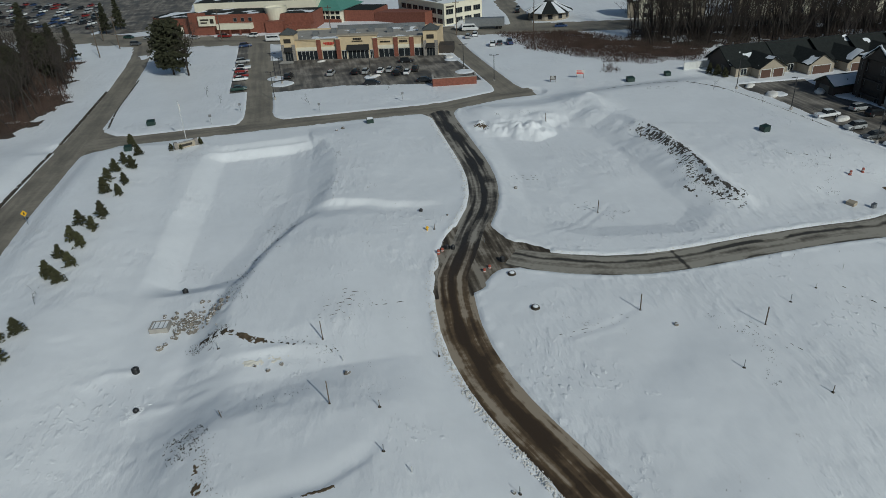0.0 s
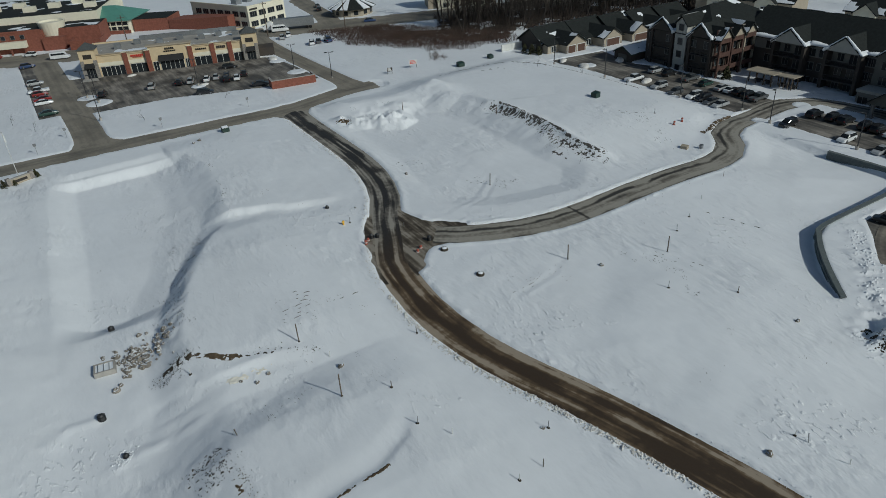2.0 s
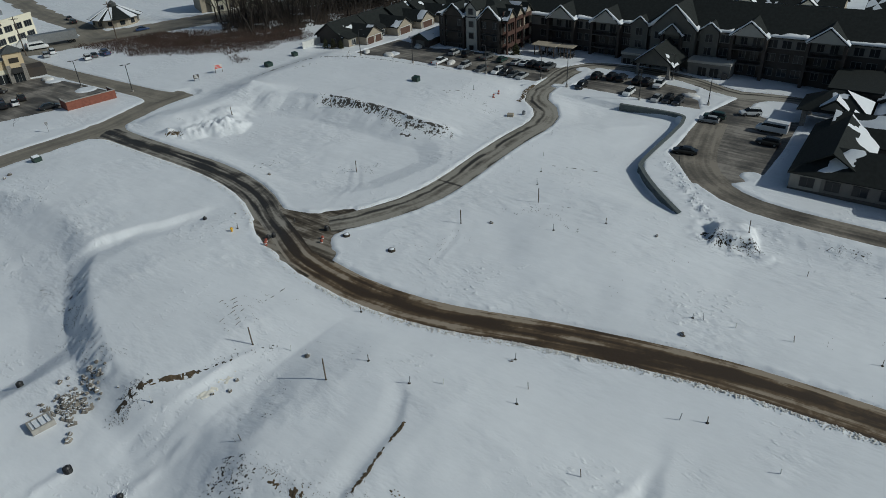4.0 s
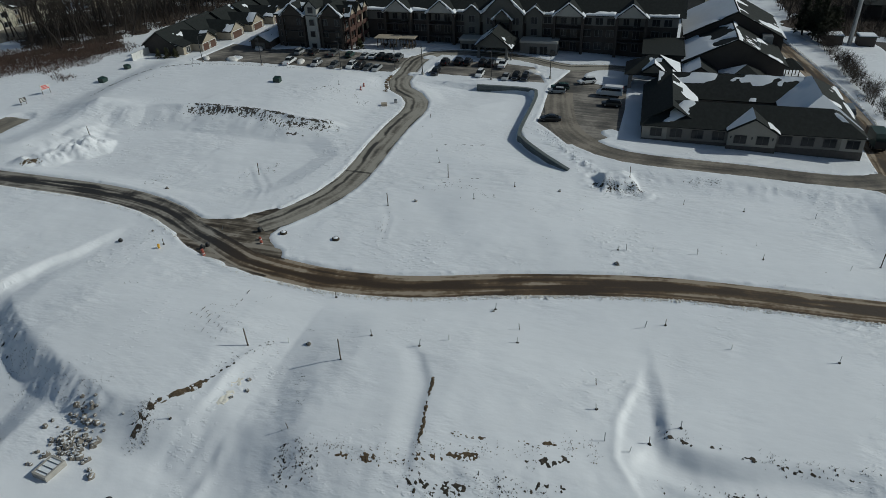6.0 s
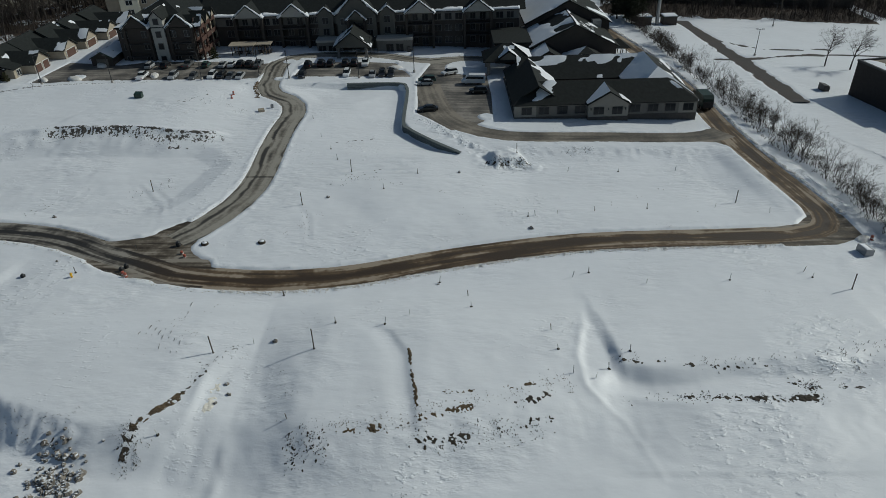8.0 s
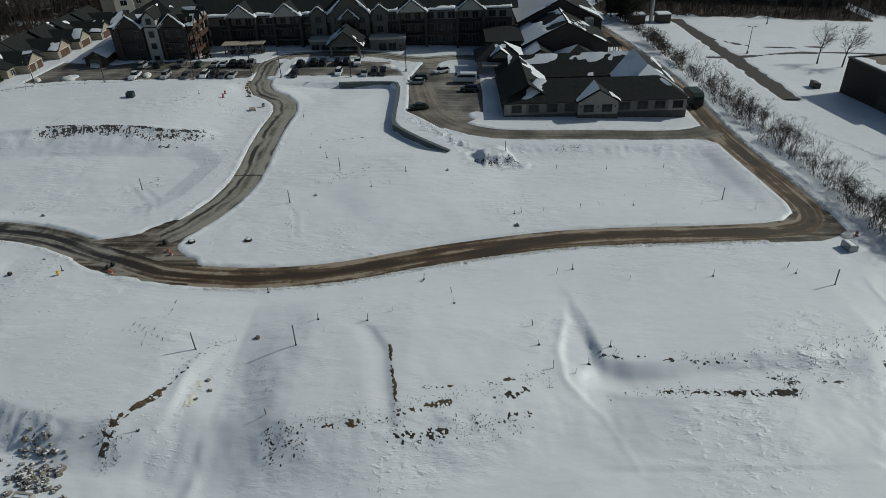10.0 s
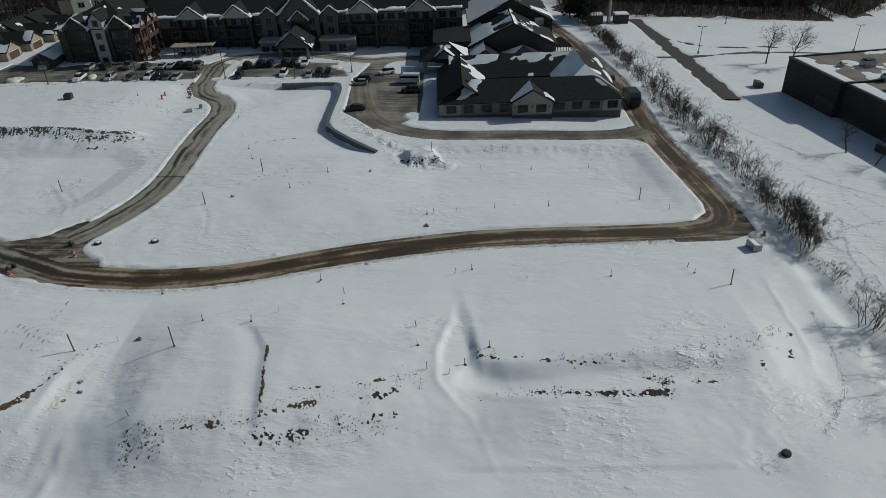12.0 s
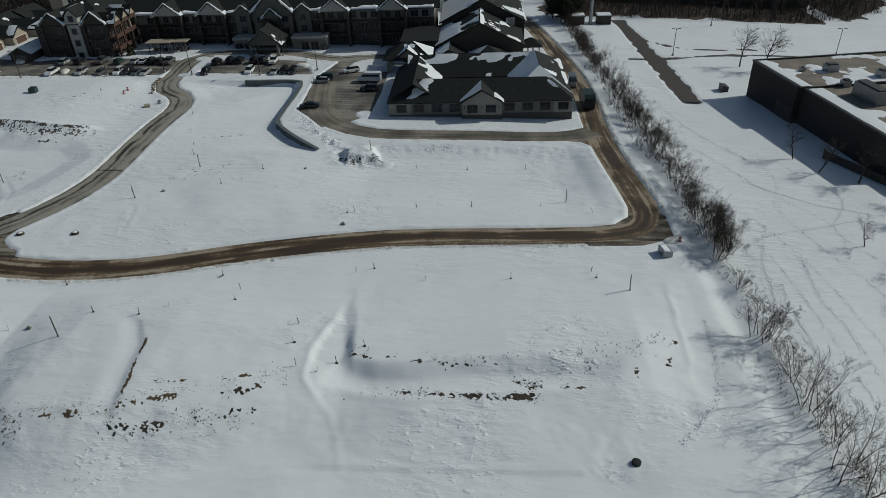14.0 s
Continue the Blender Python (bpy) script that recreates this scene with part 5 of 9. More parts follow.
shelter(126.6, 93.4, 6.5, 3.6, "pale flat-roofed picnic shelter on dark posts")
shelter(127.4, 87.6, 3.6, 3.0, "small dark pergola beside the picnic shelter")
shelter(128.6, -11, 5.4, 4.6, "dark hip-roofed garden gazebo in the snow", True)


# ---- shop row ----
def shops():
    m = pose(-3.3, 220.6, -0.2, 0, 0, -18.4)
    t = thing("shop_row", m, "cream and brick strip of shops with corner towers and dark awnings", "building")
    L, D = 49.3, 19.0
    part("wall", MB().box(0.2, 0.3, -0.5, L - 0.2, D, 5.9), STUCCO_CREAM, t, "cream stucco")
    part("roof_deck", MB().box(0.5, 0.8, 5.9, L - 0.5, D - 0.3, 6.0), ROOF_FLAT, t, "flat grey roof")
    part("parapet", MB().box(0.1, 0.1, 5.9, L - 0.1, 0.6, 6.5).box(0.1, D - 0.4, 5.9, L - 0.1, D + 0.1, 6.4).box(0.1, 0.6, 5.9, 0.6, D - 0.4, 6.4).box(L - 0.6, 0.6, 5.9, L - 0.1, D - 0.4, 6.4), STUCCO_CREAM, t)
    part("cornice", MB().box(4.2, -0.12, 6.35, L - 4.2, 0.12, 6.6), SIDING_TAN, t)
    part("sign_band", MB().box(4.4, 0.16, 3.1, L - 4.4, 0.3, 4.1), STUCCO_PALE, t, "pale band over the shop windows")
    part("rear_screen", MB().box(14, D - 1.2, 6.0, L - 6, D - 1.0, 7.4), METAL_GREY, t, "grey roof screen")
    # corner towers
    for x0 in (0, L - 4.4):
        part("tower", MB().box(x0, -0.6, -0.5, x0 + 4.4, 3.8, 8.2), STUCCO_CREAM, t, "cream corner tower")
        part("tower_roof", MB().loft([[(x0 - 0.4, -1.0, 8.2), (x0 + 4.8, -1.0, 8.2), (x0 + 4.8, 4.2, 8.2), (x0 - 0.4, 4.2, 8.2)], [(x0 + 2.1, 1.5, 9.9), (x0 + 2.3, 1.5, 9.9), (x0 + 2.3, 1.7, 9.9), (x0 + 2.1, 1.7, 9.9)]]), SHINGLE_GREY, t)
        for xx in (x0, x0 + 3.5):
            part("stone_pier", MB().box(xx - 0.05, -0.75, -0.5, xx + 0.95, -0.5, 5.2), STONE, t, "grey stone pier")
        part("awning", MB().loft([[(x0 + 0.9, -0.6, 4.4), (x0 + 3.5, -0.6, 4.4), (x0 + 3.5, -1.5, 3.2), (x0 + 0.9, -1.5, 3.2)], [(x0 + 0.9, -0.6, 4.3), (x0 + 3.5, -0.6, 4.3), (x0 + 3.5, -0.65, 3.1), (x0 + 0.9, -0.65, 3.1)]]), AWNING, t, "black awning")
        part("sign", MB().box(x0 + 1.1, -0.72, 5.7, x0 + 3.3, -0.6, 6.9), TEXT_DARK, t, "dark oval sign plate")
        window(t, x0 + 2.2, -0.62, 1.5, 0, 2.4, 2.8, 3)
    # central raised front
    c = 24.5
    part("centre_front", MB().box(c - 6.0, -0.4, -0.5, c + 5.8, 1.6, 7.3), STUCCO_CREAM, t, "raised cream centre front")
    part("centre_cornice", MB().box(c - 6.4, -0.7, 7.2, c + 6.2, 1.9, 7.6), SIDING_TAN, t)
    part("awning", MB().loft([[(c - 3.6, -0.4, 4.6), (c + 3.4, -0.4, 4.6), (c + 3.4, -1.4, 3.0), (c - 3.6, -1.4, 3.0)], [(c - 3.6, -0.4, 4.5), (c + 3.4, -0.4, 4.5), (c + 3.4, -0.45, 2.9), (c - 3.6, -0.45, 2.9)]]), AWNING, t, "black awning")
    for x in (11.9, 18.2, 29.9, 36.2, 41.2):
        front = -0.7 if x in (18.2, 29.9) else -0.05
        part("brick_pier", MB().box(x - 0.65, front, -0.5, x + 0.65, front + 0.6, 6.4), BRICK, t, "red brick pier")
        part("pier_cap", MB().box(x - 0.75, front - 0.08, 6.4, x + 0.75, front + 0.65, 6.6), STUCCO_PALE, t)
    for x0, x1 in ((4.8, 11.1), (12.9, 17.4), (19.2, 20.6), (21.2, 27.6), (28.2, 29.1), (30.8, 35.4), (37.0, 40.4), (42.0, 44.6)):
        window(t, (x0 + x1) / 2, 0.22 if not 19 < x0 < 29 else -0.46, 1.45, 0, round(x1 - x0, 1), 2.9, max(2, int((x1 - x0) / 1.2)), TRIM_WHITE, "shop_window")
    # plain sign shapes in their colours
    for x, w, h, z, mt, y in ((15.2, 3.6, 0.45, 5.2, RED_SIGN, 0.2), (15.2, 2.6, 0.2, 4.75, RED_SIGN, 0.2), (24.4, 2.6, 0.55, 6.3, TEXT_DARK, -0.44), (24.4, 3.4, 0.35, 5.6, TEXT_DARK, -0.44), (33.0, 3.2, 0.4, 5.1, TEXT_DARK, 0.2), (38.7, 2.6, 0.7, 5.1, SIDING_DARK, 0.2)):
        n = max(2, int(w / 0.5))
        for i in range(n):
            part("sign_bar", MB().box(x - w / 2 + i * w / n, y - 0.1, z - h / 2, x - w / 2 + (i + 0.8) * w / n, y, z + h / 2), mt, t, "plain sign bar")
    for i, (x, y) in enumerate(((8, 8), (13, 12), (20, 9), (25.5, 12), (32, 9.5), (37, 12), (42, 10))):
        part("roof_unit", MB().box(x, y, 6.0, x + 1.9, y + 1.4, 7.2).box(x + 0.2, y + 0.2, 7.2, x + 1.7, y + 1.2, 7.4), METAL_GREY, t, "grey rooftop unit")
    part("pavement", MB().box(-0.5, -4.0, -0.5, L + 1, 0.2, 0.22), CONCRETE, t, "concrete walk before the shops")
    part("side_annex", MB().box(L, 1, -0.5, L + 4.5, 7, 3.2), SIDING_DARK, t, "dark side annex")
    q = [[(0.7, 1, 6.02), (L - 0.7, 1, 6.02), (L - 0.7, D - 0.6, 6.02), (0.7, D - 0.6, 6.02)]]
    snow_part(t, q, 0.3, 120, 0.9, 0.1)


shops()


def brick_enclosure():
    t = thing("brick_enclosure", pose(33.8, 168.4, ground_z(39, 167.5) - 0.3, 0, 0, -9), "low red brick wall of a bin enclosure beside the car park", "enclosure")
    part("front_wall", MB().box(0, 0, 0, 11.4, 0.35, 2.3), BRICK, t)
    part("side_wall", MB().box(0, 0.35, 0, 0.35, 4.2, 2.3), BRICK, t)
    part("side_wall", MB().box(11.05, 0.35, 0, 11.4, 4.2, 2.3), BRICK, t)
    part("coping", MB().box(-0.06, -0.06, 2.3, 11.46, 0.42, 2.42).box(-0.06, 0.42, 2.3, 0.42, 4.25, 2.42).box(11.0, 0.42, 2.3, 11.46, 4.25, 2.42), CONCRETE, t)
    part("bin", MB().box(7.2, 1.2, 0.2, 9.2, 2.6, 2.0), METAL_DARK, t)


brick_enclosure()


# ---- brick health centre beyond the highway ----
def health_centre():
    m = pose(-37.6, 284.6, -0.6, 0, 0, -20.5)
    t = thing("health_centre", m, "large red brick health centre with a green hipped roof", "building")
    part("west_block", MB().box(0, 0, 0, 31, 18, 7.2), BRICK, t, "red brick")
    part("west_roof", MB().box(0.5, 0.5, 7.2, 30.5, 17.5, 7.3), SHINGLE, t, "dark flat roof")
    part("parapet", MB().box(-0.1, -0.1, 7.2, 7, 0.4, 8.6).box(7, -0.1, 7.2, 31.1, 0.4, 7.8), BRICK, t)
    part("west_wing", MB().loft([[(-20, 9, 0), (-16, 5, 0), (0, 3, 0), (0, 20, 0), (-18, 20, 0)], [(-20, 9, 6.2), (-16, 5, 6.2), (0, 3, 6.2), (0, 20, 6.2), (-18, 20, 6.2)]]), BRICK, t, "curved red brick wing")
    part("wing_roof", MB().loft([[(-19.7, 9.2, 6.2), (-15.9, 5.3, 6.2), (-0.3, 3.3, 6.2), (-0.3, 19.7, 6.2), (-17.8, 19.7, 6.2)], [(-19.7, 9.2, 6.35), (-15.9, 5.3, 6.35), (-0.3, 3.3, 6.35), (-0.3, 19.7, 6.35), (-17.8, 19.7, 6.35)]]), SHINGLE, t, "dark flat roof")
    part("wing_base", MB().box(-15, 3.6, 0, -5, 4.4, 3.0), STUCCO_PALE, t, "pale entrance wall")
    part("sign_wall", MB().box(4, -0.7, 3.8, 11, -0.1, 7.4), STUCCO_PALE, t, "pale sign panel")
    for k, (x0, x1, z0, z1) in enumerate(((5, 8.4, 5.8, 6.4), (5, 7.6, 4.8, 5.3), (9, 10.4, 4.8, 6.4))):
        part("sign_bar", MB().box(x0, -0.8, z0, x1, -0.7, z1), TEXT_DARK, t, "plain dark bar")
    part("porch", MB().box(12, -2.4, 2.6, 26, -0.1, 4.6), STUCCO_PALE, t, "pale porch canopy")
    for x in (12.6, 17, 21, 25.4):
        part("porch_post", MB().box(x - 0.25, -2.2, 0, x + 0.25, -1.7, 2.6), BRICK, t)
    for x in (19, 22, 25):
        window(t, x, -0.16, 5.8, 0, 1.2, 1.2, 1)
    rr = []
    for z, r in ((0, 3.2), (3.0, 3.3), (9.2, 4.4), (9.2, 4.0), (8.6, 3.9)):
        rr.append([(33.4 + r * math.cos(2 * math.pi * i / 24), 6 + r * math.sin(2 * math.pi * i / 24), z) for i in range(24)])
    part("drum", MB().loft(rr), STUCCO_PALE, t, "pale flared drum")
    part("front_block", MB().box(31, -1, 0, 38, 2, 4.8), BRICK, t, "red brick")
    part("middle_block", MB().box(35, 3, 0, 49, 16, 7.0), BRICK, t, "red brick")
    part("middle_roof", MB().box(35.4, 3.4, 7.0, 48.6, 15.6, 7.1), SHINGLE, t, "dark flat roof")
    part("yard_wall", MB().box(40, -4.0, 0, 50, -3.6, 3.6).box(40, -3.6, 0, 40.4, 3, 3.6).box(49.6, -3.6, 0, 50, 3, 3.6), BRICK, t, "brick yard wall")
    part("rear_block", MB().box(-6, 18, 0, 46, 62, 9.6), STUCCO_PALE, t, "pale rear wall")
    part("rear_roof", MB().box(-5.6, 18.4, 9.6, 45.6, 61.6, 9.8), SHINGLE, t)
    for k in range(7):
        part("roof_unit", MB().box(-2 + 7 * k, 26 + (k % 3) * 6, 9.8, 2 + 7 * k, 29 + (k % 3) * 6, 11.6), STUCCO_PALE, t)
    hall = part("hall_wall", MB().box(0, 0, 0, 22.5, 20, 5.0), STUCCO_PALE, t, "pale wall with two strips of windows")
    hall.matrix_basis = pose(34, 20, 0.6, 0, 0, -11)
    part("plinth", MB().box(-0.2, -0.3, -0.6, 22.7, -0.02, 1.6), BRICK, hall, "red brick plinth")
    part("hall_roof", MB().loft([[(-1, -1, 5.0), (23.5, -1, 5.0), (23.5, 21, 5.0), (-1, 21, 5.0)], [(7.6, 9.6, 9.0), (15, 9.6, 9.0), (15, 10.4, 9.0), (7.6, 10.4, 9.0)]]), GREEN_ROOF, hall, "green hipped metal roof")
    for z in (2.3, 4.0):
        for i in range(10):
            part("hall_window", MB().box(0.6 + i * 2.2, -0.06, z - 0.6, 2.3 + i * 2.2, -0.01, z + 0.6), GLASS, hall, "dark window")
    east = part("east_block", MB().box(-2, 0, -0.6, 11, 14, 4.6), BRICK, t, "red brick")
    east.matrix_basis = pose(59, 17.6, 0.6, 0, 0, -11)
    part("east_roof", MB().box(-1.7, 0.3, 4.6, 10.7, 13.7, 4.75), SHINGLE, east)
    slope = part("long_wall", MB().loft([[(0, 0, -0.6), (26, 0, -0.6), (26, 0, 5.4), (0, 0, 3.8)], [(0, 9, -0.6), (26, 9, -0.6), (26, 9, 5.4), (0, 9, 3.8)]]), BRICK, t, "red brick wall with a rising top")
    slope.matrix_basis = pose(70, 15.4, 0.6, 0, 0, -31)
    for x0, y0, x1, y1, z, seed in ((0.6, 0.6, 30.4, 17.4, 7.32, 130), (-5, 19, 45, 61, 9.85, 131), (35.6, 3.6, 48.4, 15.4, 7.12, 132), (-16, 6, -1, 19, 6.4, 133)):
        snow_part(t, [[(x0, y0, z), (x1, y0, z), (x1, y1, z), (x0, y1, z)]], 0.3, seed, 1.6, 0.15)


health_centre()


def office():
    m = pose(55.9, 249.7, 0.2, 0, 0, 22)
    t = thing("office_block", m, "pale two-storey office block with ribbon windows", "building")
    L, D, H = 17.5, 32, 7.6
    part("wall", MB().box(0, 0, -0.5, L, D, H), STUCCO_PALE, t, "pale stucco")
    part("roof_deck", MB().box(0.4, 0.4, H, L - 0.4, D - 0.4, H + 0.15), SNOW_ROOF, t, "snow-covered flat roof")
    part("parapet", MB().box(-0.12, -0.12, H, L + 0.1, 0.4, H + 0.6).box(-0.12, 0.4, H, 0.4, D, H + 0.6), STUCCO_PALE, t)
    for z in (1.9, 5.2):
        for i in range(4):
            window(t, 2.4 + i * 4.2, -0.06, z, 0, 3.0, 1.7, 3)
        for i in range(7):
            window(t, -0.06, 2.6 + i * 4.2, z, -90, 3.0, 1.7, 3)
    part("sign_bar", MB().box(0.8, -0.2, 6.6, 4.4, -0.12, 7.2), TEXT_DARK, t, "plain dark sign bar")
    for k in range(3):
        part("roof_unit", MB().box(3 + 5 * k, 9, H + 0.15, 5.4 + 5 * k, 12, H + 1.6), METAL_GREY, t)


office()


# ---- dark block to the south-east, and its roof gear ----
def warehouse():
    m = pose(95, -59.4, -7.4, 0, 0, -172.4)
    t = thing("warehouse", m, "large dark brick box building with a part-snowy flat roof", "building")
    H = 9.6
    part("wall", MB().box(0, 0, -3, 19, 52, H), BRICK_DARK, t, "dark brown brick")
    part("long_wall", MB().box(19, 1.4, -3, 47, 52, H - 0.5), BRICK_DARK, t, "dark brown brick")
    part("low_wall", MB().box(47, 6, -3, 70, 52, H - 1), BRICK_DARK, t)
    part("parapet", MB().box(-0.15, -0.15, H, 19.1, 0.3, H + 0.4).box(-0.15, 0.3, H, 0.3, 52, H + 0.4).box(19.1, 1.25, H - 0.5, 47.1, 1.7, H - 0.1), METAL_DARK, t)
    part("roof_deck", MB().box(0.3, 0.3, H, 19, 52, H + 0.06), ROOF_GRAVEL, t, "grey gravel roof")
    part("roof_deck", MB().box(19, 1.7, H - 0.5, 47, 52, H - 0.44), ROOF_GRAVEL, t, "grey gravel roof")
    snow_part(t, [[(0.4, 0.4, H + 0.08), (19, 0.4, H + 0.08), (19, 51, H + 0.08), (0.4, 51, H + 0.08)]], 0.3, 140, 0.9, 0.1, bias=lambda u, v: 0.5 * (v < 0.05) + 0.3 * (v > 0.5))
    snow_part(t, [[(19, 1.8, H - 0.42), (47, 1.8, H - 0.42), (47, 51, H - 0.42), (19, 51, H - 0.42)]], 0.33, 141, 0.9, 0.1, bias=lambda u, v: 0.5 * (v < 0.07))
    for x, y, w, d, h in ((9, 11, 2.2, 2.6, 1.5), (15, 19, 2.2, 3, 1.5), (13, 30, 2.5, 2.5, 1.4), (23, 9, 7.5, 2.6, 2.2), (8.5, 6, 1, 1, 0.8), (18, 9.5, 1.6, 1.6, 0.9), (30, 17, 2, 2, 1.4)):
        u = part("roof_unit", MB().box(x, y, H - 0.5, x + w, y + d, H + h), METAL_GREY, t, "grey rooftop unit")
        part("cowl", MB().box(x + 0.3, y + 0.3, H + h, x + w - 0.3, y + d - 0.3, H + h + 0.25), METAL_DARK, u)
    part("loading_door", MB().box(12.5, -0.1, 0, 18.5, 0.05, 5), SIDING_DARK, t, "pale upper panel")


warehouse()


def far_house(x, y, rz, w, d, h, wall, seed, name="townhouse", label="tan two-storey townhouse with dark snowy roof behind the trees"):
    t = thing(name, pose(x, y, float(base(x, y)) - 0.3, 0, 0, rz), label, "house", "houses beyond the woods")
    g = MB()
    gable_body(g, 0, w, 0, d, 0, h, h + d * 0.3, "x")
    part("wall", g, wall, t)
    q = gable_quads(0, w, 0, d, h, h + d * 0.3, "x", 0.6)
    roof_part(t, q), snow_part(t, [q[0]], 0.3, seed, 1.2), snow_part(t, [q[1]], 0.7, seed + 1, 1.2)
    n = max(1, int(w / 12))
    for i in range(n):
        x0 = (i + 0.5) * w / n
        g = MB()
        gable_body(g, x0 - 3, x0 + 3, -1.6, d / 2, 0, h, h + 2.4, "y")
        part("gable_bay", g, STUCCO_PALE, t)
        q = gable_quads(x0 - 3, x0 + 3, -1.6, d / 2, h, h + 2.4, "y", 0.5)
        roof_part(t, q, name="gable_roof"), snow_part(t, [q[1]], 0.6, seed + 3 + i, 1.2)
        for z in (1.7, 4.7):
            window(t, x0, -1.7, z, 0, 2.0, 1.5, 2, TRIM_WHITE)
            window(t, x0 + 4.5, -0.06, z, 0, 1.4, 1.5, 2, TRIM_WHITE)


far_house(118, 228, -25, 26, 12, 6.4, SIDING_TAN, 200)
far_house(152, 214, -25, 26, 12, 6.4, SIDING_TAN, 210)
far_house(186, 200, -30, 24, 12, 6.4, STUCCO_PALE, 220)
far_house(172, 150, -78, 30, 13, 6.8, SIDING_TAN, 230)
far_house(184, 108, -88, 36, 13, 6.8, SIDING_TAN, 240)
far_house(186, 66, -90, 34, 13, 6.8, SIDING_TAN, 250)
far_house(186, 26, -92, 30, 13, 6.5, SIDING_SAGE, 260)


def pavilion():
    t = thing("pavilion", pose(94.5, 245, float(base(94.5, 245)) - 0.2), "round dark-roofed pavilion with stripes of snow beside the road", "building")
    n = 12
    ring_at = lambda r, z, k=n: [(r * math.cos(2 * math.pi * i / k), r * math.sin(2 * math.pi * i / k), z) for i in range(k)]
    part("wall", MB().loft([ring_at(7.6, 0), ring_at(7.6, 3.0)]), SIDING_TAN, t, "tan wall")
    part("roof", MB().loft([ring_at(9.2, 2.9), ring_at(2.0, 6.0), ring_at(1.6, 6.2)]), SHINGLE, t, "dark conical roof")
    part("cupola", MB().loft([ring_at(1.4, 6.0), ring_at(1.4, 7.0), ring_at(0.2, 8.0)]), SHINGLE_GREY, t)
    for k in (0, 2, 3, 5, 6, 7, 9, 10):
        a, b = 2 * math.pi * (k + 0.1) / n, 2 * math.pi * (k + 0.75) / n
        q = [(9.0 * math.cos(a), 9.0 * math.sin(a), 3.12), (9.0 * math.cos(b), 9.0 * math.sin(b), 3.12), (2.2 * math.cos(b), 2.2 * math.sin(b), 6.12), (2.2 * math.cos(a), 2.2 * math.sin(a), 6.12)]
        part("snow_stripe", MB().slab(q, 0.25), SNOW_ROOF, t, "stripe of snow")
    for k in range(n):
        a = 2 * math.pi * (k + 0.5) / n
        ob = part("window", MB().box(-0.8, -0.08, -0.7, 0.8, 0.02, 0.7), GLASS, t, "dark window")
        ob.matrix_basis = pose(7.42 * math.cos(a), 7.42 * math.sin(a), 1.6, 0, 0, math.degrees(a) + 90)


pavilion()


def water_tower():
    t = thing("water_tower", pose(255, 41.2, -12), "pale blue steel water tower shaft beyond the flats", "tower")
    ring_at = lambda r, z: [(r * math.cos(2 * math.pi * i / 20), r * math.sin(2 * math.pi * i / 20), z) for i in range(20)]
    part("shaft", MB().loft([ring_at(4.2, 0), ring_at(2.6, 5), ring_at(2.5, 30)]), METAL_BLUE, t, "pale blue steel shaft", True)
    part("tank", MB().loft([ring_at(2.5, 30), ring_at(8, 34), ring_at(9, 38), ring_at(6, 43), ring_at(0.5, 45)]), METAL_BLUE, t, "pale blue tank", True)


water_tower()


# ---- trees and shrubs ----
def grow(rng, wood, twigs, p, d, length, r, level, top, spread, twig_len, kids):
    """One limb and what grows from it. Stout wood goes to the trunk's mesh, thin wood to the crown's."""
    n = 4 if level == 0 else 3 if level < 3 else 2
    pts, radii = [p], [r]
    q, w = p.copy(), d.copy()
    for i in range(n):
        w = (w + Vector((rng.gauss(0, 0.12), rng.gauss(0, 0.12), 0.05 + rng.gauss(0, 0.05)))).normalized()
        q = q + w * (length / n)
        pts.append(q.copy())
        radii.append(r * (1 - 0.75 * (i + 1) / n))
    (wood if level == 0 or (level == 1 and r > 0.03) else twigs).tube(pts, radii, 5 if level == 0 else 4 if level == 1 else 3)
    if level >= top:
        return
    for i in range(kids[level]):
        f = rng.uniform(0.3 if level == 0 else 0.2, 1.0)
        k = min(n - 1, int(f * n))
        base_p = pts[k].lerp(pts[k + 1], f * n - k)
        side = Vector((rng.gauss(0, 1), rng.gauss(0, 1), rng.gauss(0, 0.35)))
        side = (side - side.dot(w) * w).normalized()
        nd = (w * rng.uniform(0.5, 0.9) + side * spread * rng.uniform(0.6, 1.1)).normalized()
        grow(rng, wood, twigs, base_p, nd, length * rng.uniform(0.35, 0.6) * (1.25 - 0.6 * f), max(0.009, r * (1 - 0.75 * f) * 0.55), level + 1, top, spread, twig_len, kids)


def bare_tree(seed, height, r, spread, kids, stems=1, lean=0.12):
    rng = random.Random(seed)
    wood, twigs = MB(), MB()
    for s in range(stems):
        a = rng.uniform(0, 6.28)
        d = Vector((lean * math.cos(a) * (3 if stems > 1 else 1), lean * math.sin(a) * (3 if stems > 1 else 1), 1)).normalized()
        grow(rng, wood, twigs, Vector((0.15 * s * math.cos(a), 0.15 * s * math.sin(a), -0.3)), d, height * rng.uniform(0.8, 1.0), r, 0, 3, spread, 0.5, kids)
    return wood.mesh("trunk", BARK), twigs.mesh("crown", TWIG)


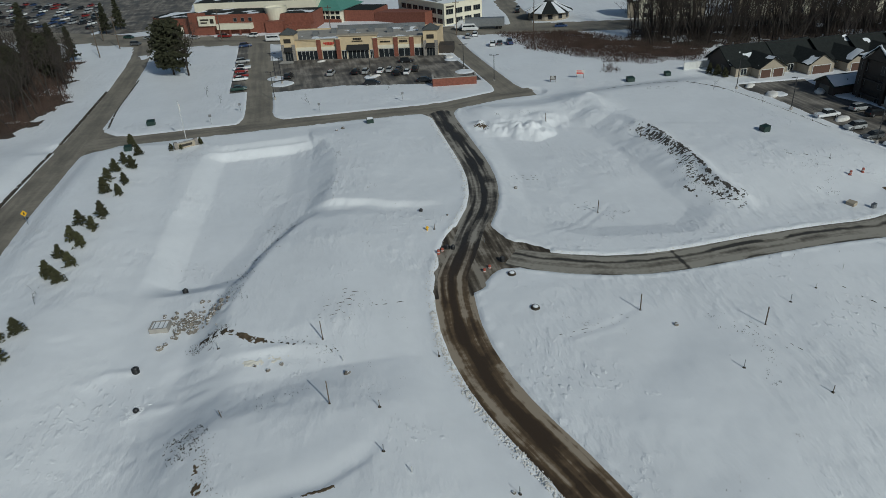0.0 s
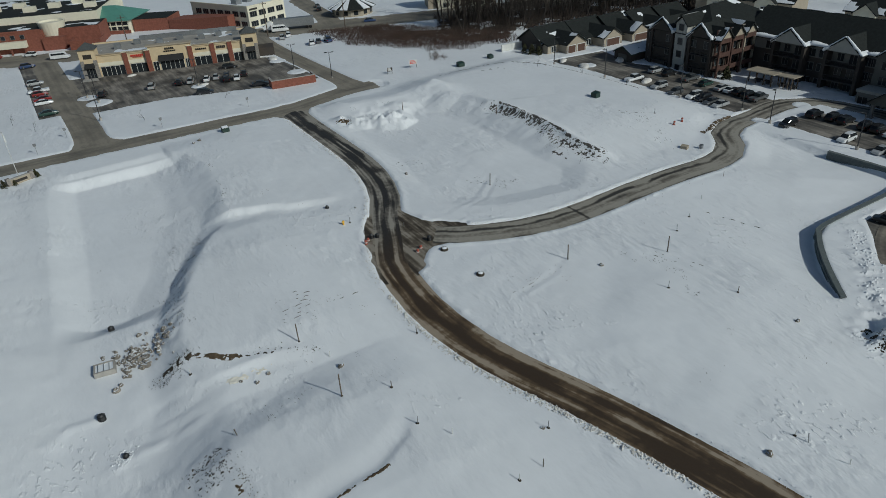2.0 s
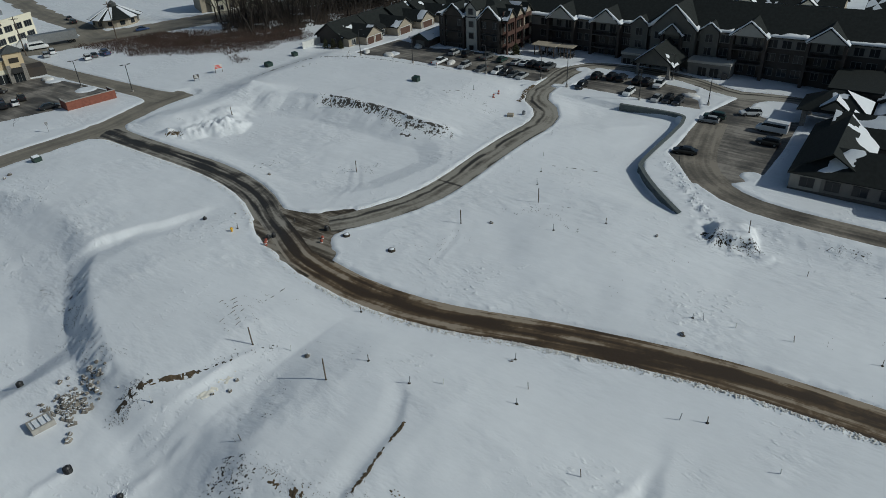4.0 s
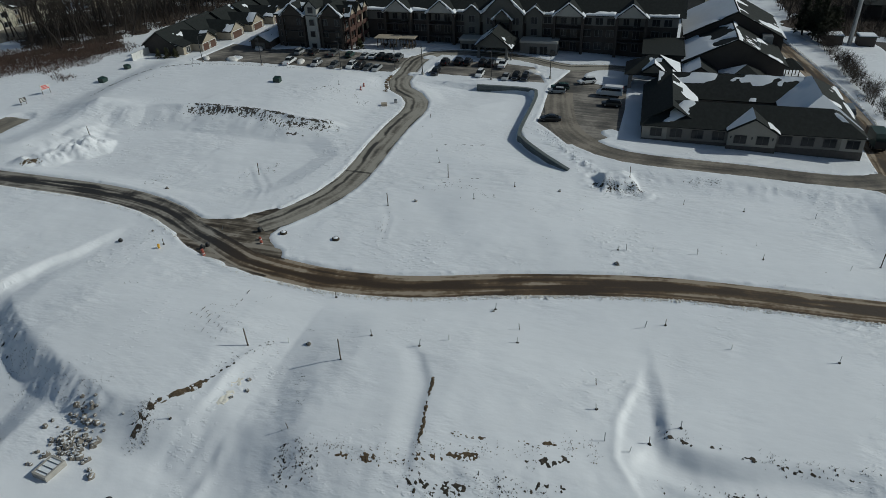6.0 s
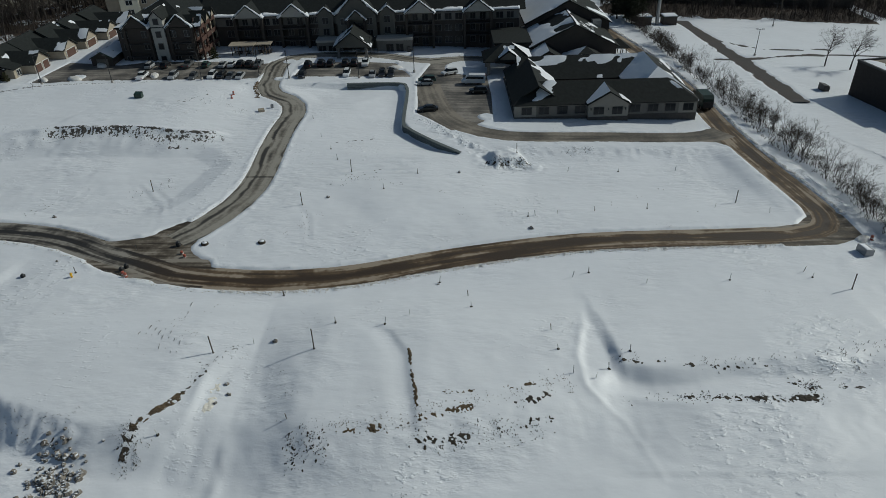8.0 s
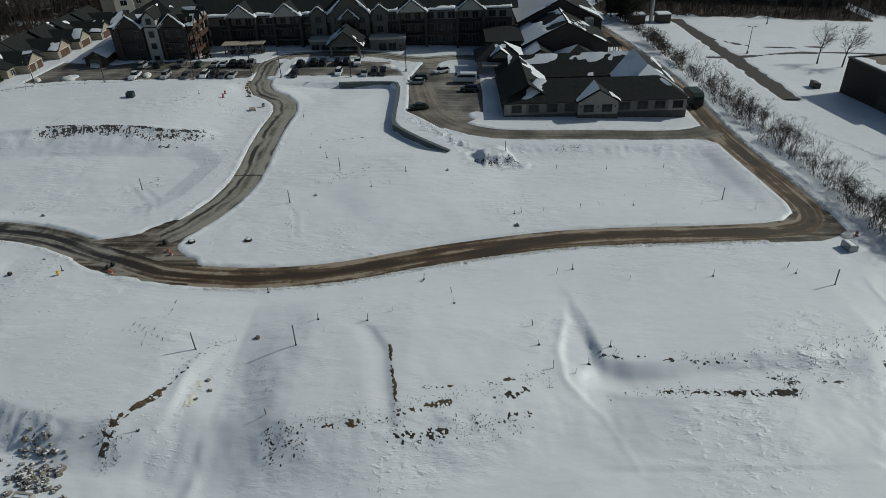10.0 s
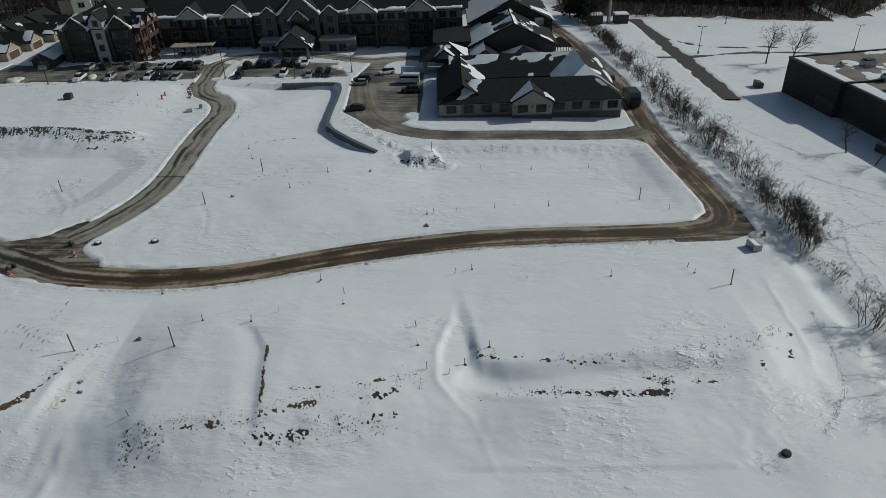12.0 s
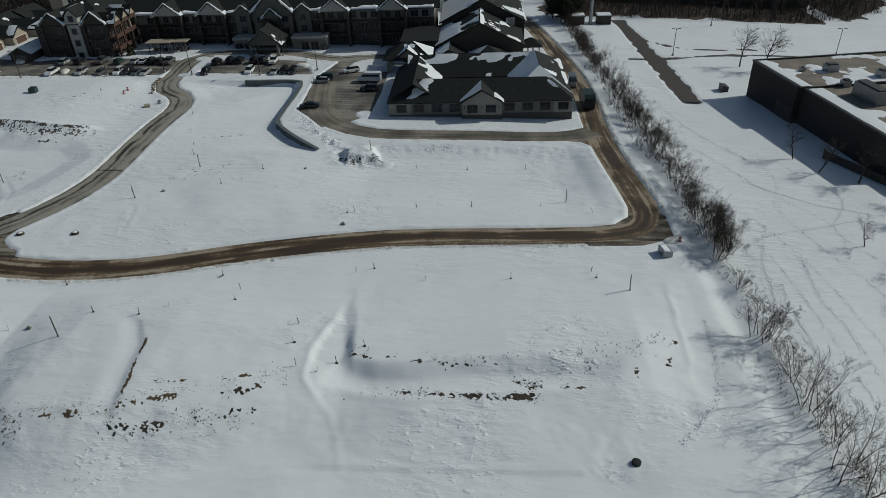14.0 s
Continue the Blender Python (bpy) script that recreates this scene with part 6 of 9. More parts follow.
def conifer(seed, height, radius, count, spray, needle, low=0.05, crown_of=None):
    """A tapered trunk with limbs, and a crown of many small needle sprays with gaps and an uneven outline."""
    rng = random.Random(seed)
    trunk, crown = MB(), MB()
    bend = [Vector((rng.uniform(-0.02, 0.02) * height * f, rng.uniform(-0.02, 0.02) * height * f, height * f)) for f in (0, 0.35, 0.7, 1.0)]
    trunk.tube([bend[0] - Vector((0, 0, 0.3))] + bend[1:], [height * 0.02 + 0.03, height * 0.014 + 0.02, height * 0.008 + 0.01, 0.01], 6)
    crown_of = crown_of or (lambda f: (1 - f) ** 0.75)
    limbs = max(14, count // 12)
    for k in range(limbs):
        f = low + (1 - low) * (k + rng.random()) / limbs
        a, reach = 2.4 * k + rng.uniform(-0.4, 0.4), radius * crown_of(f) * rng.uniform(0.55, 1.12)
        root = Vector((0, 0, height * f))
        d = Vector((math.cos(a), math.sin(a), rng.uniform(-0.2, 0.3)))
        trunk.tube([root, root + d * reach * 0.8], [0.012 * radius + 0.008, 0.006], 3)
        for i in range(12):
            s = reach * (0.25 + 0.8 * rng.random() ** 0.7)
            c = root + d * s + Vector((rng.gauss(0, 0.16), rng.gauss(0, 0.16), rng.gauss(-0.03, 0.1))) * (0.5 * reach + 0.15 * radius)
            for j in range(3):
                u = Vector((rng.gauss(0, 1), rng.gauss(0, 1), rng.gauss(0.1, 0.6))).normalized() * spray * rng.uniform(0.6, 1.3)
                w = u.cross(Vector((rng.gauss(0, 1), rng.gauss(0, 1), rng.gauss(0, 1)))).normalized() * spray * 0.32
                crown.add([c - u * 0.3 - w, c - u * 0.3 + w, c + u, c + Vector((0, 0, 0.25 * spray))], [(0, 1, 2), (0, 2, 3), (1, 3, 2)])
    return trunk.mesh("trunk", BARK), crown.mesh("crown", needle)


def plant(name, meshes, x, y, scale, rng, label, category, group="", sink=0.0, zscale=1.0):
    ob = thing(name, pose(x, y, ground_z(x, y) - sink, rng.uniform(-3, 3), rng.uniform(-3, 3), rng.uniform(0, 360)), label, category, group)
    ob.scale = (scale, scale, scale * zscale)
    part("trunk", meshes[0], None, ob), part("crown", meshes[1], None, ob)
    return ob


rng = random.Random(11)
SPRUCE = [conifer(s, 2.5, 1.2, 620, 0.26, NEEDLE) for s in (1, 2, 3)]
PINE = [conifer(4, 14, 3.6, 760, 0.85, NEEDLE_OLD, 0.12), conifer(5, 12, 4.0, 760, 0.85, NEEDLE_OLD, 0.25, lambda f: max(0.12, 1 - ((f - 0.5) / 0.55) ** 2) ** 0.6)]
WOOD_TREE = [bare_tree(s, 15, 0.22, 0.7, (11, 7, 4)) for s in (21, 22, 23, 24)]
FAR_TREE = [bare_tree(s, 15, 0.24, 0.65, (9, 5, 3)) for s in (25, 26, 27)]
LAWN_TREE = [bare_tree(s, 7.5, 0.15, 1.0, (17, 10, 5)) for s in (31, 32)]
SHRUB = [bare_tree(s, 3.8, 0.045, 0.75, (7, 6, 5), 6) for s in (41, 42, 43, 44)]
SHRUB_THIN = [bare_tree(s, 3.8, 0.035, 0.7, (6, 5, 4), 5) for s in (45, 46, 47)]
SLENDER = [bare_tree(s, 6.6, 0.055, 0.6, (10, 5, 3), 2, 0.1) for s in (48, 49)]
SAPLING = [bare_tree(s, 2.6, 0.03, 0.6, (7, 3, 0), 1) for s in (51, 52)]

# a double row of young spruces beside the western road
for x, y in ((-35.7, 145.4), (-33.5, 139.6), (-35.4, 135), (-33.4, 131.7), (-36.2, 130.4), (-33.4, 124.2), (-36.7, 126.2), (-33.5, 118.9), (-36.1, 120.3), (-37.3, 107.8), (-34.5, 110.1), (-35, 105.3),
             (-37.3, 102.3), (-35.5, 99.8), (-37.7, 96.7), (-35.5, 93.9), (-37.8, 91.4), (-36, 89.5), (-37.6, 77.4), (-39.6, 76.2), (-38, 71.8)):
    plant("spruce", SPRUCE[rng.randrange(3)], x, y - 1.0, rng.uniform(0.85, 1.15), rng, "small dark green spruce standing in the snow", "conifer", "row of young spruces")
# conifers and bare woods beyond the western road
for x, y, s in ((-97, 286, 1.2), (-74, 256, 0.8), (-80, 250, 0.9), (-88, 262, 0.95), (-100, 268, 0.9), (-92, 240, 0.9), (-84, 232, 0.8), (-104, 250, 1.0), (-73.9, 309, 0.85), (-70, 318, 0.9), (-112, 262, 0.9), (-96, 225, 0.8), (-106, 236, 0.9), (-78, 214, 0.85), (-86, 206, 0.9), (-76, 236, 0.9), (-90, 194, 0.8), (-98, 206, 0.95), (-80, 190, 0.7), (-108, 216, 1.0), (-76, 246, 1.0), (-79, 240, 1.05), (-74, 230, 0.9), (-82, 222, 1.0), (-88, 216, 1.0), (-77, 205, 0.8), (-92, 232, 1.1), (-96, 250, 1.1), (-84, 244, 1.0)):
    plant("pine", PINE[rng.randrange(2)], x, y, s, rng, "tall dark pine at the edge of the woods", "conifer", "pines in the western woods", 0, 1.0)
WHITE_PINE = conifer(6, 14.5, 5.0, 2300, 0.85, NEEDLE_OLD, 0.14, lambda f: max(0.15, 1 - ((f - 0.5) / 0.56) ** 2) ** 0.55)
BROAD_TREE = bare_tree(33, 15, 0.28, 0.8, (16, 10, 6))
big = plant("white_pine", WHITE_PINE, -36.4, 217.4, 1.1, rng, "large lone pine on a snowy lawn beside the road", "conifer")
big2 = plant("bare_tree", BROAD_TREE, -31.6, 213.8, 1.05, rng, "bare tree standing against a tall pine", "tree")


def in_outline(x, y, outline):
    return float(inside(np.array([x]), np.array([y]), outline)[0]) < 0


def wood(outline, count, label, group, lo=0.75, hi=1.25, avoid=()):
    xs, ys = [p[0] for p in outline], [p[1] for p in outline]
    k = 0
    while k < count:
        x, y = rng.uniform(min(xs), max(xs)), rng.uniform(min(ys), max(ys))
        if in_outline(x, y, outline) and not any(math.hypot(x - a, y - b) < r for a, b, r in avoid):
            plant("bare_tree", WOOD_TREE[rng.randrange(4)], x, y, rng.uniform(lo, hi), rng, label, "tree", group)
            k += 1


def far_wood(outline, count, label, lo, hi, avoid=()):
    """Trees too deep in the woods to be told apart, as one mass."""
    xs, ys = [p[0] for p in outline], [p[1] for p in outline]
    verts, faces, k, n = [], [], 0, 0
    kinds = []
    for a, b in FAR_TREE:
        va, fa = [v.co.copy() for v in a.vertices], [list(p.vertices) for p in a.polygons]
        fa += [[i + len(va) for i in p.vertices] for p in b.polygons]
        kinds.append((np.array(va + [v.co.copy() for v in b.vertices]), fa))
    while k < count:
        x, y = rng.uniform(min(xs), max(xs)), rng.uniform(min(ys), max(ys))
        if in_outline(x, y, outline) and not any(math.hypot(x - a, y - b) < r for a, b, r in avoid):
            v, f = kinds[rng.randrange(3)]
            s, a = rng.uniform(lo, hi), rng.uniform(0, 6.28)
            turn = np.array([[math.cos(a), -math.sin(a), 0], [math.sin(a), math.cos(a), 0], [0, 0, 1]])
            verts.append(v @ turn.T * s + np.array([x, y, float(base(x, y))]))
            faces += [[i + n for i in q] for q in f]
            n += len(v)
            k += 1
    mb = MB()
    mb.v, mb.f = np.concatenate(verts).tolist(), faces
    tagged(part("woods", mb, BARK), label, "woods", kind="stuff")


HOUSES = [(130, 222, 13), (164, 208, 13), (196, 192, 14)]
wood([(-66, 176), (-63, 200), (-66, 222), (-71, 250), (-96, 270), (-125, 250), (-110, 190), (-86, 166)], 75, "bare leafless tree in the western woods", "western woods", 0.6, 1.0)
wood([(98, 192), (114, 175), (140, 167), (175, 157), (215, 139), (222, 152), (180, 172), (140, 184), (106, 204)], 140, "tall bare tree in the dark woods behind the bungalows", "woods behind the bungalows", 0.8, 1.3, HOUSES)
far_wood([(181, -36), (181, -112), (197, -140), (240, -170), (240, -20), (190, -20)], 330, "belt of bare trees in the distance", 0.5, 0.85)
far_wood([(-67, 180), (-64, 200), (-67, 222), (-72, 250), (-100, 272), (-140, 260), (-125, 190), (-88, 168)], 190, "dense bare western woods", 0.6, 1.0)
far_wood([(205, 0), (205, 130), (240, 120), (240, 0)], 20, "bare trees behind the flats", 0.7, 1.0)
far_wood([(108, 192), (140, 182), (190, 166), (250, 150), (240, 190), (180, 213), (112, 216)], 230, "dense dark depth of the bare woods", 0.9, 1.3, HOUSES)
for x, y in ((171, -24), (173, -27), (176, -22), (178, -30), (168, -25), (180, -26)):
    plant("pine", PINE[rng.randrange(2)], x, y, rng.uniform(0.6, 0.9), rng, "dark conifer at the end of the hedge", "conifer", "conifers by the sheds")
for x, y in ((102.5, 152), (103.2, 149.5), (104, 147.4)):
    plant("spruce", SPRUCE[rng.randrange(3)], x, y, rng.uniform(0.9, 1.2), rng, "dark evergreen shrub against the bungalow wall", "conifer", "evergreens by the bungalow")
plant("spruce", SPRUCE[1], 122.6, 100.5, 1.2, rng, "dark evergreen beside the flats entrance walk", "conifer")
# hedge of leafless shrubs along the lane
x = 170.0
while x > 19:
    clump = 0.5 + 0.5 * float(rough(np.array([x]), np.array([0.0]), 7.0, 77, 2)[0])
    y = float(np.interp(x, [-20, 0, 20, 50, 90, 130, 170], [-30.2, -30.0, -31.4, -30.2, -28.9, -26.8, -25.8])) + rng.uniform(-1.5, 1.0)
    if clump > 0.2 or rng.random() < 0.5:
        plant("shrub", SHRUB[rng.randrange(4)] if rng.random() < 0.5 + 0.5 * clump else SHRUB_THIN[rng.randrange(3)], x, y, rng.choice((0.5, 0.65, 0.8, 0.95, 1.1)) * (0.75 + 0.5 * clump), rng, "leafless grey-brown hedge shrub in the snow", "shrub", "hedge along the lane")
    x -= rng.uniform(0.6, 1.6)
x = 112.0
while x > 24:
    y = float(np.interp(x, [20, 50, 90, 130], [-31.8, -30.6, -29.2, -27.2])) + rng.uniform(-1.0, 0.8)
    plant("slender_tree", SLENDER[rng.randrange(2)], x, y, rng.uniform(0.75, 1.15), rng, "slender bare young tree rising from the hedge", "tree", "hedge along the lane")
    x -= rng.uniform(2.2, 7.0)
for x, y, scale in ((12.7, -30.2, 0.7), (13.6, -30.8, 0.6), (3.2, -29.7, 1.35), (2.4, -30.1, 1.1), (0.6, -30.3, 0.6), (-1.6, -30.6, 0.8), (-3.2, -31.2, 0.9), (-6.2, -31.4, 0.85), (-10.2, -31.4, 0.9), (-13.2, -31.2, 1.0), (-16.8, -31.6, 0.9), (-19.2, -32.4, 1.0)):
    plant("shrub", SHRUB[rng.randrange(4)] if scale > 1 else SHRUB_THIN[rng.randrange(3)], x, y, scale, rng, "leafless thin shrub on the grassy edge of the field", "shrub", "hedge along the field")
for x, y in ((-5.0, -30.4), (-7.9, -30.1), (-9.0, -30.7), (-11.1, -30.7), (-12.4, -32), (-15.5, -32.3), (-16.4, -29.5), (-18.3, -29.3), (-19.6, -31.5), (-21.4, -30.4)):
    plant("slender_tree", SLENDER[rng.randrange(2)], x, y, rng.uniform(0.8, 1.1), rng, "slender bare young tree on the edge of the field", "tree", "hedge along the field")
for x, y in ((24.5, -33), (23, -31.6), (26.5, -32.4), (21, -30.8), (20.4, -29.6)):
    plant("shrub", SHRUB[rng.randrange(3)], x, y, rng.uniform(0.9, 1.2), rng, "thick bare bush at the corner of the lane", "shrub", "hedge along the lane")
# trees on the lawns
for x, y, s in ((120.4, -66.4, 1.45), (117.2, -71.6, 1.55), (56.4, -54.8, 0.95), (50.5, -56.9, 0.9), (46.1, -61.8, 1.1), (24, -52, 0.62), (17.4, -55.4, 0.8), (10.4, -54, 0.8), (0, -66, 0.9), (38, -68, 0.9), (32, -62, 0.8)):
    plant("lawn_tree", LAWN_TREE[rng.randrange(2)], x, y, s, rng, "bare spreading tree on the snowy lawn", "tree", "trees on the eastern lawn")
for x, y in ((-37.5, 83), (96, 122), (99, 110), (92, 134), (-24, 185), (-20, 176), (2, 166), (22, 170), (103, 93), (103.5, 104), (78, 20), (76, 5), (75.6, -9)):
    plant("sapling", SAPLING[rng.randrange(2)], x, y, rng.uniform(0.8, 1.3), rng, "thin bare sapling in the snow", "tree", "young street trees")


# ---- scrub: too many stems to count ----
def scrub(name, outline, count, tall, material, label, seed, soft=1.0):
    r = random.Random(seed)
    xs, ys = [p[0] for p in outline], [p[1] for p in outline]
    px = np.array([(r.uniform(min(xs), max(xs)), r.uniform(min(ys), max(ys)), r.random()) for k in range(count * 6)])
    d = inside(px[:, 0], px[:, 1], outline) + 1.6 * rough(px[:, 0], px[:, 1], 6, seed, 2)
    keep = (d < 0) & (px[:, 2] < 0.12 + 0.88 * np.clip(-d / soft, 0, 1))
    pts = px[keep][:count, :2].tolist()
    zs = height(np.array([p[0] for p in pts]), np.array([p[1] for p in pts]))
    mb = MB()
    for (x, y), z in zip(pts, zs):
        h = tall * r.uniform(0.4, 1.2)
        for i in range(5):
            a, s = r.uniform(0, 6.28), r.uniform(0.1, 0.5) * h
            tip = Vector((x + s * math.cos(a), y + s * math.sin(a), z + h * r.uniform(0.6, 1)))
            w = 0.011 + 0.004 * tall
            c, t = w * math.cos(a + 1.57), w * math.sin(a + 1.57)
            mb.add([(x + c, y + t, z - 0.1), (x - c, y - t, z - 0.1), (x, y, z + w), tip], [(0, 1, 3), (1, 2, 3), (2, 0, 3)])
    tagged(part(name, mb, material), label, "scrub", kind="stuff")


scrub("brush", [(68, 229), (92, 220), (104, 196), (118, 176), (112, 164), (101, 165.5), (93, 166), (87, 169.5), (82, 161), (78.5, 164), (83, 176), (77, 183), (70, 196)], 15000, 1.15, BRUSH_RED, "reddish brown leafless brush on the verge", 1, 12.0)
scrub("brush", [(100, 192), (114, 176), (175, 158), (215, 140), (240, 190), (180, 213), (112, 216)], 8000, 2.8, TWIG, "dark undergrowth between the bare trees", 3)
scrub("brush", [(-66, 168), (-61.5, 198), (-67, 214), (-70, 252), (-100, 270), (-125, 250), (-90, 160)], 13000, 2.4, BRUSH_RED, "reddish undergrowth below the western trees", 4, 3.0)
scrub("brush", [(20, -31), (20, -29.4), (60, -27.4), (170, -24), (170, -27.4), (90, -30), (30, -33.6)], 1100, 1.0, TWIG, "thin undergrowth along the hedge", 5, 0.8)
scrub("dry_grass", [(22, -29.6), (12, -28.9), (2, -29.2), (-8, -29.4), (-22, -28.8), (-22, -33), (-8, -32.4), (4, -31.8), (16, -32.6)], 700, 0.4, DRY_GRASS, "pale dead grass showing through snow along the field edge", 7, 0.8)
scrub("brush", [(180, -20), (180, -112), (196, -142), (238, -170), (238, -20)], 7000, 3.2, TWIG, "dark scrub below the distant trees", 6)


def litter(outline, cover, label, seed, gap=0.9):
    """Fallen leaves and bare earth where the snow is thin below the trees."""
    o = np.array(outline)
    ax, ay = np.arange(o[:, 0].min() - 3, o[:, 0].max() + 3, gap), np.arange(o[:, 1].min() - 3, o[:, 1].max() + 3, gap)
    x, y = np.meshgrid(ax, ay)
    n = cover + 0.6 * rough(x, y, 5, seed, 4) - np.clip(0.25 + inside(x, y, outline) / 8, -0.2, 2)
    z = height(x, y) + np.clip(n * 0.3, -0.15, 0.06)
    ii = np.arange(x.size).reshape(x.shape)
    fs = np.stack([ii[:-1, :-1], ii[:-1, 1:], ii[1:, 1:], ii[1:, :-1]], -1).reshape(-1, 4)
    fs = fs[(n.reshape(-1)[fs] > 0).sum(1) > 1]
    me = bpy.data.meshes.new("leaf_litter")
    me.from_pydata(np.stack([x, y, z], -1).reshape(-1, 3).tolist(), [], fs.tolist())
    me.materials.append(LITTER)
    tagged(new("leaf_litter", me), label, "leaf litter", kind="stuff")


litter([(-66, 168), (-62, 198), (-68, 214), (-70, 252), (-100, 270), (-140, 258), (-130, 180), (-90, 160)], 0.25, "dark leaf litter and thin snow below the western trees", 71)
litter([(104, 190), (116, 176), (175, 159), (215, 141), (245, 150), (240, 190), (180, 213), (112, 216)], 0.1, "dark leaf litter and patchy snow in the woods", 72)
litter([(72, 226), (92, 219), (106, 196), (120, 178), (112, 170), (101, 171), (94, 178), (84, 196)], -0.12, "reddish leaf litter and thin snow below the brush", 74, 0.7)
litter([(183, -24), (183, -112), (199, -142), (240, -170), (240, -20)], 0.55, "dark ground below the distant trees", 73, 1.4)


# ---- vehicles ----
def hull(stations, width, n=10):
    """A closed body from stations of (x, bottom, top, half width at the belt, half width at the top)."""
    mb, rings = MB(), []
    for x, z0, z1, w, wt in stations:
        zm = z0 + (z1 - z0) * 0.6
        rings.append([(x, -w * 0.92, z0), (x, w * 0.92, z0), (x, w, z0 + 0.12), (x, w, zm), (x, wt, z1 - 0.03), (x, wt * 0.8, z1), (x, -wt * 0.8, z1), (x, -wt, z1 - 0.03), (x, -w, zm), (x, -w, z0 + 0.12)])
    return mb.loft(rings)


def wheel_mesh(r, w):
    tyre, rim = MB(), MB()
    n = 14
    rr = [(r * 0.62, -w / 2), (r * 0.93, -w / 2), (r, -w * 0.3), (r, w * 0.3), (r * 0.93, w / 2), (r * 0.62, w / 2)]
    tyre.loft([[(a * math.cos(2 * math.pi * i / n), y, a * math.sin(2 * math.pi * i / n)) for i in range(n)] for a, y in rr], cap=False)
    rim.loft([[(a * math.cos(2 * math.pi * i / n), y, a * math.sin(2 * math.pi * i / n)) for i in range(n)] for a, y in ((r * 0.62, -w * 0.4), (r * 0.2, -w * 0.5), (r * 0.2, w * 0.5), (r * 0.62, w * 0.4))])
    return tyre.mesh("tyre", RUBBER), rim.mesh("rim", METAL_GREY)


WHEEL, WHEEL_BIG = wheel_mesh(0.33, 0.22), wheel_mesh(0.4, 0.26)
CAR_KINDS = {
    "sedan": dict(L=4.75, body=[(-2.37, 0.35, 0.72, 0.72, 0.62), (-2.25, 0.25, 0.92, 0.86, 0.8), (-1.5, 0.22, 0.98, 0.9, 0.84), (-0.4, 0.2, 0.98, 0.91, 0.85), (0.9, 0.2, 0.95, 0.91, 0.85), (1.7, 0.22, 0.84, 0.89, 0.8), (2.2, 0.26, 0.72, 0.84, 0.72), (2.38, 0.36, 0.6, 0.7, 0.6)],
                  cab=[(-1.75, 0.92, 0.99, 0.78, 0.72), (-1.0, 0.92, 1.4, 0.8, 0.6), (0.1, 0.92, 1.44, 0.8, 0.62), (0.45, 0.92, 1.4, 0.8, 0.61), (1.25, 0.9, 0.95, 0.78, 0.7)], roof=(-0.98, 0.42, 1.42, 0.56), axle=1.38),
    "suv": dict(L=4.7, body=[(-2.35, 0.42, 0.95, 0.76, 0.7), (-2.25, 0.32, 1.08, 0.9, 0.84), (-1.2, 0.28, 1.1, 0.93, 0.87), (0.6, 0.28, 1.08, 0.93, 0.87), (1.5, 0.3, 1.02, 0.92, 0.82), (2.15, 0.34, 0.9, 0.87, 0.76), (2.35, 0.45, 0.74, 0.74, 0.64)],
                cab=[(-2.2, 1.02, 1.12, 0.8, 0.74), (-1.85, 1.02, 1.66, 0.82, 0.66), (0.2, 1.02, 1.72, 0.83, 0.67), (0.45, 1.02, 1.68, 0.82, 0.66), (1.2, 1.0, 1.08, 0.8, 0.74)], roof=(-1.9, 0.4, 1.69, 0.6), axle=1.36),
    "hatchback": dict(L=4.2, body=[(-2.1, 0.36, 0.9, 0.74, 0.66), (-2.0, 0.27, 1.0, 0.85, 0.78), (-1.0, 0.22, 1.0, 0.88, 0.82), (0.7, 0.22, 0.96, 0.88, 0.82), (1.4, 0.24, 0.88, 0.86, 0.77), (1.95, 0.28, 0.76, 0.81, 0.7), (2.1, 0.38, 0.64, 0.68, 0.58)],
                      cab=[(-1.95, 0.95, 1.02, 0.76, 0.7), (-1.5, 0.94, 1.46, 0.78, 0.6), (0.0, 0.94, 1.52, 0.79, 0.62), (0.3, 0.94, 1.48, 0.78, 0.61), (1.1, 0.92, 0.98, 0.76, 0.68)], roof=(-1.5, 0.25, 1.49, 0.56), axle=1.25),
    "pickup": dict(L=5.7, body=[(-2.85, 0.5, 1.02, 0.85, 0.82), (-2.8, 0.42, 1.06, 0.95, 0.93), (-0.9, 0.4, 1.06, 0.96, 0.93), (0.6, 0.4, 1.12, 0.96, 0.92), (1.6, 0.42, 1.12, 0.95, 0.88), (2.6, 0.44, 1.04, 0.92, 0.84), (2.85, 0.52, 0.86, 0.8, 0.74)],
                   cab=[(-0.85, 1.0, 1.1, 0.86, 0.8), (-0.7, 1.02, 1.78, 0.86, 0.7), (0.7, 1.05, 1.82, 0.87, 0.71), (0.95, 1.05, 1.78, 0.86, 0.7), (1.65, 1.05, 1.14, 0.84, 0.78)], roof=(-0.7, 0.9, 1.8, 0.64), axle=1.75),
    "van": dict(L=6.2, body=[(-3.1, 0.5, 2.3, 0.92, 0.84), (-3.05, 0.45, 2.6, 1.02, 0.92), (1.2, 0.42, 2.62, 1.03, 0.92), (1.7, 0.42, 2.3, 1.03, 0.88), (2.1, 0.42, 1.45, 1.02, 0.86), (2.8, 0.45, 1.2, 0.98, 0.84), (3.1, 0.55, 0.95, 0.86, 0.74)],
                cab=[(-2.6, 1.5, 2.2, 1.05, 0.99), (1.2, 1.5, 2.2, 1.055, 0.99), (1.75, 1.5, 2.1, 1.05, 0.93), (2.05, 1.45, 1.55, 1.04, 0.9)], roof=None, axle=2.0),
}
CAR_MESH = {}
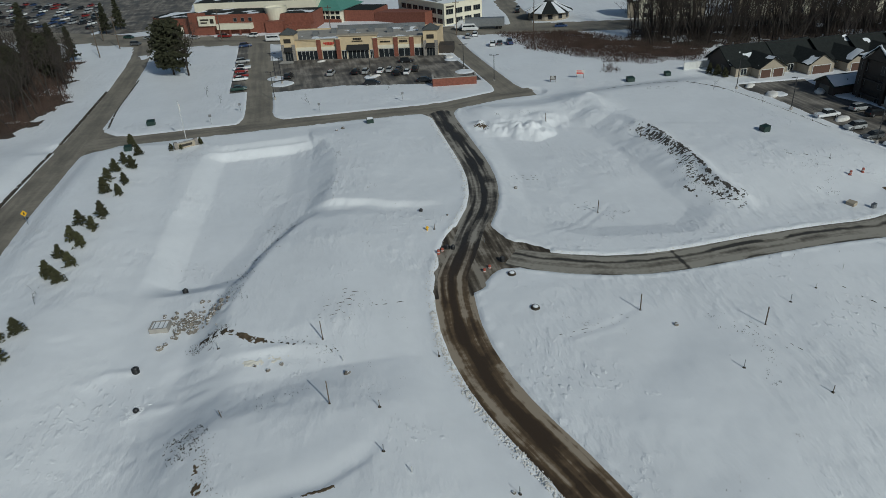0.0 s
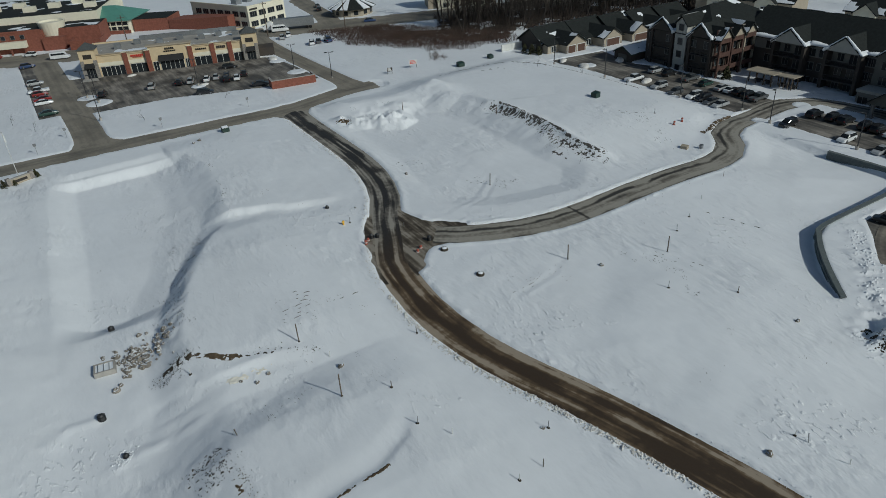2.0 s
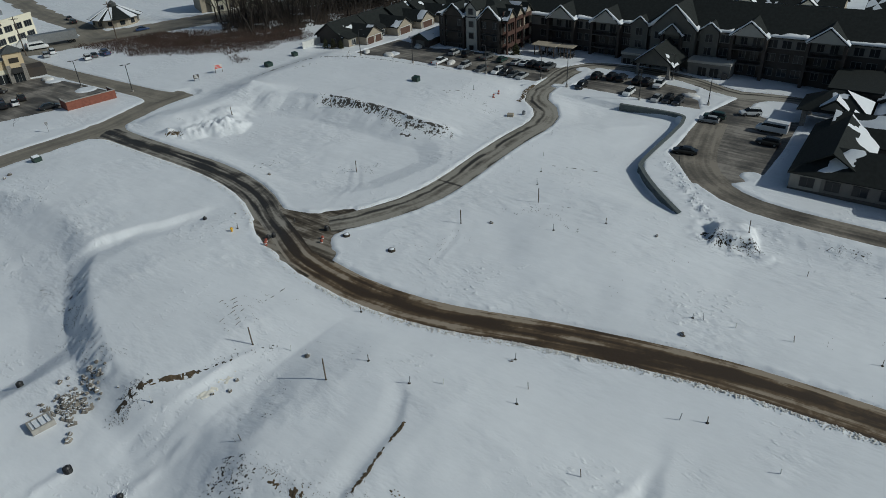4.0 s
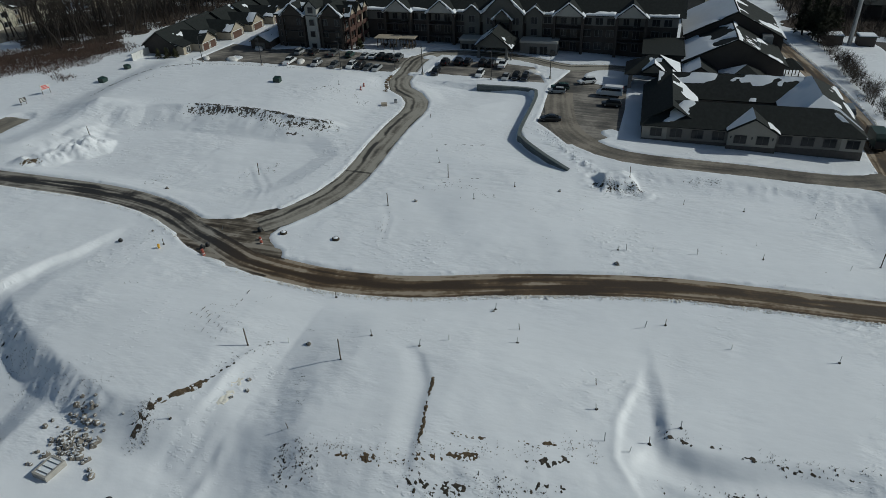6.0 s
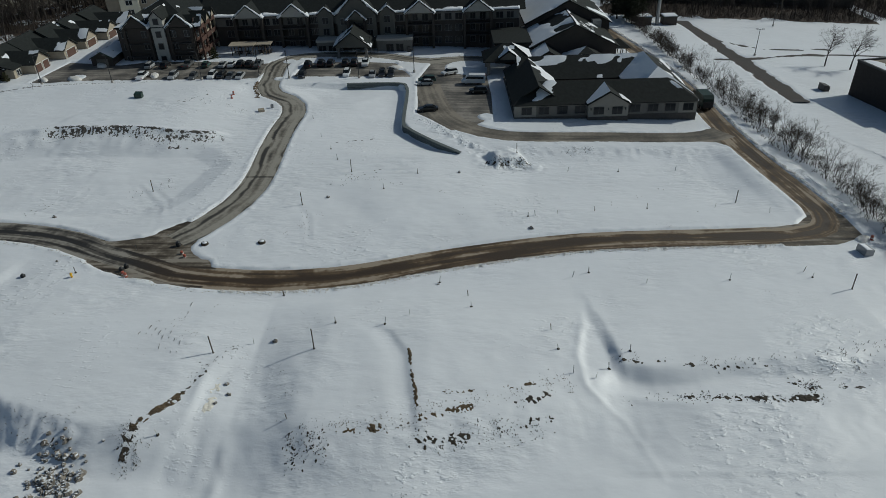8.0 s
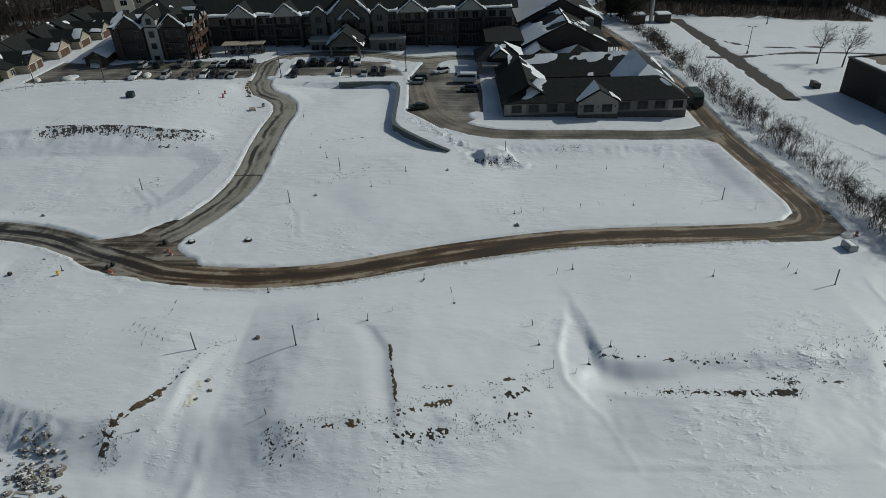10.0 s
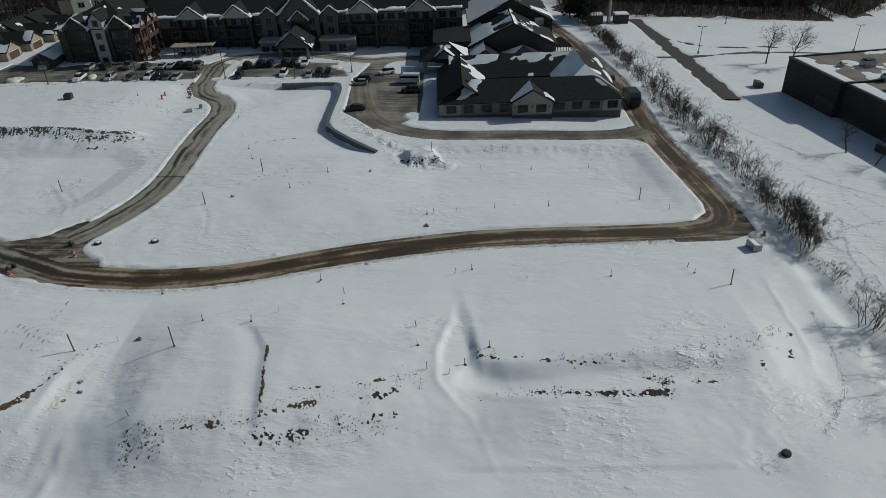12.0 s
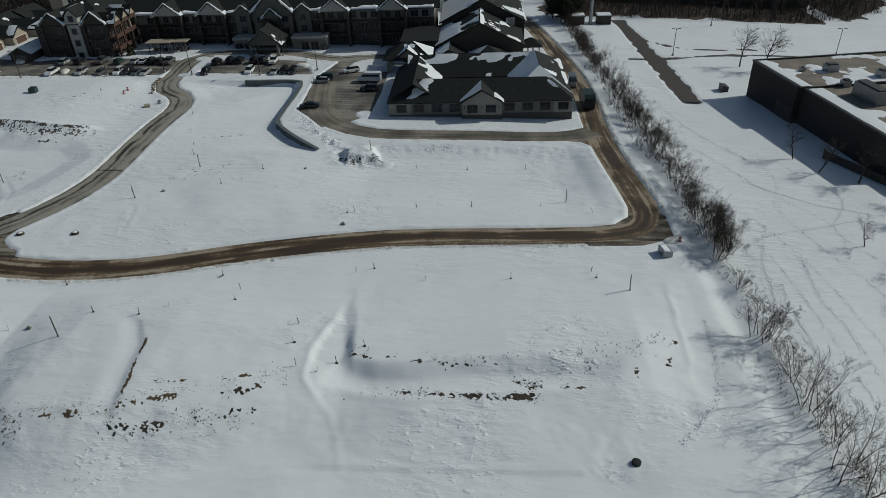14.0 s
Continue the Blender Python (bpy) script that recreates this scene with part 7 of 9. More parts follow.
for kind, k in CAR_KINDS.items():
    L = k["L"]
    parts = [("body", hull(k["body"], 1).mesh("body", PAINT["white"], False)), ("glass", hull(k["cab"], 1).mesh("glass", GLASS))]
    if k["roof"]:
        x0, x1, z, w = k["roof"]
        mb = MB().loft([[(x0 - 0.05, -w, z - 0.06), (x0 - 0.05, w, z - 0.06), (x0 - 0.05, w * 0.9, z + 0.01), (x0 - 0.05, -w * 0.9, z + 0.01)],
                        [((x0 + x1) / 2, -w - 0.03, z - 0.03), ((x0 + x1) / 2, w + 0.03, z - 0.03), ((x0 + x1) / 2, w * 0.9, z + 0.06), ((x0 + x1) / 2, -w * 0.9, z + 0.06)],
                        [(x1 + 0.05, -w, z - 0.05), (x1 + 0.05, w, z - 0.05), (x1 + 0.05, w * 0.9, z + 0.02), (x1 + 0.05, -w * 0.9, z + 0.02)]])
        parts.append(("roof", mb.mesh("roof", PAINT["white"])))
    b0, b1 = k["body"][1], k["body"][-2]
    for s in (-1, 1):
        parts.append(("tail_light", MB().box(b0[0] - 0.08, s * b0[3] * 0.82 - 0.1, b0[2] - 0.32, b0[0] + 0.06, s * b0[3] * 0.82 + 0.1, b0[2] - 0.1).mesh("tail_light", LAMP_RED)))
        parts.append(("headlight", MB().box(b1[0] - 0.04, s * b1[3] * 0.76 - 0.14, b1[2] - 0.22, b1[0] + 0.12, s * b1[3] * 0.76 + 0.14, b1[2] - 0.07).mesh("headlight", LAMP_CLEAR)))
    CAR_MESH[kind] = parts


def car(kind, colour, x, y, rz, label=None, group="parked cars", z=None):
    big = kind in ("pickup", "van", "suv")
    tyre, rim = WHEEL_BIG if big else WHEEL
    z = float(base(x, y)) + 0.02 if z is None else z
    px, py = math.cos(radians(rz)), math.sin(radians(rz))
    pitch = math.degrees(math.atan2(float(base(x - px, y - py)) - float(base(x + px, y + py)), 2))
    t = thing({"van": "minibus"}.get(kind, "car" if kind != "pickup" else "pickup_truck"), pose(x, y, z, 0, pitch, rz), label or "%s %s parked on salt-stained asphalt" % (colour, kind), "pickup" if kind == "pickup" else "van" if kind == "van" else "car", group)
    t.scale = (0.94, 0.94, 0.94)
    for name, me in CAR_MESH[kind]:
        ob = part(name, me, None, t)
        if name in ("body", "roof"):
            ob.material_slots[0].link = "OBJECT"
            ob.material_slots[0].material = PAINT[colour]
    r = 0.4 if big else 0.33
    a, w = CAR_KINDS[kind]["axle"], 0.82 if big else 0.78
    for sx in (-1, 1):
        for sy in (-1, 1):
            wob = part("wheel", tyre, None, t)
            wob.location = (sx * a, sy * w, r)
            part("rim", rim, None, wob)
    return t


# car park of the flats: two rows across the aisle
for (x, y), kind, col in zip(((105.6, 113.8), (105.6, 106.1), (105.2, 100.9), (105.8, 96.3), (106.0, 94.0), (105.7, 91.6), (105.5, 89.2)),
                             ("pickup", "suv", "hatchback", "suv", "suv", "sedan", "sedan"), ("white", "silver", "grey", "white", "black", "grey", "silver")):
    car(kind, col, x, y, 180 if kind != "pickup" else 0, group="cars before the flats")
for (x, y), kind, col in zip(((114.8, 115.2), (115.2, 111.3), (115.6, 105.4), (115.3, 100.6), (115.3, 96.2), (115.6, 93.9), (115.6, 91.5), (115.4, 89.2), (115.3, 86.8)),
                             ("suv", "suv", "pickup", "hatchback", "sedan", "sedan", "suv", "suv", "pickup"), ("silver", "black", "grey", "green", "silver", "white", "black", "black", "grey")):
    car(kind, col, x, y, 0, group="cars before the flats")
# inside the drive loop
for (x, y), kind, col in zip(((114.9, 73.6), (116.2, 70.3), (116.3, 67.8), (116.5, 63.9), (116.6, 61.6), (116.3, 58.6), (105.9, 73.6), (107.1, 62.5), (106.6, 55.9), (107.0, 53.5), (107.0, 51.2)),
                             ("suv", "suv", "suv", "suv", "suv", "pickup", "suv", "suv", "sedan", "suv", "suv"), ("black", "black", "black", "black", "black", "white", "black", "white", "silver", "black", "black")):
    car(kind, col, x, y, 0 if x > 112 else 180, group="cars inside the drive loop")
car("suv", "white", 108.2, 36.4, 120, "white delivery car beside the snowy oval island")
car("hatchback", "silver", 99.4, 42.4, 96), car("suv", "green", 102.0, 42.0, 96)
car("sedan", "black", 81.2, 41.4, 98, "black sedan parked alone beside the retaining wall")
car("van", "white", 100.6, 30.6, 90, "white minibus with dark windows beside the care home"), car("suv", "black", 93.6, 29.7, 90)
# shop car park
for (x, y), kind, col, rz in zip(((-16, 250), (-16, 224), (-16, 214), (-16, 210.5), (-16, 204.5), (-16, 200.5), (-16, 188.7)), ("suv", "suv", "pickup", "hatchback", "sedan", "sedan", "sedan"), ("blue", "silver", "white", "red", "red", "white", "green"), (0, 0, 180, 0, 180, 0, 0)):
    car(kind, col, x, y, rz, group="cars beside the shops")
for (x, y), kind, col in zip(((-2.3, 197), (9.6, 194.4), (16.5, 193), (19.3, 192), (23.4, 191), (26, 191), (28.6, 189.6), (27.6, 186.4), (30.2, 186), (33, 188.4), (19.3, 177.6), (33, 175), (32.6, 199.6)),
                             ("suv", "suv", "suv", "suv", "sedan", "sedan", "suv", "suv", "sedan", "suv", "suv", "sedan", "suv"), ("black", "silver", "black", "silver", "white", "silver", "black", "black", "white", "black", "black", "black", "black")):
    car(kind, col, x, y, -18.4 + 90 if y > 180 and y < 199 else -18.4, group="cars before the shops")
for x, y, kind, col, rz in ((62, 208.4, "suv", "white", 70), (64.4, 208.8, "sedan", "grey", 70), (67.4, 208, "pickup", "blue", 80), (58, 224, "suv", "silver", 70), (61, 226, "suv", "white", 70)):
    car(kind, col, x, y, rz, group="cars beside the field", label="%s %s parked on packed snow" % (col, kind), z=ground_z(x, y))
for x, y, kind, col, rz in ((-62.4, 293, "sedan", "green", -33), (-53.7, 286, "sedan", "silver", -33), (-45, 281, "sedan", "white", 147), (-36, 277, "sedan", "silver", 147), (-57, 276, "suv", "grey", -33), (-24.5, 273, "pickup", "red", 150), (-14, 268, "suv", "white", 150),
                            (-6, 255, "van", "white", -20), (4, 260, "sedan", "white", 160), (38, 244, "suv", "white", 160), (62, 236, "van", "white", -20), (92, 226, "sedan", "blue", -20), (88, 262, "suv", "black", 75), (91, 270, "sedan", "grey", 75)):
    car(kind, col, x, y, rz, "%s %s on the wide grey road" % (col, kind), "traffic on the highway")
rng = random.Random(5)
for row in range(7):
    for k in range(13):
        x, y = -84 - 5.0 * k - 2 * row, 327 + 3.4 * k + 12.5 * row
        if rng.random() < 0.72:
            car(rng.choice(("sedan", "suv", "suv", "hatchback")), rng.choice(("black", "grey", "white", "silver", "red", "blue", "black")), x, y, 56 + rng.choice((0, 180)), "parked car in a distant crowded car park", "cars in the distant car park")
for k in range(9):
    car(rng.choice(("sedan", "suv")), rng.choice(("black", "white", "silver", "grey")), -54 + 4.2 * k, 324 - 1.5 * k + 8 * (k % 2), 60, "parked car beside the health centre", "cars by the health centre")


def garbage_truck():
    x, y = 85.2, -20.6
    t = thing("garbage_truck", pose(x, y, float(base(x, y)) + 0.03, 0, 0, 2), "dark green refuse truck standing on the lane", "truck")
    part("body", MB().loft([[(-3.4, -1.2, 1.0), (-3.4, 1.2, 1.0), (-3.4, 1.2, 2.8), (-3.4, -1.2, 2.8)], [(-2.8, -1.25, 0.9), (-2.8, 1.25, 0.9), (-2.8, 1.2, 3.5), (-2.8, -1.2, 3.5)], [(1.4, -1.25, 0.9), (1.4, 1.25, 0.9), (1.4, 1.2, 3.5), (1.4, -1.2, 3.5)]]), METAL_GREEN, t, "dark green steel body")
    part("cab", MB().loft([[(1.6, -1.2, 0.6), (1.6, 1.2, 0.6), (1.6, 1.15, 2.9), (1.6, -1.15, 2.9)], [(3.0, -1.2, 0.6), (3.0, 1.2, 0.6), (3.0, 1.15, 2.9), (3.0, -1.15, 2.9)], [(3.4, -1.15, 0.7), (3.4, 1.15, 0.7), (3.35, 1.1, 1.7), (3.35, -1.1, 1.7)]]), SIDING_DARK, t)
    part("windscreen", MB().box(3.0, -1.0, 1.75, 3.12, 1.0, 2.7), GLASS, t)
    part("hopper", MB().box(-3.7, -1.1, 0.8, -3.4, 1.1, 2.2), METAL_DARK, t)
    for sx in (-2.4, -1.2, 2.4):
        for sy in (-1.0, 1.0):
            w = part("wheel", WHEEL_BIG[0], None, t)
            w.location, w.scale = (sx, sy, 0.5), (1.25, 1.3, 1.25)
            part("rim", WHEEL_BIG[1], None, w)


garbage_truck()
car("van", "grey", 100.4, -19.2, 176, "grey van at the roadside behind the care home")


def lorry():
    t = thing("lorry", pose(66.5, 236.9, float(base(66.5, 236.9)) + 0.03, 0, 0, 161), "long pale grey trailer lorry on the wide road", "truck")
    part("trailer", MB().box(-8, -1.25, 1.1, 6, 1.25, 3.9), METAL_GREY, t, "pale grey box trailer")
    part("cab", MB().loft([[(6.4, -1.2, 0.7), (6.4, 1.2, 0.7), (6.4, 1.2, 3.4), (6.4, -1.2, 3.4)], [(8.0, -1.2, 0.7), (8.0, 1.2, 0.7), (7.8, 1.15, 3.2), (7.8, -1.15, 3.2)], [(9.6, -1.1, 0.8), (9.6, 1.1, 0.8), (9.6, 1.0, 1.8), (9.6, -1.0, 1.8)]]), PAINT["white"], t)
    for sx in (-6.6, -5.4, 5.2, 8.6):
        for sy in (-1.0, 1.0):
            w = part("wheel", WHEEL_BIG[0], None, t)
            w.location, w.scale = (sx, sy, 0.5), (1.25, 1.3, 1.25)


lorry()


# ---- retaining wall round the car park ----
def retaining_wall():
    t = tagged(new("retaining_wall"), "curved dark concrete block retaining wall with snow on top", "wall", kind="structure")
    line = np.array(smooth_line(WALL_LINE, 0.6))
    tan = np.gradient(line, axis=0)
    tan /= np.linalg.norm(tan, axis=1)[:, None]
    nrm = np.stack([tan[:, 1], -tan[:, 0]], -1)
    k = np.linspace(0, 1, len(line))
    top = base(line[:, 0], line[:, 1]) + 0.2 - 0.35 * step(0.8, 1.0, k)
    for c in range(5):
        out = 0.06 * c
        z1, z0 = top - 0.42 * c, top - 0.42 * (c + 1) + 0.025
        a, b = line + nrm * (0.15 + out), line - nrm * 0.45
        ring_at = lambda i: [(a[i, 0], a[i, 1], z0[i]), (b[i, 0], b[i, 1], z0[i]), (b[i, 0], b[i, 1], z1[i]), (a[i, 0], a[i, 1], z1[i])]
        part("block_course", MB().loft([ring_at(i) for i in range(len(line))]), BLOCK, t)
    a, b = line + nrm * 0.22, line - nrm * 0.5
    part("coping", MB().loft([[(a[i, 0], a[i, 1], top[i] + 0.005), (b[i, 0], b[i, 1], top[i] + 0.005), (b[i, 0], b[i, 1], top[i] + 0.14), (a[i, 0], a[i, 1], top[i] + 0.14)] for i in range(len(line))]), BLOCK, t)


retaining_wall()


# ---- posts, stakes, barrels and boxes on the site ----
def put(name, x, y, label, category, group="", rz=0, tilt=0, sink=0.0):
    return thing(name, pose(x, y, ground_z(x, y) - sink, tilt, tilt * 0.6, rz), label, category, group)


rng = random.Random(3)
for x, y, h in ((-1.7, 64.8, 2.5), (-1.8, 53.1, 2.9), (36.5, 61.4, 2.3), (48.9, 54.7, 2.5), (38, -10.6, 2.3), (11.4, -15.8, 2.5), (56.2, 24.2, 2.0), (43.3, 88.6, 2.2), (50.5, 131, 1.8), (63.2, 113, 1.6)):
    t = put("post", x, y, "tall weathered wooden post standing in snow", "post", "utility posts", tilt=rng.uniform(-2, 2))
    part("shaft", MB().loft([[(-0.055, -0.055, -0.4), (0.055, -0.055, -0.4), (0.055, 0.055, -0.4), (-0.055, 0.055, -0.4)], [(-0.05, -0.05, h - 0.04), (0.05, -0.05, h - 0.04), (0.05, 0.05, h - 0.04), (-0.05, 0.05, h - 0.04)], [(-0.035, -0.035, h), (0.035, -0.035, h), (0.035, 0.035, h), (-0.035, 0.035, h)]]), WOOD_POST, t)
    part("base_clod", MB().loft([[(0.2 * math.cos(a), 0.2 * math.sin(a), -0.1) for a in np.arange(0, 6.2, 1.05)], [(0.12 * math.cos(a), 0.12 * math.sin(a), 0.06) for a in np.arange(0, 6.2, 1.05)]]), SOIL_DARK, t)
STAKES = [(3, 51.3), (4.6, 42.4), (13.4, 38.8), (9.6, 35.1), (6.6, 34.8), (14.5, 20.7), (15.6, 18.3), (13, 11), (13.6, -0.4), (1.7, 25.5), (-1.9, 25.2), (-5.8, 24.1), (-4.5, 19.9), (-6.2, 21.7), (-2.1, 17), (51.4, 15.2), (51.4, 5.9),
          (52, -4.8), (48.1, 42.8), (66.3, 62.8), (54.8, 58), (34.1, 13.8), (32, 24.8), (32.3, 23.6), (35.2, 5), (35.5, -6.2), (41.8, 48.4), (-12.4, 54.2), (-13.6, 67), (23.1, 83.6), (10.8, 59.3), (0.2, 60.6), (2.5, 45.3), (15.7, -11.4), (14.2, -11.9), (33.3, -14.2), (16.9, 89.6), (33, 20), (88, 92), (76, 66), (60, 60)]
STAKE = [MB().box(-0.035, -0.03, -0.3, 0.035, 0.03, h).mesh("stake", m) for h, m in ((0.9, WOOD_POST), (0.75, TRIM_WHITE), (1.05, METAL_GREY))]
CLOD = MB().loft([[(0.26 * math.cos(a), 0.2 * math.sin(a), -0.1) for a in np.arange(0, 6.2, 1.05)], [(0.14 * math.cos(a), 0.12 * math.sin(a), 0.1) for a in np.arange(0, 6.2, 1.05)]]).mesh("base_clod", SOIL_DARK)
for k, (x, y) in enumerate(STAKES):
    t = put("survey_stake", x, y, "short survey stake pushed into the snow", "stake", "survey stakes", rng.uniform(0, 180), rng.uniform(-8, 8))
    part("shaft", STAKE[k % 3], None, t)
    if k % 2 == 0:
        part("base_clod", CLOD, None, t)


def lathe(rows, n=14):
    return MB().loft([[(r * math.cos(2 * math.pi * i / n), r * math.sin(2 * math.pi * i / n), z) for i in range(n)] for r, z in rows])


BARREL = [lathe([(0.34, 0), (0.34, 0.1), (0.29, 0.12), (0.28, 0.5)]).mesh("lower_drum", ORANGE), lathe([(0.285, 0.5), (0.28, 0.66)]).mesh("reflective_band", TRIM_WHITE), lathe([(0.27, 0.66), (0.25, 1.0), (0.18, 1.05)]).mesh("upper_drum", ORANGE), lathe([(0.4, -0.05), (0.4, 0.06)]).mesh("rubber_base", RUBBER)]
for x, y in ((21.8, 76.3), (20.8, 75.7), (15.9, 82.2), (87.4, 86.4), (90.1, 86.7), (24.4, -25.6), (16.6, 82.9)):
    t = put("traffic_barrel", x, y, "faded orange traffic barrel half sunk in snow", "barrel", "traffic barrels", 0, rng.uniform(-6, 6), 0.05)
    t.scale = (0.8, 0.8, 0.8)
    for n, me in zip(("lower_drum", "reflective_band", "upper_drum", "rubber_base"), BARREL):
        part(n, me, None, t)


def cabinet(name, x, y, w, d, h, material, label, rz=0, snow=True):
    t = put(name, x, y, label, "utility box", rz=rz, sink=0.1)
    part("body", MB().loft([[(-w / 2, -d / 2, 0), (w / 2, -d / 2, 0), (w / 2, d / 2, 0), (-w / 2, d / 2, 0)], [(-w / 2, -d / 2, h * 0.8), (w / 2, -d / 2, h * 0.8), (w / 2, d / 2, h), (-w / 2, d / 2, h)]]), material, t)
    part("pad", MB().box(-w / 2 - 0.15, -d / 2 - 0.15, -0.2, w / 2 + 0.15, d / 2 + 0.15, 0.06), CONCRETE, t)
    part("door", MB().box(-w * 0.4, -d / 2 - 0.03, 0.12, w * 0.4, -d / 2, h * 0.74), material, t)
    if snow:
        part("snow_cap", MB().loft([[(-w * 0.45, -d * 0.3, h * 0.84), (w * 0.45, -d * 0.3, h * 0.84), (w * 0.45, d * 0.45, h * 0.98), (-w * 0.45, d * 0.45, h * 0.98)], [(-w * 0.38, -d * 0.2, h * 0.9), (w * 0.38, -d * 0.2, h * 0.9), (w * 0.38, d * 0.4, h * 1.06), (-w * 0.38, d * 0.4, h * 1.06)]]), SNOW_ROOF, t)


cabinet("transformer", 85.6, 106.6, 1.6, 1.3, 1.3, METAL_GREEN, "green transformer box in the snow", -90, False)
cabinet("transformer", 14.3, 144.6, 1.5, 1.2, 1.2, METAL_GREEN, "green transformer box beside the street", 0)
cabinet("transformer", -35, 163.5, 1.8, 1.4, 1.3, METAL_GREEN, "green transformer box on the corner lawn", 0, False)
cabinet("transformer", -36.2, 142.5, 1.4, 1.2, 1.2, METAL_GREEN, "green transformer box beside the spruces", 0, False)
cabinet("transformer", 81, 152.5, 1.8, 1.4, 1.3, METAL_GREEN, "green transformer box below the woods", 0, False)
cabinet("transformer", 91.8, 153.7, 1.4, 1.2, 1.2, METAL_GREEN, "dark green utility box near the bungalows", 0, False)
cabinet("utility_pedestal", 83.1, 76.3, 0.6, 0.5, 0.9, METAL_GREY, "small grey utility pedestal by the road", -90, False)
cabinet("utility_box", 80.8, 78.2, 1.3, 1.0, 0.7, SIDING_TAN, "low tan utility box by the road", -70, False)
cabinet("utility_box", 20.8, -22.6, 1.9, 1.4, 1.2, METAL_GREY, "grey metal box at the bend of the road", 10)
cabinet("service_box", 129.5, 47.5, 1.6, 1.2, 1.6, METAL_DARK, "dark service box beside the drive", 0, False)
cabinet("bin_box", 98.6, -55.2, 2.6, 1.5, 1.7, METAL_DARK, "dark waste container by the big dark building", 0, False)

# black corrugated risers of the drains
for x, y, r, h in ((-19.4, 84.2, 0.36, 0.65), (-23.1, 67.3, 0.4, 0.7), (-22, 60.4, 0.3, 0.5), (16.2, 96.6, 0.3, 0.5), (17.4, 83.4, 0.3, 1.0), (18.2, 83.1, 0.3, 1.0), (24.0, 77.6, 0.33, 1.1)):
    t = put("drain_riser", x, y, "black corrugated drain riser standing in snow", "drain", "drain risers", 0, rng.uniform(-5, 5), 0.15)
    rows = []
    k = 0
    while k * 0.1 < h:
        rows += [(r, k * 0.1), (r * 1.07, k * 0.1 + 0.05)]
        k += 1
    part("pipe", lathe(rows), BLACK, t)
    part("grate", lathe([(r * 0.9, rows[-1][1]), (r * 0.5, rows[-1][1] + 0.18)]), METAL_DARK, t)


def culvert():
    t = put("drain_box", -21.4, 75.4, "square concrete drain box with a snowy grate", "drain", rz=-8, sink=0.2)
    w, d, h = 1.15, 0.95, 0.85
    for a, b in (((-w, -d), (w, -d + 0.2)), ((-w, d - 0.2), (w, d)), ((-w, -d + 0.2), (-w + 0.2, d - 0.2)), ((w - 0.2, -d + 0.2), (w, d - 0.2))):
        part("side_wall", MB().box(a[0], a[1], -0.3, b[0], b[1], h), CONCRETE, t, "pale concrete wall")
    part("snow_fill", MB().box(-w + 0.2, -d + 0.2, 0.2, w - 0.2, d - 0.2, h - 0.08), SNOW_ROOF, t)
    for i in range(3):
        part("grate_bar", MB().box(-w + 0.2 + 0.6 * i + 0.25, -d + 0.15, h - 0.06, -w + 0.2 + 0.6 * i + 0.31, d - 0.15, h), METAL_GREY, t)


culvert()


def catch_basin():
    t = put("drain_outlet", -16.2, -11.2, "dark caged drain outlet sunk in snow", "drain", rz=30, sink=0.1)
    t.scale = (0.62, 0.62, 0.62)
    part("pipe", lathe([(0.75, -0.2), (0.75, 0.55), (0.66, 0.6)]), BLACK, t)
    for k in range(8):
        a = 6.283 * k / 8
        part("cage_bar", MB().tube([(0.7 * math.cos(a), 0.7 * math.sin(a), 0.55), (0.5 * math.cos(a), 0.5 * math.sin(a), 0.95), (0, 0, 1.1)], [0.035] * 3, 5), METAL_DARK, t)


catch_basin()


# ---- rocks: each one its own ----
def rock_mesh(seed):
    r = random.Random(seed)
    rings = []
    for z, s in ((-0.25, 0.7), (0.05, 1.0), (0.35, 0.75), (0.5, 0.3)):
        rings.append([(s * r.uniform(0.6, 1.2) * math.cos(a) * 0.62, s * r.uniform(0.6, 1.2) * math.sin(a) * 0.48, z * r.uniform(0.6, 1.2)) for a in [2 * math.pi * i / 7 for i in range(7)]])
    return MB().loft(rings).mesh("rock", STONE_SITE)


STONE_SITE = mat("field stone", (0.19, 0.17, 0.145), 0.95, 0.35, 2.5, 0.08, 4, obj_var=0.35)
sn, sl = STONE_SITE.node_tree.nodes, STONE_SITE.node_tree.links
geo, sep, mr, mix = sn.new("ShaderNodeNewGeometry"), sn.new("ShaderNodeSeparateXYZ"), sn.new("ShaderNodeMapRange"), sn.new("ShaderNodeMix")
mix.data_type = "RGBA"
mr.inputs[1].default_value, mr.inputs[2].default_value = 0.72, 0.9
sl.new(geo.outputs["Normal"], sep.inputs[0]), sl.new(sep.outputs[2], mr.inputs[0]), sl.new(mr.outputs[0], mix.inputs[0])
base_link = sn["Principled BSDF"].inputs["Base Color"].links[0].from_socket
sl.new(base_link, mix.inputs[6])
mix.inputs[7].default_value = (0.78, 0.8, 0.83, 1)
sl.new(mix.outputs[2], sn["Principled BSDF"].inputs["Base Color"])
ROCKS = [rock_mesh(s) for s in range(6)]
rng = random.Random(8)
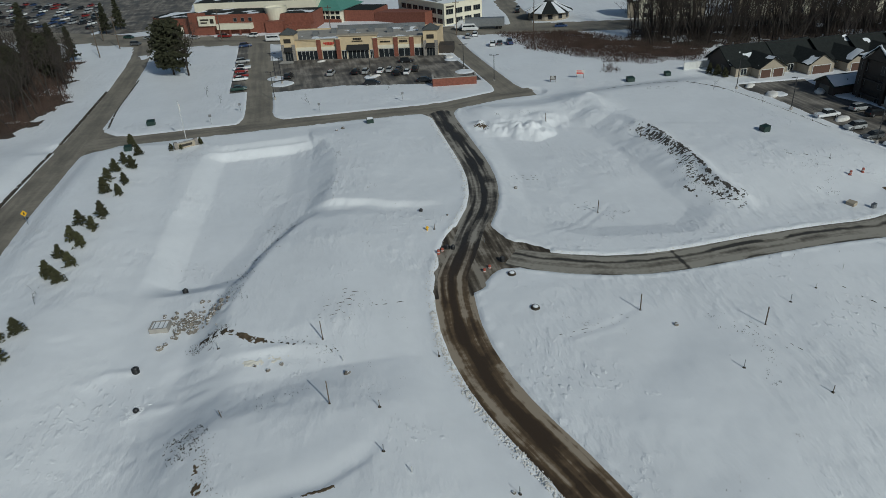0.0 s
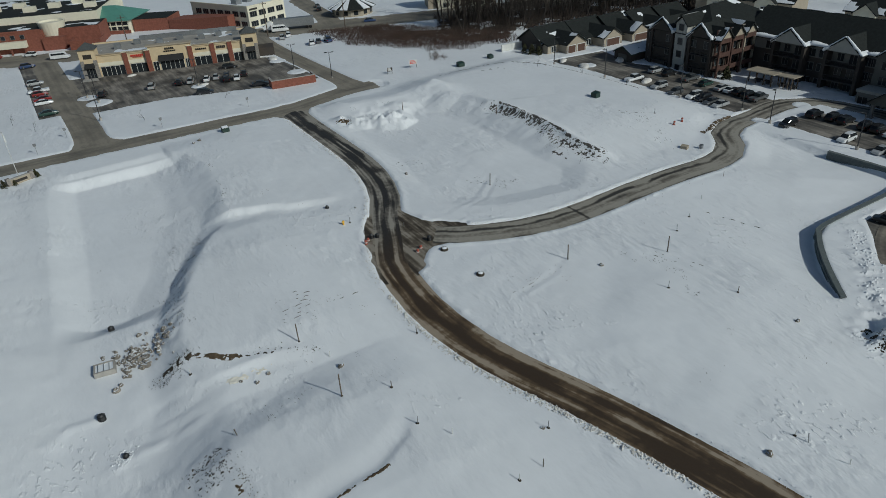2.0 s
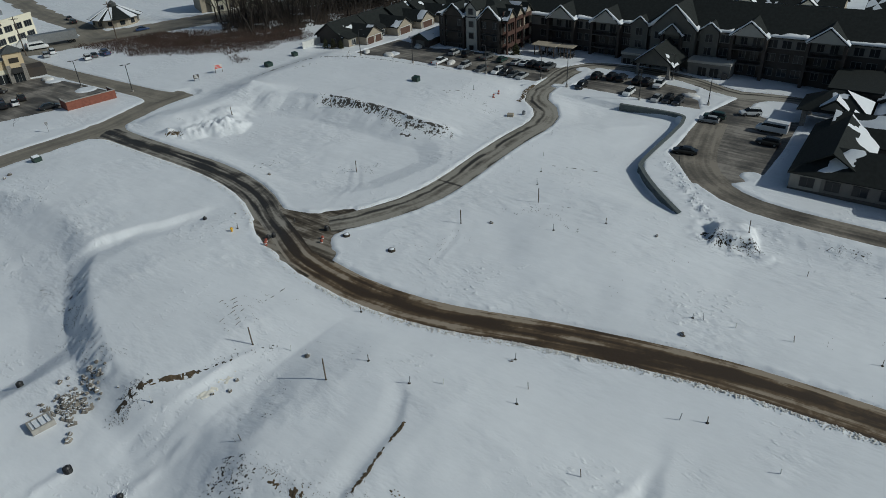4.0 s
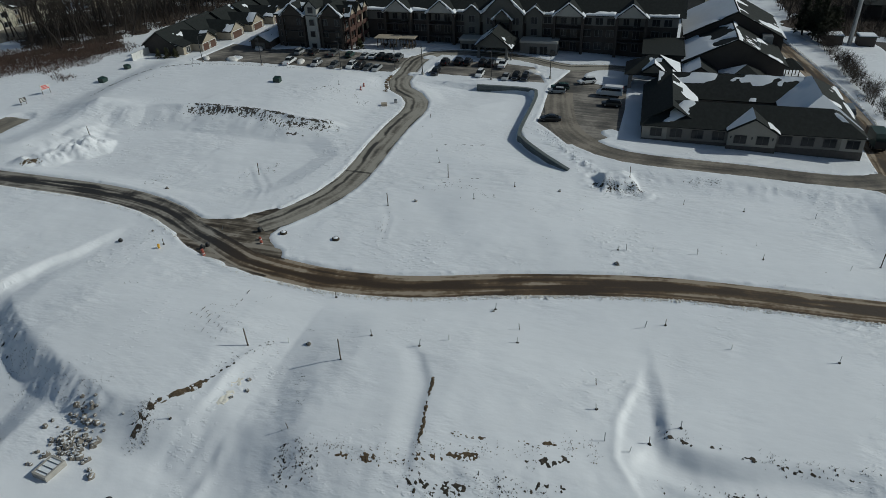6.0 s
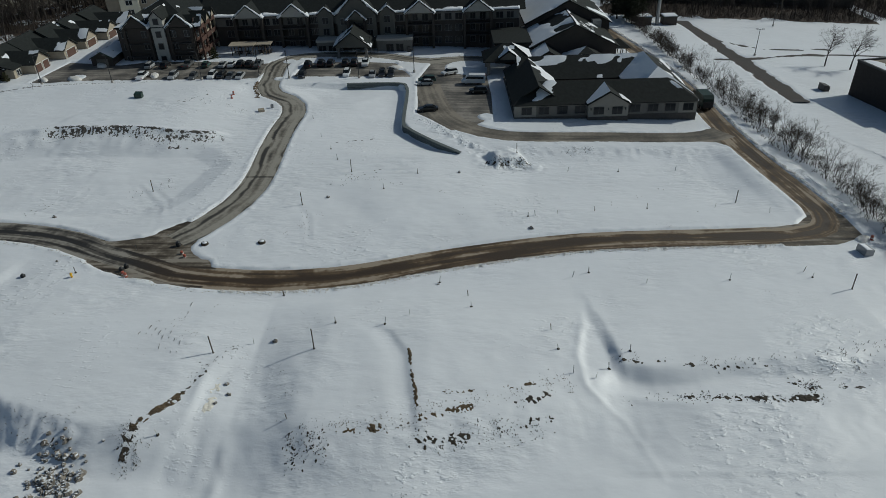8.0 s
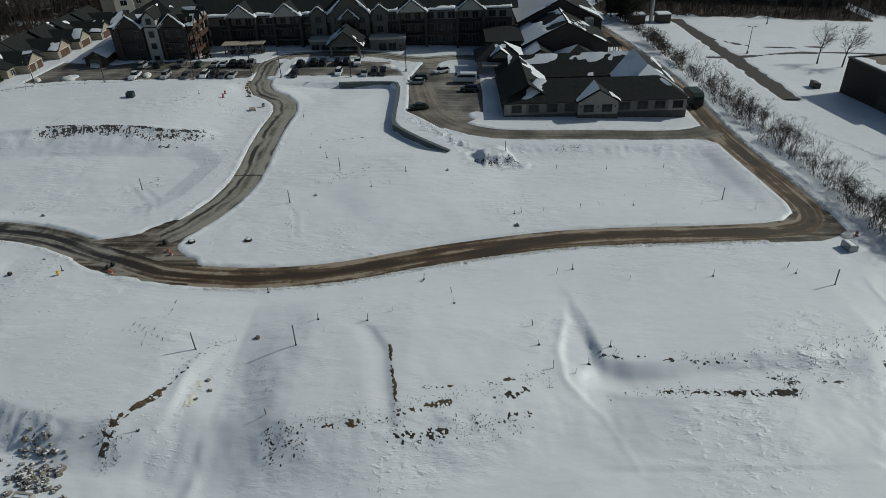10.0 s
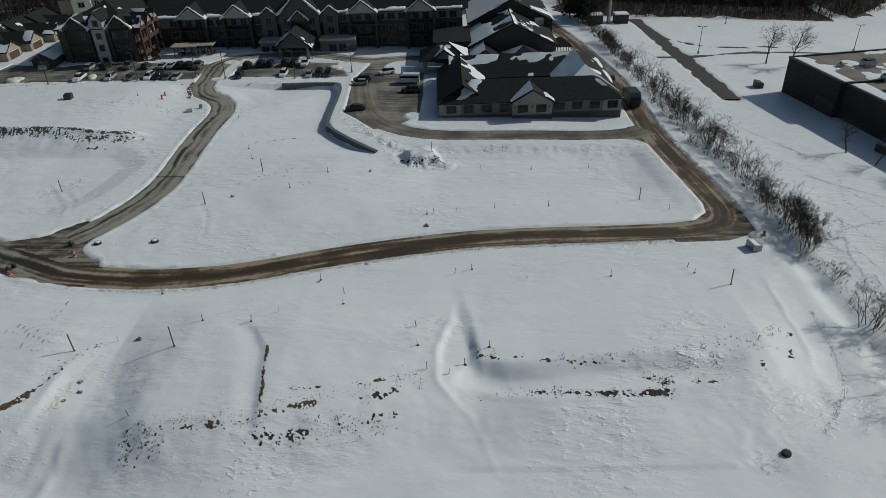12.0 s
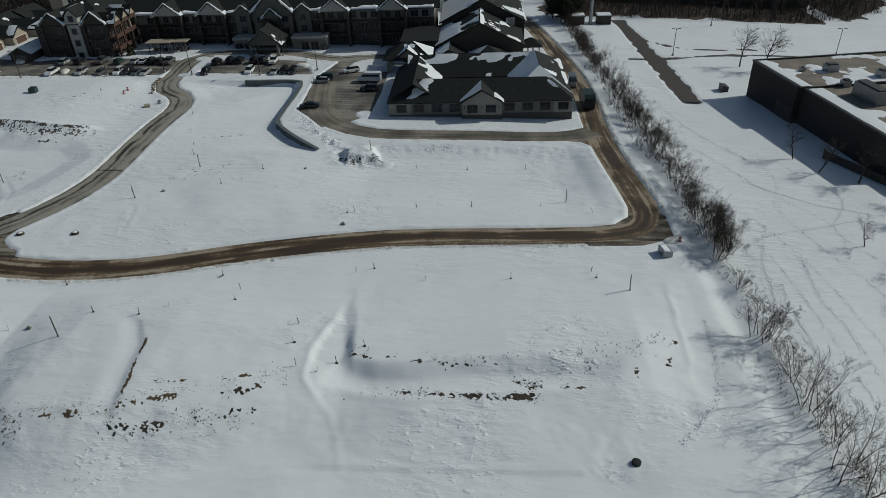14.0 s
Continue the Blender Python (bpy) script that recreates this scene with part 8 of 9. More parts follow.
for k in range(120):
    f = rng.random()
    x, y = -14.6 - 5.2 * f + rng.gauss(0, 1.0), 77.0 - 1.4 * f + rng.gauss(0, 1.5)
    ob = new("rock", ROCKS[k % 6])
    s = rng.choice((0.3, 0.4, 0.45, 0.55, 0.75, 0.95)) * rng.uniform(0.8, 1.1)
    ob.matrix_basis = pose(x, y, ground_z(x, y) + 0.02, 0, 0, rng.uniform(0, 360)) @ Matrix.Diagonal((s, s, s, 1))
    tagged(ob, "grey-brown field stone dusted with snow below the bank", "rock", "stones below the bank")
for x, y, s in ((-21, 71, 0.9), (-16.8, 80.3, 0.7), (-19.8, 73, 0.5), (39.1, 57.6, 0.6), (28, 24.8, 0.8), (49.1, 35.3, 0.6), (0.4, 58.1, 0.7), (33.7, 100.9, 0.7), (19.9, 93.7, 0.4), (-6.5, 62, 0.5), (-8, 61.4, 0.5), (-9.4, 62.4, 0.4), (12.9, 39, 0.4), (8, 142, 0.8), (6.5, 141, 0.6)):
    ob = new("rock", ROCKS[int(abs(x)) % 6])
    ob.matrix_basis = pose(x, y, ground_z(x, y) + 0.02, 0, 0, x * 40) @ Matrix.Diagonal((s, s, s, 1))
    tagged(ob, "single dark stone lying on the snow", "rock", "scattered stones")
# irregular dark debris with snow; the ring shape is made up
for x, y in ((24.4, 65.3), (24.1, 73.7)):
    t = put("ring_debris", x, y, "dark debris modelled as a low ring half filled with snow", "manhole", "manhole rings", x * 30, 4)
    part("ring", lathe([(0.6, -0.1), (0.56, 0.16), (0.47, 0.3), (0.4, 0.31), (0.38, 0.1)], 9), SOIL_DARK, t)
    part("snow_fill", lathe([(0.39, 0.1), (0.36, 0.32), (0.1, 0.42)]), SNOW_ROOF, t)


# ---- weeds and clods breaking through the snow ----
def clods(name, line, width, count, size, material, label, seed, tall=0.0, along=None, clump=0.35):
    """Small uneven lumps and dead stalks in clusters round a line, as one mass."""
    r = random.Random(seed)
    line = smooth_line(line, 1.0)
    pts, centres = [], []
    while len(pts) < count:
        if not centres or r.random() > 0.8:
            c = line[r.randrange(len(line))]
            centres = [(c[0] + r.gauss(0, width), c[1] + r.gauss(0, width))]
        c = centres[0]
        pts.append((c[0] + r.gauss(0, clump), c[1] + r.gauss(0, clump)))
    zs = height(np.array([p[0] for p in pts]), np.array([p[1] for p in pts]))
    mb = MB()
    for (x, y), z in zip(pts, zs):
        s = size * r.choice((0.4, 0.6, 0.8, 1.1, 1.7))
        n = 5
        ph = r.uniform(0, 6.28)
        ring_a = [(x + s * r.uniform(0.6, 1.2) * math.cos(ph + 6.283 * i / n), y + s * r.uniform(0.6, 1.2) * math.sin(ph + 6.283 * i / n), z - 0.12) for i in range(n)]
        top = (x + r.uniform(-0.3, 0.3) * s, y + r.uniform(-0.3, 0.3) * s, z + s * r.uniform(0.06, 0.3))
        mb.add(ring_a + [top], [(i, (i + 1) % n, n) for i in range(n)])
        if tall and r.random() < 0.4:
            for i in range(2):
                a, w = r.uniform(0, 6.28), 0.015
                mb.add([(x - w, y, z - 0.05), (x + w, y + w, z - 0.05), (x, y - w, z), (x + 0.4 * tall * math.cos(a), y + 0.4 * tall * math.sin(a), z + tall * r.uniform(0.4, 1))], [(0, 1, 3), (1, 2, 3), (2, 0, 3)])
    tagged(part(name, mb, material), label, "weeds" if tall else "clods", kind="stuff")


def soil_patch(name, line, width, cover, material, label, seed, gap=0.16, streak=1.0, fall=1.0):
    """Bare ground that shows through thin snow: a ragged, lumpy sheet whose edge sinks into the snow."""
    p = np.array(smooth_line(line, gap * 1.2))
    t = np.gradient(p, axis=0)
    t /= np.linalg.norm(t, axis=1)[:, None]
    nrm = np.stack([t[:, 1], -t[:, 0]], -1)
    cols = np.arange(-width, width + gap, gap)
    g = p[:, None, :] + nrm[:, None, :] * cols[None, :, None]
    x, y = g[..., 0], g[..., 1]
    ends = np.minimum(np.arange(len(p)), np.arange(len(p))[::-1]) * gap
    n = 0.5 * rough(x * fall, y * streak, 5 * gap, seed, 2) + 0.5 * rough(x, y, 2.2 * gap, seed + 5, 1) + 0.25 * rough(x, y, 2.2, seed + 9, 2) - (np.abs(cols) / width)[None, :] ** 2 * 0.6 - 0.4 * np.clip(1 - ends / 0.5, 0, 1)[:, None] - 0.45 + cover
    z = height(x, y) + np.clip(n * 0.16, -0.1, 0.03) + 0.035 * rough(x, y, 2.0 * gap, seed + 3, 1)
    off = n.reshape(-1)
    ii = np.arange(g.shape[0] * g.shape[1]).reshape(g.shape[:2])
    fs = np.stack([ii[:-1, :-1], ii[:-1, 1:], ii[1:, 1:], ii[1:, :-1]], -1).reshape(-1, 4)
    fs = fs[(off[fs] > 0.0).sum(1) > 1]
    me = bpy.data.meshes.new(name)
    me.from_pydata(np.stack([x, y, z], -1).reshape(-1, 3).tolist(), [], fs.tolist())
    me.materials.append(material)
    tagged(new(name, me), label, "bare soil", kind="stuff")


soil_patch("soil_patch", [(-2.2, 42.2), (-6, 41.8), (-9, 41.3), (-12.2, 41.1)], 0.22, 0.8, SOIL, "strip of bare brown soil along a drain furrow", 1, 0.09)
soil_patch("soil_patch", [(-12.9, 41.2), (-12.3, 38.9), (-11.5, 36.6), (-11.3, 35)], 0.6, 0.45, SOIL, "bare brown soil at the foot of the furrow", 2, 0.09)
soil_patch("soil_patch", [(-14.3, 48.4), (-14.2, 46.9)], 0.34, 0.75, SOIL, "small patch of brown soil on the edge of the pad", 21, 0.09)
soil_patch("soil_patch", [(-14.2, 46.0), (-13.9, 44.2)], 0.55, 0.65, SOIL, "small patch of brown soil on the edge of the pad", 22, 0.09)
soil_patch("soil_patch", [(-13.8, 43.2), (-13.2, 41.4)], 0.45, 0.5, SOIL, "broken brown soil beside the furrow", 23, 0.09)
soil_patch("soil_patch", [(-9.5, 38.6), (-8.9, 34.6)], 0.45, 0.42, SOIL, "broken row of brown soil on the pad", 24, 0.09)
soil_patch("soil_patch", [(-8.4, 32.0), (-8.2, 31.0)], 0.32, 0.8, SOIL, "small patch of brown soil on the pad", 25, 0.09)
soil_patch("soil_patch", [(-7.9, 30.0), (-7.6, 28.2)], 0.34, 0.6, SOIL, "small patch of brown soil on the pad", 26, 0.09)
soil_patch("soil_patch", [(-10.2, 31.2), (-9.4, 28), (-8.4, 26.6)], 0.6, 0.35, SOIL_DARK, "broken dark soil on the rim of the pad", 27, 0.09)
soil_patch("soil_patch", [(-15.3, 41.2), (-14.6, 38.4), (-14.2, 35.2)], 0.9, 0.32, SOIL_DARK, "dark soil showing on the slope", 4, 0.09)
soil_patch("soil_patch", [(-13.1, 30.8), (-11.9, 29), (-12, 26.8)], 0.7, 0.25, SOIL_DARK, "dark soil showing on the slope", 28, 0.09)
soil_patch("soil_patch", [(-13.6, 49.4), (-15.2, 50.6), (-16.6, 51), (-17.4, 51.6)], 1.5, 0.14, SOIL_DARK, "dark soil on the shaded corner of the bank", 5, 0.09)
soil_patch("soil_patch", [(-16.2, 69.8), (-14.6, 69.8), (-13.2, 69.6), (-11.6, 68.6)], 0.6, 0.6, SOIL_DARK, "dark soil at the washed-out corner of the pad", 29, 0.09)
soil_patch("soil_patch", [(-13.2, 69.6), (-11.6, 68.6), (-9.4, 66.7), (-8.2, 66.2)], 0.5, 0.85, SOIL, "bare clay at the washed-out edge of the pad", 6, 0.09)
soil_patch("soil_patch", [(-8.4, 66.3), (-7.3, 65.8), (-4.6, 64.5)], 0.32, 0.72, SOIL_DARK, "dark broken edge of the pad", 7, 0.09)
soil_patch("soil_patch", [(-3.3, 18.5), (-3.9, 16.4), (-3.8, 13.6), (-4.1, 10.9), (-4.3, 7.3), (-3.9, 3.3), (-4.2, 0.1)], 0.36, 0.4, SOIL_DARK, "dark broken crest of the bank", 8, 0.1)
soil_patch("soil_patch", [(-8.3, 13), (-8.1, 10.6), (-8.5, 6.9), (-8.5, 4.4), (-8.6, 1), (-8.4, -2.4)], 0.5, 0.5, SOIL_DARK, "row of dark soil half way down the bank", 9, 0.1)
soil_patch("soil_patch", [(-5.2, 0.6), (-6.2, -0.6)], 0.7, 0.55, SOIL_DARK, "thick dark clump on the bank", 10, 0.09)
soil_patch("soil_patch", [(-7.2, -0.4), (-6.9, -3.4), (-6.9, -7.2), (-6.6, -9)], 0.5, 0.3, SOIL_DARK, "broken dark soil on the bank", 30, 0.1)
soil_patch("soil_patch", [(-5.6, -13.2), (-3.8, -13.6)], 0.5, 0.5, SOIL_DARK, "dark soil at the corner of the bank", 31, 0.09)
soil_patch("soil_patch", [(-3.4, -17.0), (-1.6, -18.0), (1.4, -19.1)], 0.5, 0.3, SOIL_DARK, "dark soil at the corner of the pad", 32, 0.09)
soil_patch("soil_patch", [(64.6, 117.4), (65.0, 110), (65.2, 103), (64.0, 97), (63.4, 92), (63.4, 88), (64.2, 83.6)], 1.9, 0.42, STUBBLE, "grey-brown stubbly soil dusted with snow on the flank of the berm", 11, 0.1, 1.5, 0.55)
soil_patch("soil_patch", [(66.0, 116), (66.4, 106), (65.4, 96), (64.9, 90), (66.0, 83.6)], 0.4, 0.6, STUBBLE, "dark stubbly crest of the berm", 61, 0.1, 0.5)
soil_patch("soil_patch", [(61.0, 92.4), (60.4, 89.6), (61.0, 86.4)], 1.0, 0.2, STUBBLE, "thin stubble low on the berm", 111, 0.1, 0.8, 0.8)
soil_patch("soil_patch", [(67.2, 86.4), (66.0, 83.4), (63.4, 81.8)], 0.6, 0.2, STUBBLE, "dark soil at the end of the berm", 161, 0.1)
soil_patch("soil_patch", [(54.6, 23.2), (53.4, 24.4), (53.1, 27), (53.6, 29.2), (55, 29.8)], 0.8, 0.4, SOIL_DARK, "dark earth face of the heap by the wall", 13, 0.14)
soil_patch("stained_snow", [(-5.6, 63.2), (-7.4, 63.0), (-9.2, 62.9), (-11, 62.8)], 0.55, 0.5, SNOW_STAINED, "clay-stained yellowish snow below the rim of the valley", 33, 0.12)
soil_patch("soil_patch", [(35.4, 133.6), (37.6, 132)], 0.9, 0.5, SOIL, "bare soil on a snowy heap", 14, 0.14)
soil_patch("soil_patch", [(59.6, 14.5), (60.2, 9)], 0.7, 0.3, SOIL_DARK, "dark patches on the bank below the lane", 15, 0.14)
soil_patch("soil_patch", [(70, 146), (80, 147), (88, 144), (94, 136), (99, 122), (101, 108)], 0.32, 0.6, SOIL_DARK, "thin dark line along the rim of the upper field", 16, 0.14)
# thin dark sheet: some soil, and small shadows of the rough snowy face as colour
soil_patch("soil_patch", [(-4.4, 101.5), (-7.6, 93.5), (-10.8, 87), (-13.4, 80), (-14, 77)], 1.7, -0.22, SOIL_DARK, "dark flecks for soil and small shadows on the bank", 17, 0.12)
soil_patch("soil_patch", [(-54.9, 60), (-54.8, 110), (-54.0, 140), (-53.2, 165), (-53.4, 205)], 0.26, 2.4, SOIL_DARK, "dark muddy verge along the road", 18, 0.16)
soil_patch("soil_patch", [(-44.9, 165), (-46.2, 185), (-46.2, 215)], 0.24, 1.5, SOIL_DARK, "dark verge along the road", 19, 0.16)
soil_patch("soil_patch", [(89.6, 81.2), (93, 82.0), (97, 83.3), (102, 84.0)], 0.6, 0.9, SOIL, "muddy verge at the bend of the side street", 20, 0.1)

# rows on the southern pad and its bank
clods("dead_weeds", [(-2.6, 18.2), (-3.8, 14), (-3.6, 8), (-3.3, 2), (-2.2, -4.5), (-0.6, -11.7), (2, -18.5)], 0.3, 260, 0.13, SOIL_DARK, "dark weeds and clods along the crest of the bank", 1, 0.3)
clods("dead_weeds", [(-8.8, 19), (-8.3, 13), (-8.1, 10.6), (-8.5, 4.4), (-8.5, -2)], 0.3, 300, 0.16, SOIL_DARK, "row of dark clods half way down the bank", 2, 0.25)
clods("dead_weeds", [(-4.5, -4), (-3.0, -9), (-1.0, -15), (1.5, -18)], 0.9, 200, 0.13, SOIL_DARK, "scattered weeds at the corner of the pad", 3, 0.35)
clods("dead_weeds", [(-6.2, -1.2), (-6.6, -2.6)], 0.4, 120, 0.18, SOIL_DARK, "thick dark clump of weeds on the bank", 4, 0.3)
# the middle pad
clods("dead_weeds", [(-13.4, 49), (-13.6, 46), (-12.6, 42), (-11.8, 40)], 0.5, 200, 0.13, SOIL, "brown weeds along the edge of the pad", 5, 0.2)
clods("dead_weeds", [(-12, 41), (-10.6, 36.6), (-9.5, 33.2), (-8, 28.6), (-7, 25.6)], 0.6, 260, 0.14, SOIL, "brown soil and weeds breaking through the snow", 6, 0.2)
clods("dead_weeds", [(-14.6, 40), (-14.6, 37), (-13.4, 33), (-12.6, 29)], 1.0, 420, 0.13, SOIL_DARK, "dark clods on the slope below the pad", 7, 0.2)
clods("dead_weeds", [(-14.2, 51.4), (-15.8, 51), (-16.6, 52), (-13.6, 53)], 1.0, 300, 0.16, SOIL_DARK, "dark scrub on the shaded corner of the bank", 8, 0.3)
clods("dead_weeds", [(-9.2, 55), (-6, 56.5), (-3, 57)], 0.7, 60, 0.12, SOIL_DARK, "few weeds on the shaded slope", 9, 0.2)
# the northern pad: washed edge, stony bank
clods("soil_edge", [(-6.9, 66.2), (-4.6, 65.2), (-3, 64.2), (-1, 62.6)], 0.2, 110, 0.16, SOIL_DARK, "dark broken edge of the pad", 12, 0.15)
clods("dead_weeds", [(-13.2, 70), (-14.8, 69.4), (-15.8, 68.6)], 0.6, 320, 0.13, SOIL_DARK, "dark weeds below the washed edge", 13, 0.3)
# dark lumps here also stand in for the small shadows between snowy tufts
clods("dead_weeds", [(-4.4, 101.5), (-7.6, 93.5), (-10.8, 87), (-13.4, 80), (-14, 77)], 1.4, 700, 0.07, SOIL_DARK, "dark flecks for stalks, clods and small shadows on the bank", 14, 0.3)
clods("dead_weeds", [(-1, 72), (4, 70), (8, 68)], 1.4, 120, 0.1, WEED, "thin lines of stubble on the pad", 15, 0.15)
clods("dead_weeds", [(2.8, 103.6), (3.4, 110), (4.4, 118), (5.6, 128)], 0.25, 120, 0.13, SOIL_DARK, "thin weeds along the rim of the dry pond", 16, 0.2)
clods("dead_weeds", [(-7, 102.5), (-8.5, 100)], 0.5, 60, 0.15, SOIL_DARK, "dark debris on the pond bank", 17, 0.2)
# berm
clods("dead_weeds", [(64.8, 118), (65.0, 107), (63.8, 95), (63.4, 86)], 0.9, 900, 0.055, STUBBLE, "dark weeds and soil along the top of the berm", 18, 0.2, None, 0.6)
clods("dead_weeds", [(63.4, 98), (62.4, 88), (63.6, 83.6)], 1.0, 500, 0.06, STUBBLE, "stubbly brown soil on the flank of the berm", 19, 0.3)
clods("dead_weeds", [(36.4, 133.4), (37.4, 132)], 0.5, 120, 0.22, SOIL, "bare soil on a snowy heap", 20, 0.1)
clods("dead_weeds", [(40, 137.5), (46, 137), (50, 136)], 0.3, 60, 0.14, SOIL_DARK, "dark line along the edge of the pit", 21, 0.1)
# mound at the end of the retaining wall, and marks on the fields
clods("dead_weeds", [(54.2, 22.6), (53.4, 24.6), (53.2, 26.6), (54, 28.4)], 0.6, 380, 0.14, SOIL_DARK, "dark earth face of the heap by the wall", 22, 0.2)
clods("dead_weeds", [(59, 14), (60, 9.5)], 0.5, 160, 0.14, SOIL_DARK, "dark patches on the bank below the lane", 23, 0.15)
clods("dead_weeds", [(44, 58), (46, 54), (46, 50), (44, 46)], 0.6, 150, 0.13, SOIL_DARK, "broken line of stubble across the field", 24, 0.2)
clods("dead_weeds", [(27, 62), (30, 60), (33, 58)], 0.8, 70, 0.1, WEED, "rows of stubble on the field", 25, 0.15)
clods("dead_weeds", [(44, 91), (47, 89), (44, 86)], 1.2, 110, 0.12, SOIL_DARK, "stubble on the floor of the pit", 26, 0.2)
clods("dead_weeds", [(84, 92), (83, 86), (80, 82)], 1.4, 160, 0.13, SOIL_DARK, "weeds on the corner of the raised pad", 27, 0.2)
clods("dead_weeds", [(70, 146), (80, 147), (88, 144), (94, 136), (99, 122), (101, 108)], 0.35, 420, 0.14, SOIL_DARK, "thin dark line along the rim of the upper field", 28, 0.2)
clods("dead_weeds", [(5, 55), (20, 110), (50, 40), (30, 5), (70, 70), (10, -5), (-24, 110), (48, 0)], 9.0, 260, 0.08, WEED, "single dead stalks scattered over the snow", 29, 0.25, None, 0.5)
clods("dead_weeds", [(2.5, 58), (4, 54), (4, 50)], 1.5, 60, 0.09, SOIL_DARK, "few clods near the posts", 30, 0.15)


# ---- ploughed snow crumbs along the roads, and trodden trails ----
def crumbs(name, line, off, spread, count, size, material, label, seed, z_lift=0.0):
    r = random.Random(seed)
    p = np.array(line)
    t = np.gradient(p, axis=0)
    t /= np.linalg.norm(t, axis=1)[:, None]
    nrm = np.stack([t[:, 1], -t[:, 0]], -1)
    pts = []
    for k in range(count):
        i = r.randrange(len(p) - 1)
        f = r.random()
        q = p[i] * (1 - f) + p[i + 1] * f + nrm[i] * (off + r.gauss(0, spread))
        pts.append(q)
    pts = np.array(pts)
    zs = height(pts[:, 0], pts[:, 1])
    mb = MB()
    for (x, y), z in zip(pts, zs):
        s = size * r.uniform(0.4, 1.5)
        ph = r.uniform(0, 6.28)
        a = [(x + s * r.uniform(0.7, 1.1) * math.cos(ph + 1.571 * i), y + s * r.uniform(0.7, 1.1) * math.sin(ph + 1.571 * i), z - 0.08) for i in range(4)]
        b = [(x + 0.6 * s * math.cos(ph + 0.5 + 1.571 * i), y + 0.6 * s * math.sin(ph + 0.5 + 1.571 * i), z + s * r.uniform(0.2, 0.75)) for i in range(4)]
        mb.add(a + b, [(0, 1, 5, 4), (1, 2, 6, 5), (2, 3, 7, 6), (3, 0, 4, 7), (4, 5, 6, 7)])
    tagged(part(name, mb, material, smooth=True), label, "snow", kind="stuff")


crumbs("snow_crumbs", MAIN[40:170], 3.0, 0.26, 5200, 0.13, SNOW_DIRTY, "dirty lumps of ploughed snow along the road", 1)
crumbs("snow_crumbs", MAIN[:220], -2.85, 0.14, 1500, 0.06, SNOW_ROOF, "lumps of ploughed snow along the road", 2)
crumbs("snow_crumbs", MAIN[:60], 3.1, 0.3, 900, 0.1, SNOW_DIRTY, "lumps of ploughed snow along the road", 3)
crumbs("snow_crumbs", SIDE, 2.8, 0.12, 700, 0.05, SNOW_ROOF, "lumps of ploughed snow along the side street", 4)
crumbs("snow_crumbs", SIDE, -2.8, 0.12, 1200, 0.06, SNOW_DIRTY, "lumps of ploughed snow along the side street", 5)
TRAILS = [[(22.9, -33.9), (12, -32.9), (3.2, -33.5), (-2.5, -35), (-7.6, -35.2), (-14, -35.7)], [(24, -34.6), (12.6, -33.8), (3.4, -34.4), (-3, -36), (-12, -36.6)], [(19.9, -41.5), (11, -40), (4.5, -40.7), (-1.4, -40.6), (-10, -41)], [(34, -60), (29.1, -47), (26.3, -38.5), (22, -34)], [(62, -33.6), (43.5, -35), (30, -35.6), (24, -34)], [(62, -44), (48, -48), (36, -44), (22, -46), (6, -50)], [(52, -52), (40, -56), (28, -50), (16, -54)], [(46, -42), (38, -50), (34, -58)], [(90, -36), (70, -40), (56, -46)], [(30, -34.5), (18, -35), (4, -35.5), (-8, -36)], [(14, -36), (0, -35), (-12, -34)], [(26, -37), (10, -38), (-6, -38), (-18, -37)], [(40, -36), (24, -41), (8, -43), (-10, -44)], [(60, -38), (44, -44), (30, -50), (20, -48)], [(6, -24), (-6, -22), (-14, -16)], [(70, -36), (50, -36), (34, -36.5)], [(30, -40), (20, -36), (10, -34)]]
for k, tr in enumerate(TRAILS):
    crumbs("footprint_rims", smooth_line(tr, 1.0), 0, 0.2, 420, 0.085, SNOW_ROOF, "trodden snow rims of an old foot trail", 20 + k)


# short dark dashes in parallel rows: furrow soil, and shadow lines of snow ridges painted dark
def furrow_shadow_dashes(x, y, angle, rows, length, spacing, seed):
    r = random.Random(seed)
    ca, sa = math.cos(radians(angle)), math.sin(radians(angle))
    mb, pts = MB(), []
    for k in range(rows):
        s = r.uniform(-0.3, 0.1) * length
        while s < length * r.uniform(0.6, 1.0):
            L = r.choice((0.2, 0.3, 0.4, 0.6, 0.9))
            px, py = x + ca * s - sa * (k * spacing + r.uniform(-0.08, 0.08)), y + sa * s + ca * (k * spacing + r.uniform(-0.08, 0.08))
            pts.append((px, py, L))
            s += L + r.uniform(0.3, 2.0)
    zs = height(np.array([p[0] for p in pts]), np.array([p[1] for p in pts]))
    for (px, py, L), z in zip(pts, zs):
        w, k = r.uniform(0.01, 0.024), r.uniform(-0.12, 0.12)
        rings = []
        for f, g in ((0, 0.2), (0.3, 1.0), (0.7, 0.7), (1.0, 0.15)):
            cx, cy = px + ca * L * f - sa * k * math.sin(3 * f), py + sa * L * f + ca * k * math.sin(3 * f)
            rings.append([(cx + sa * w * g, cy - ca * w * g, z - 0.04), (cx - sa * w * g, cy + ca * w * g, z - 0.04), (cx, cy, z + 0.02 + 0.035 * g)])
        mb.loft(rings)
    tagged(part("furrow_shadow_dashes", mb, SOIL_DARK), "thin rows of dark dashes for furrow soil and shadow lines in the snow", "soil marks", kind="stuff")


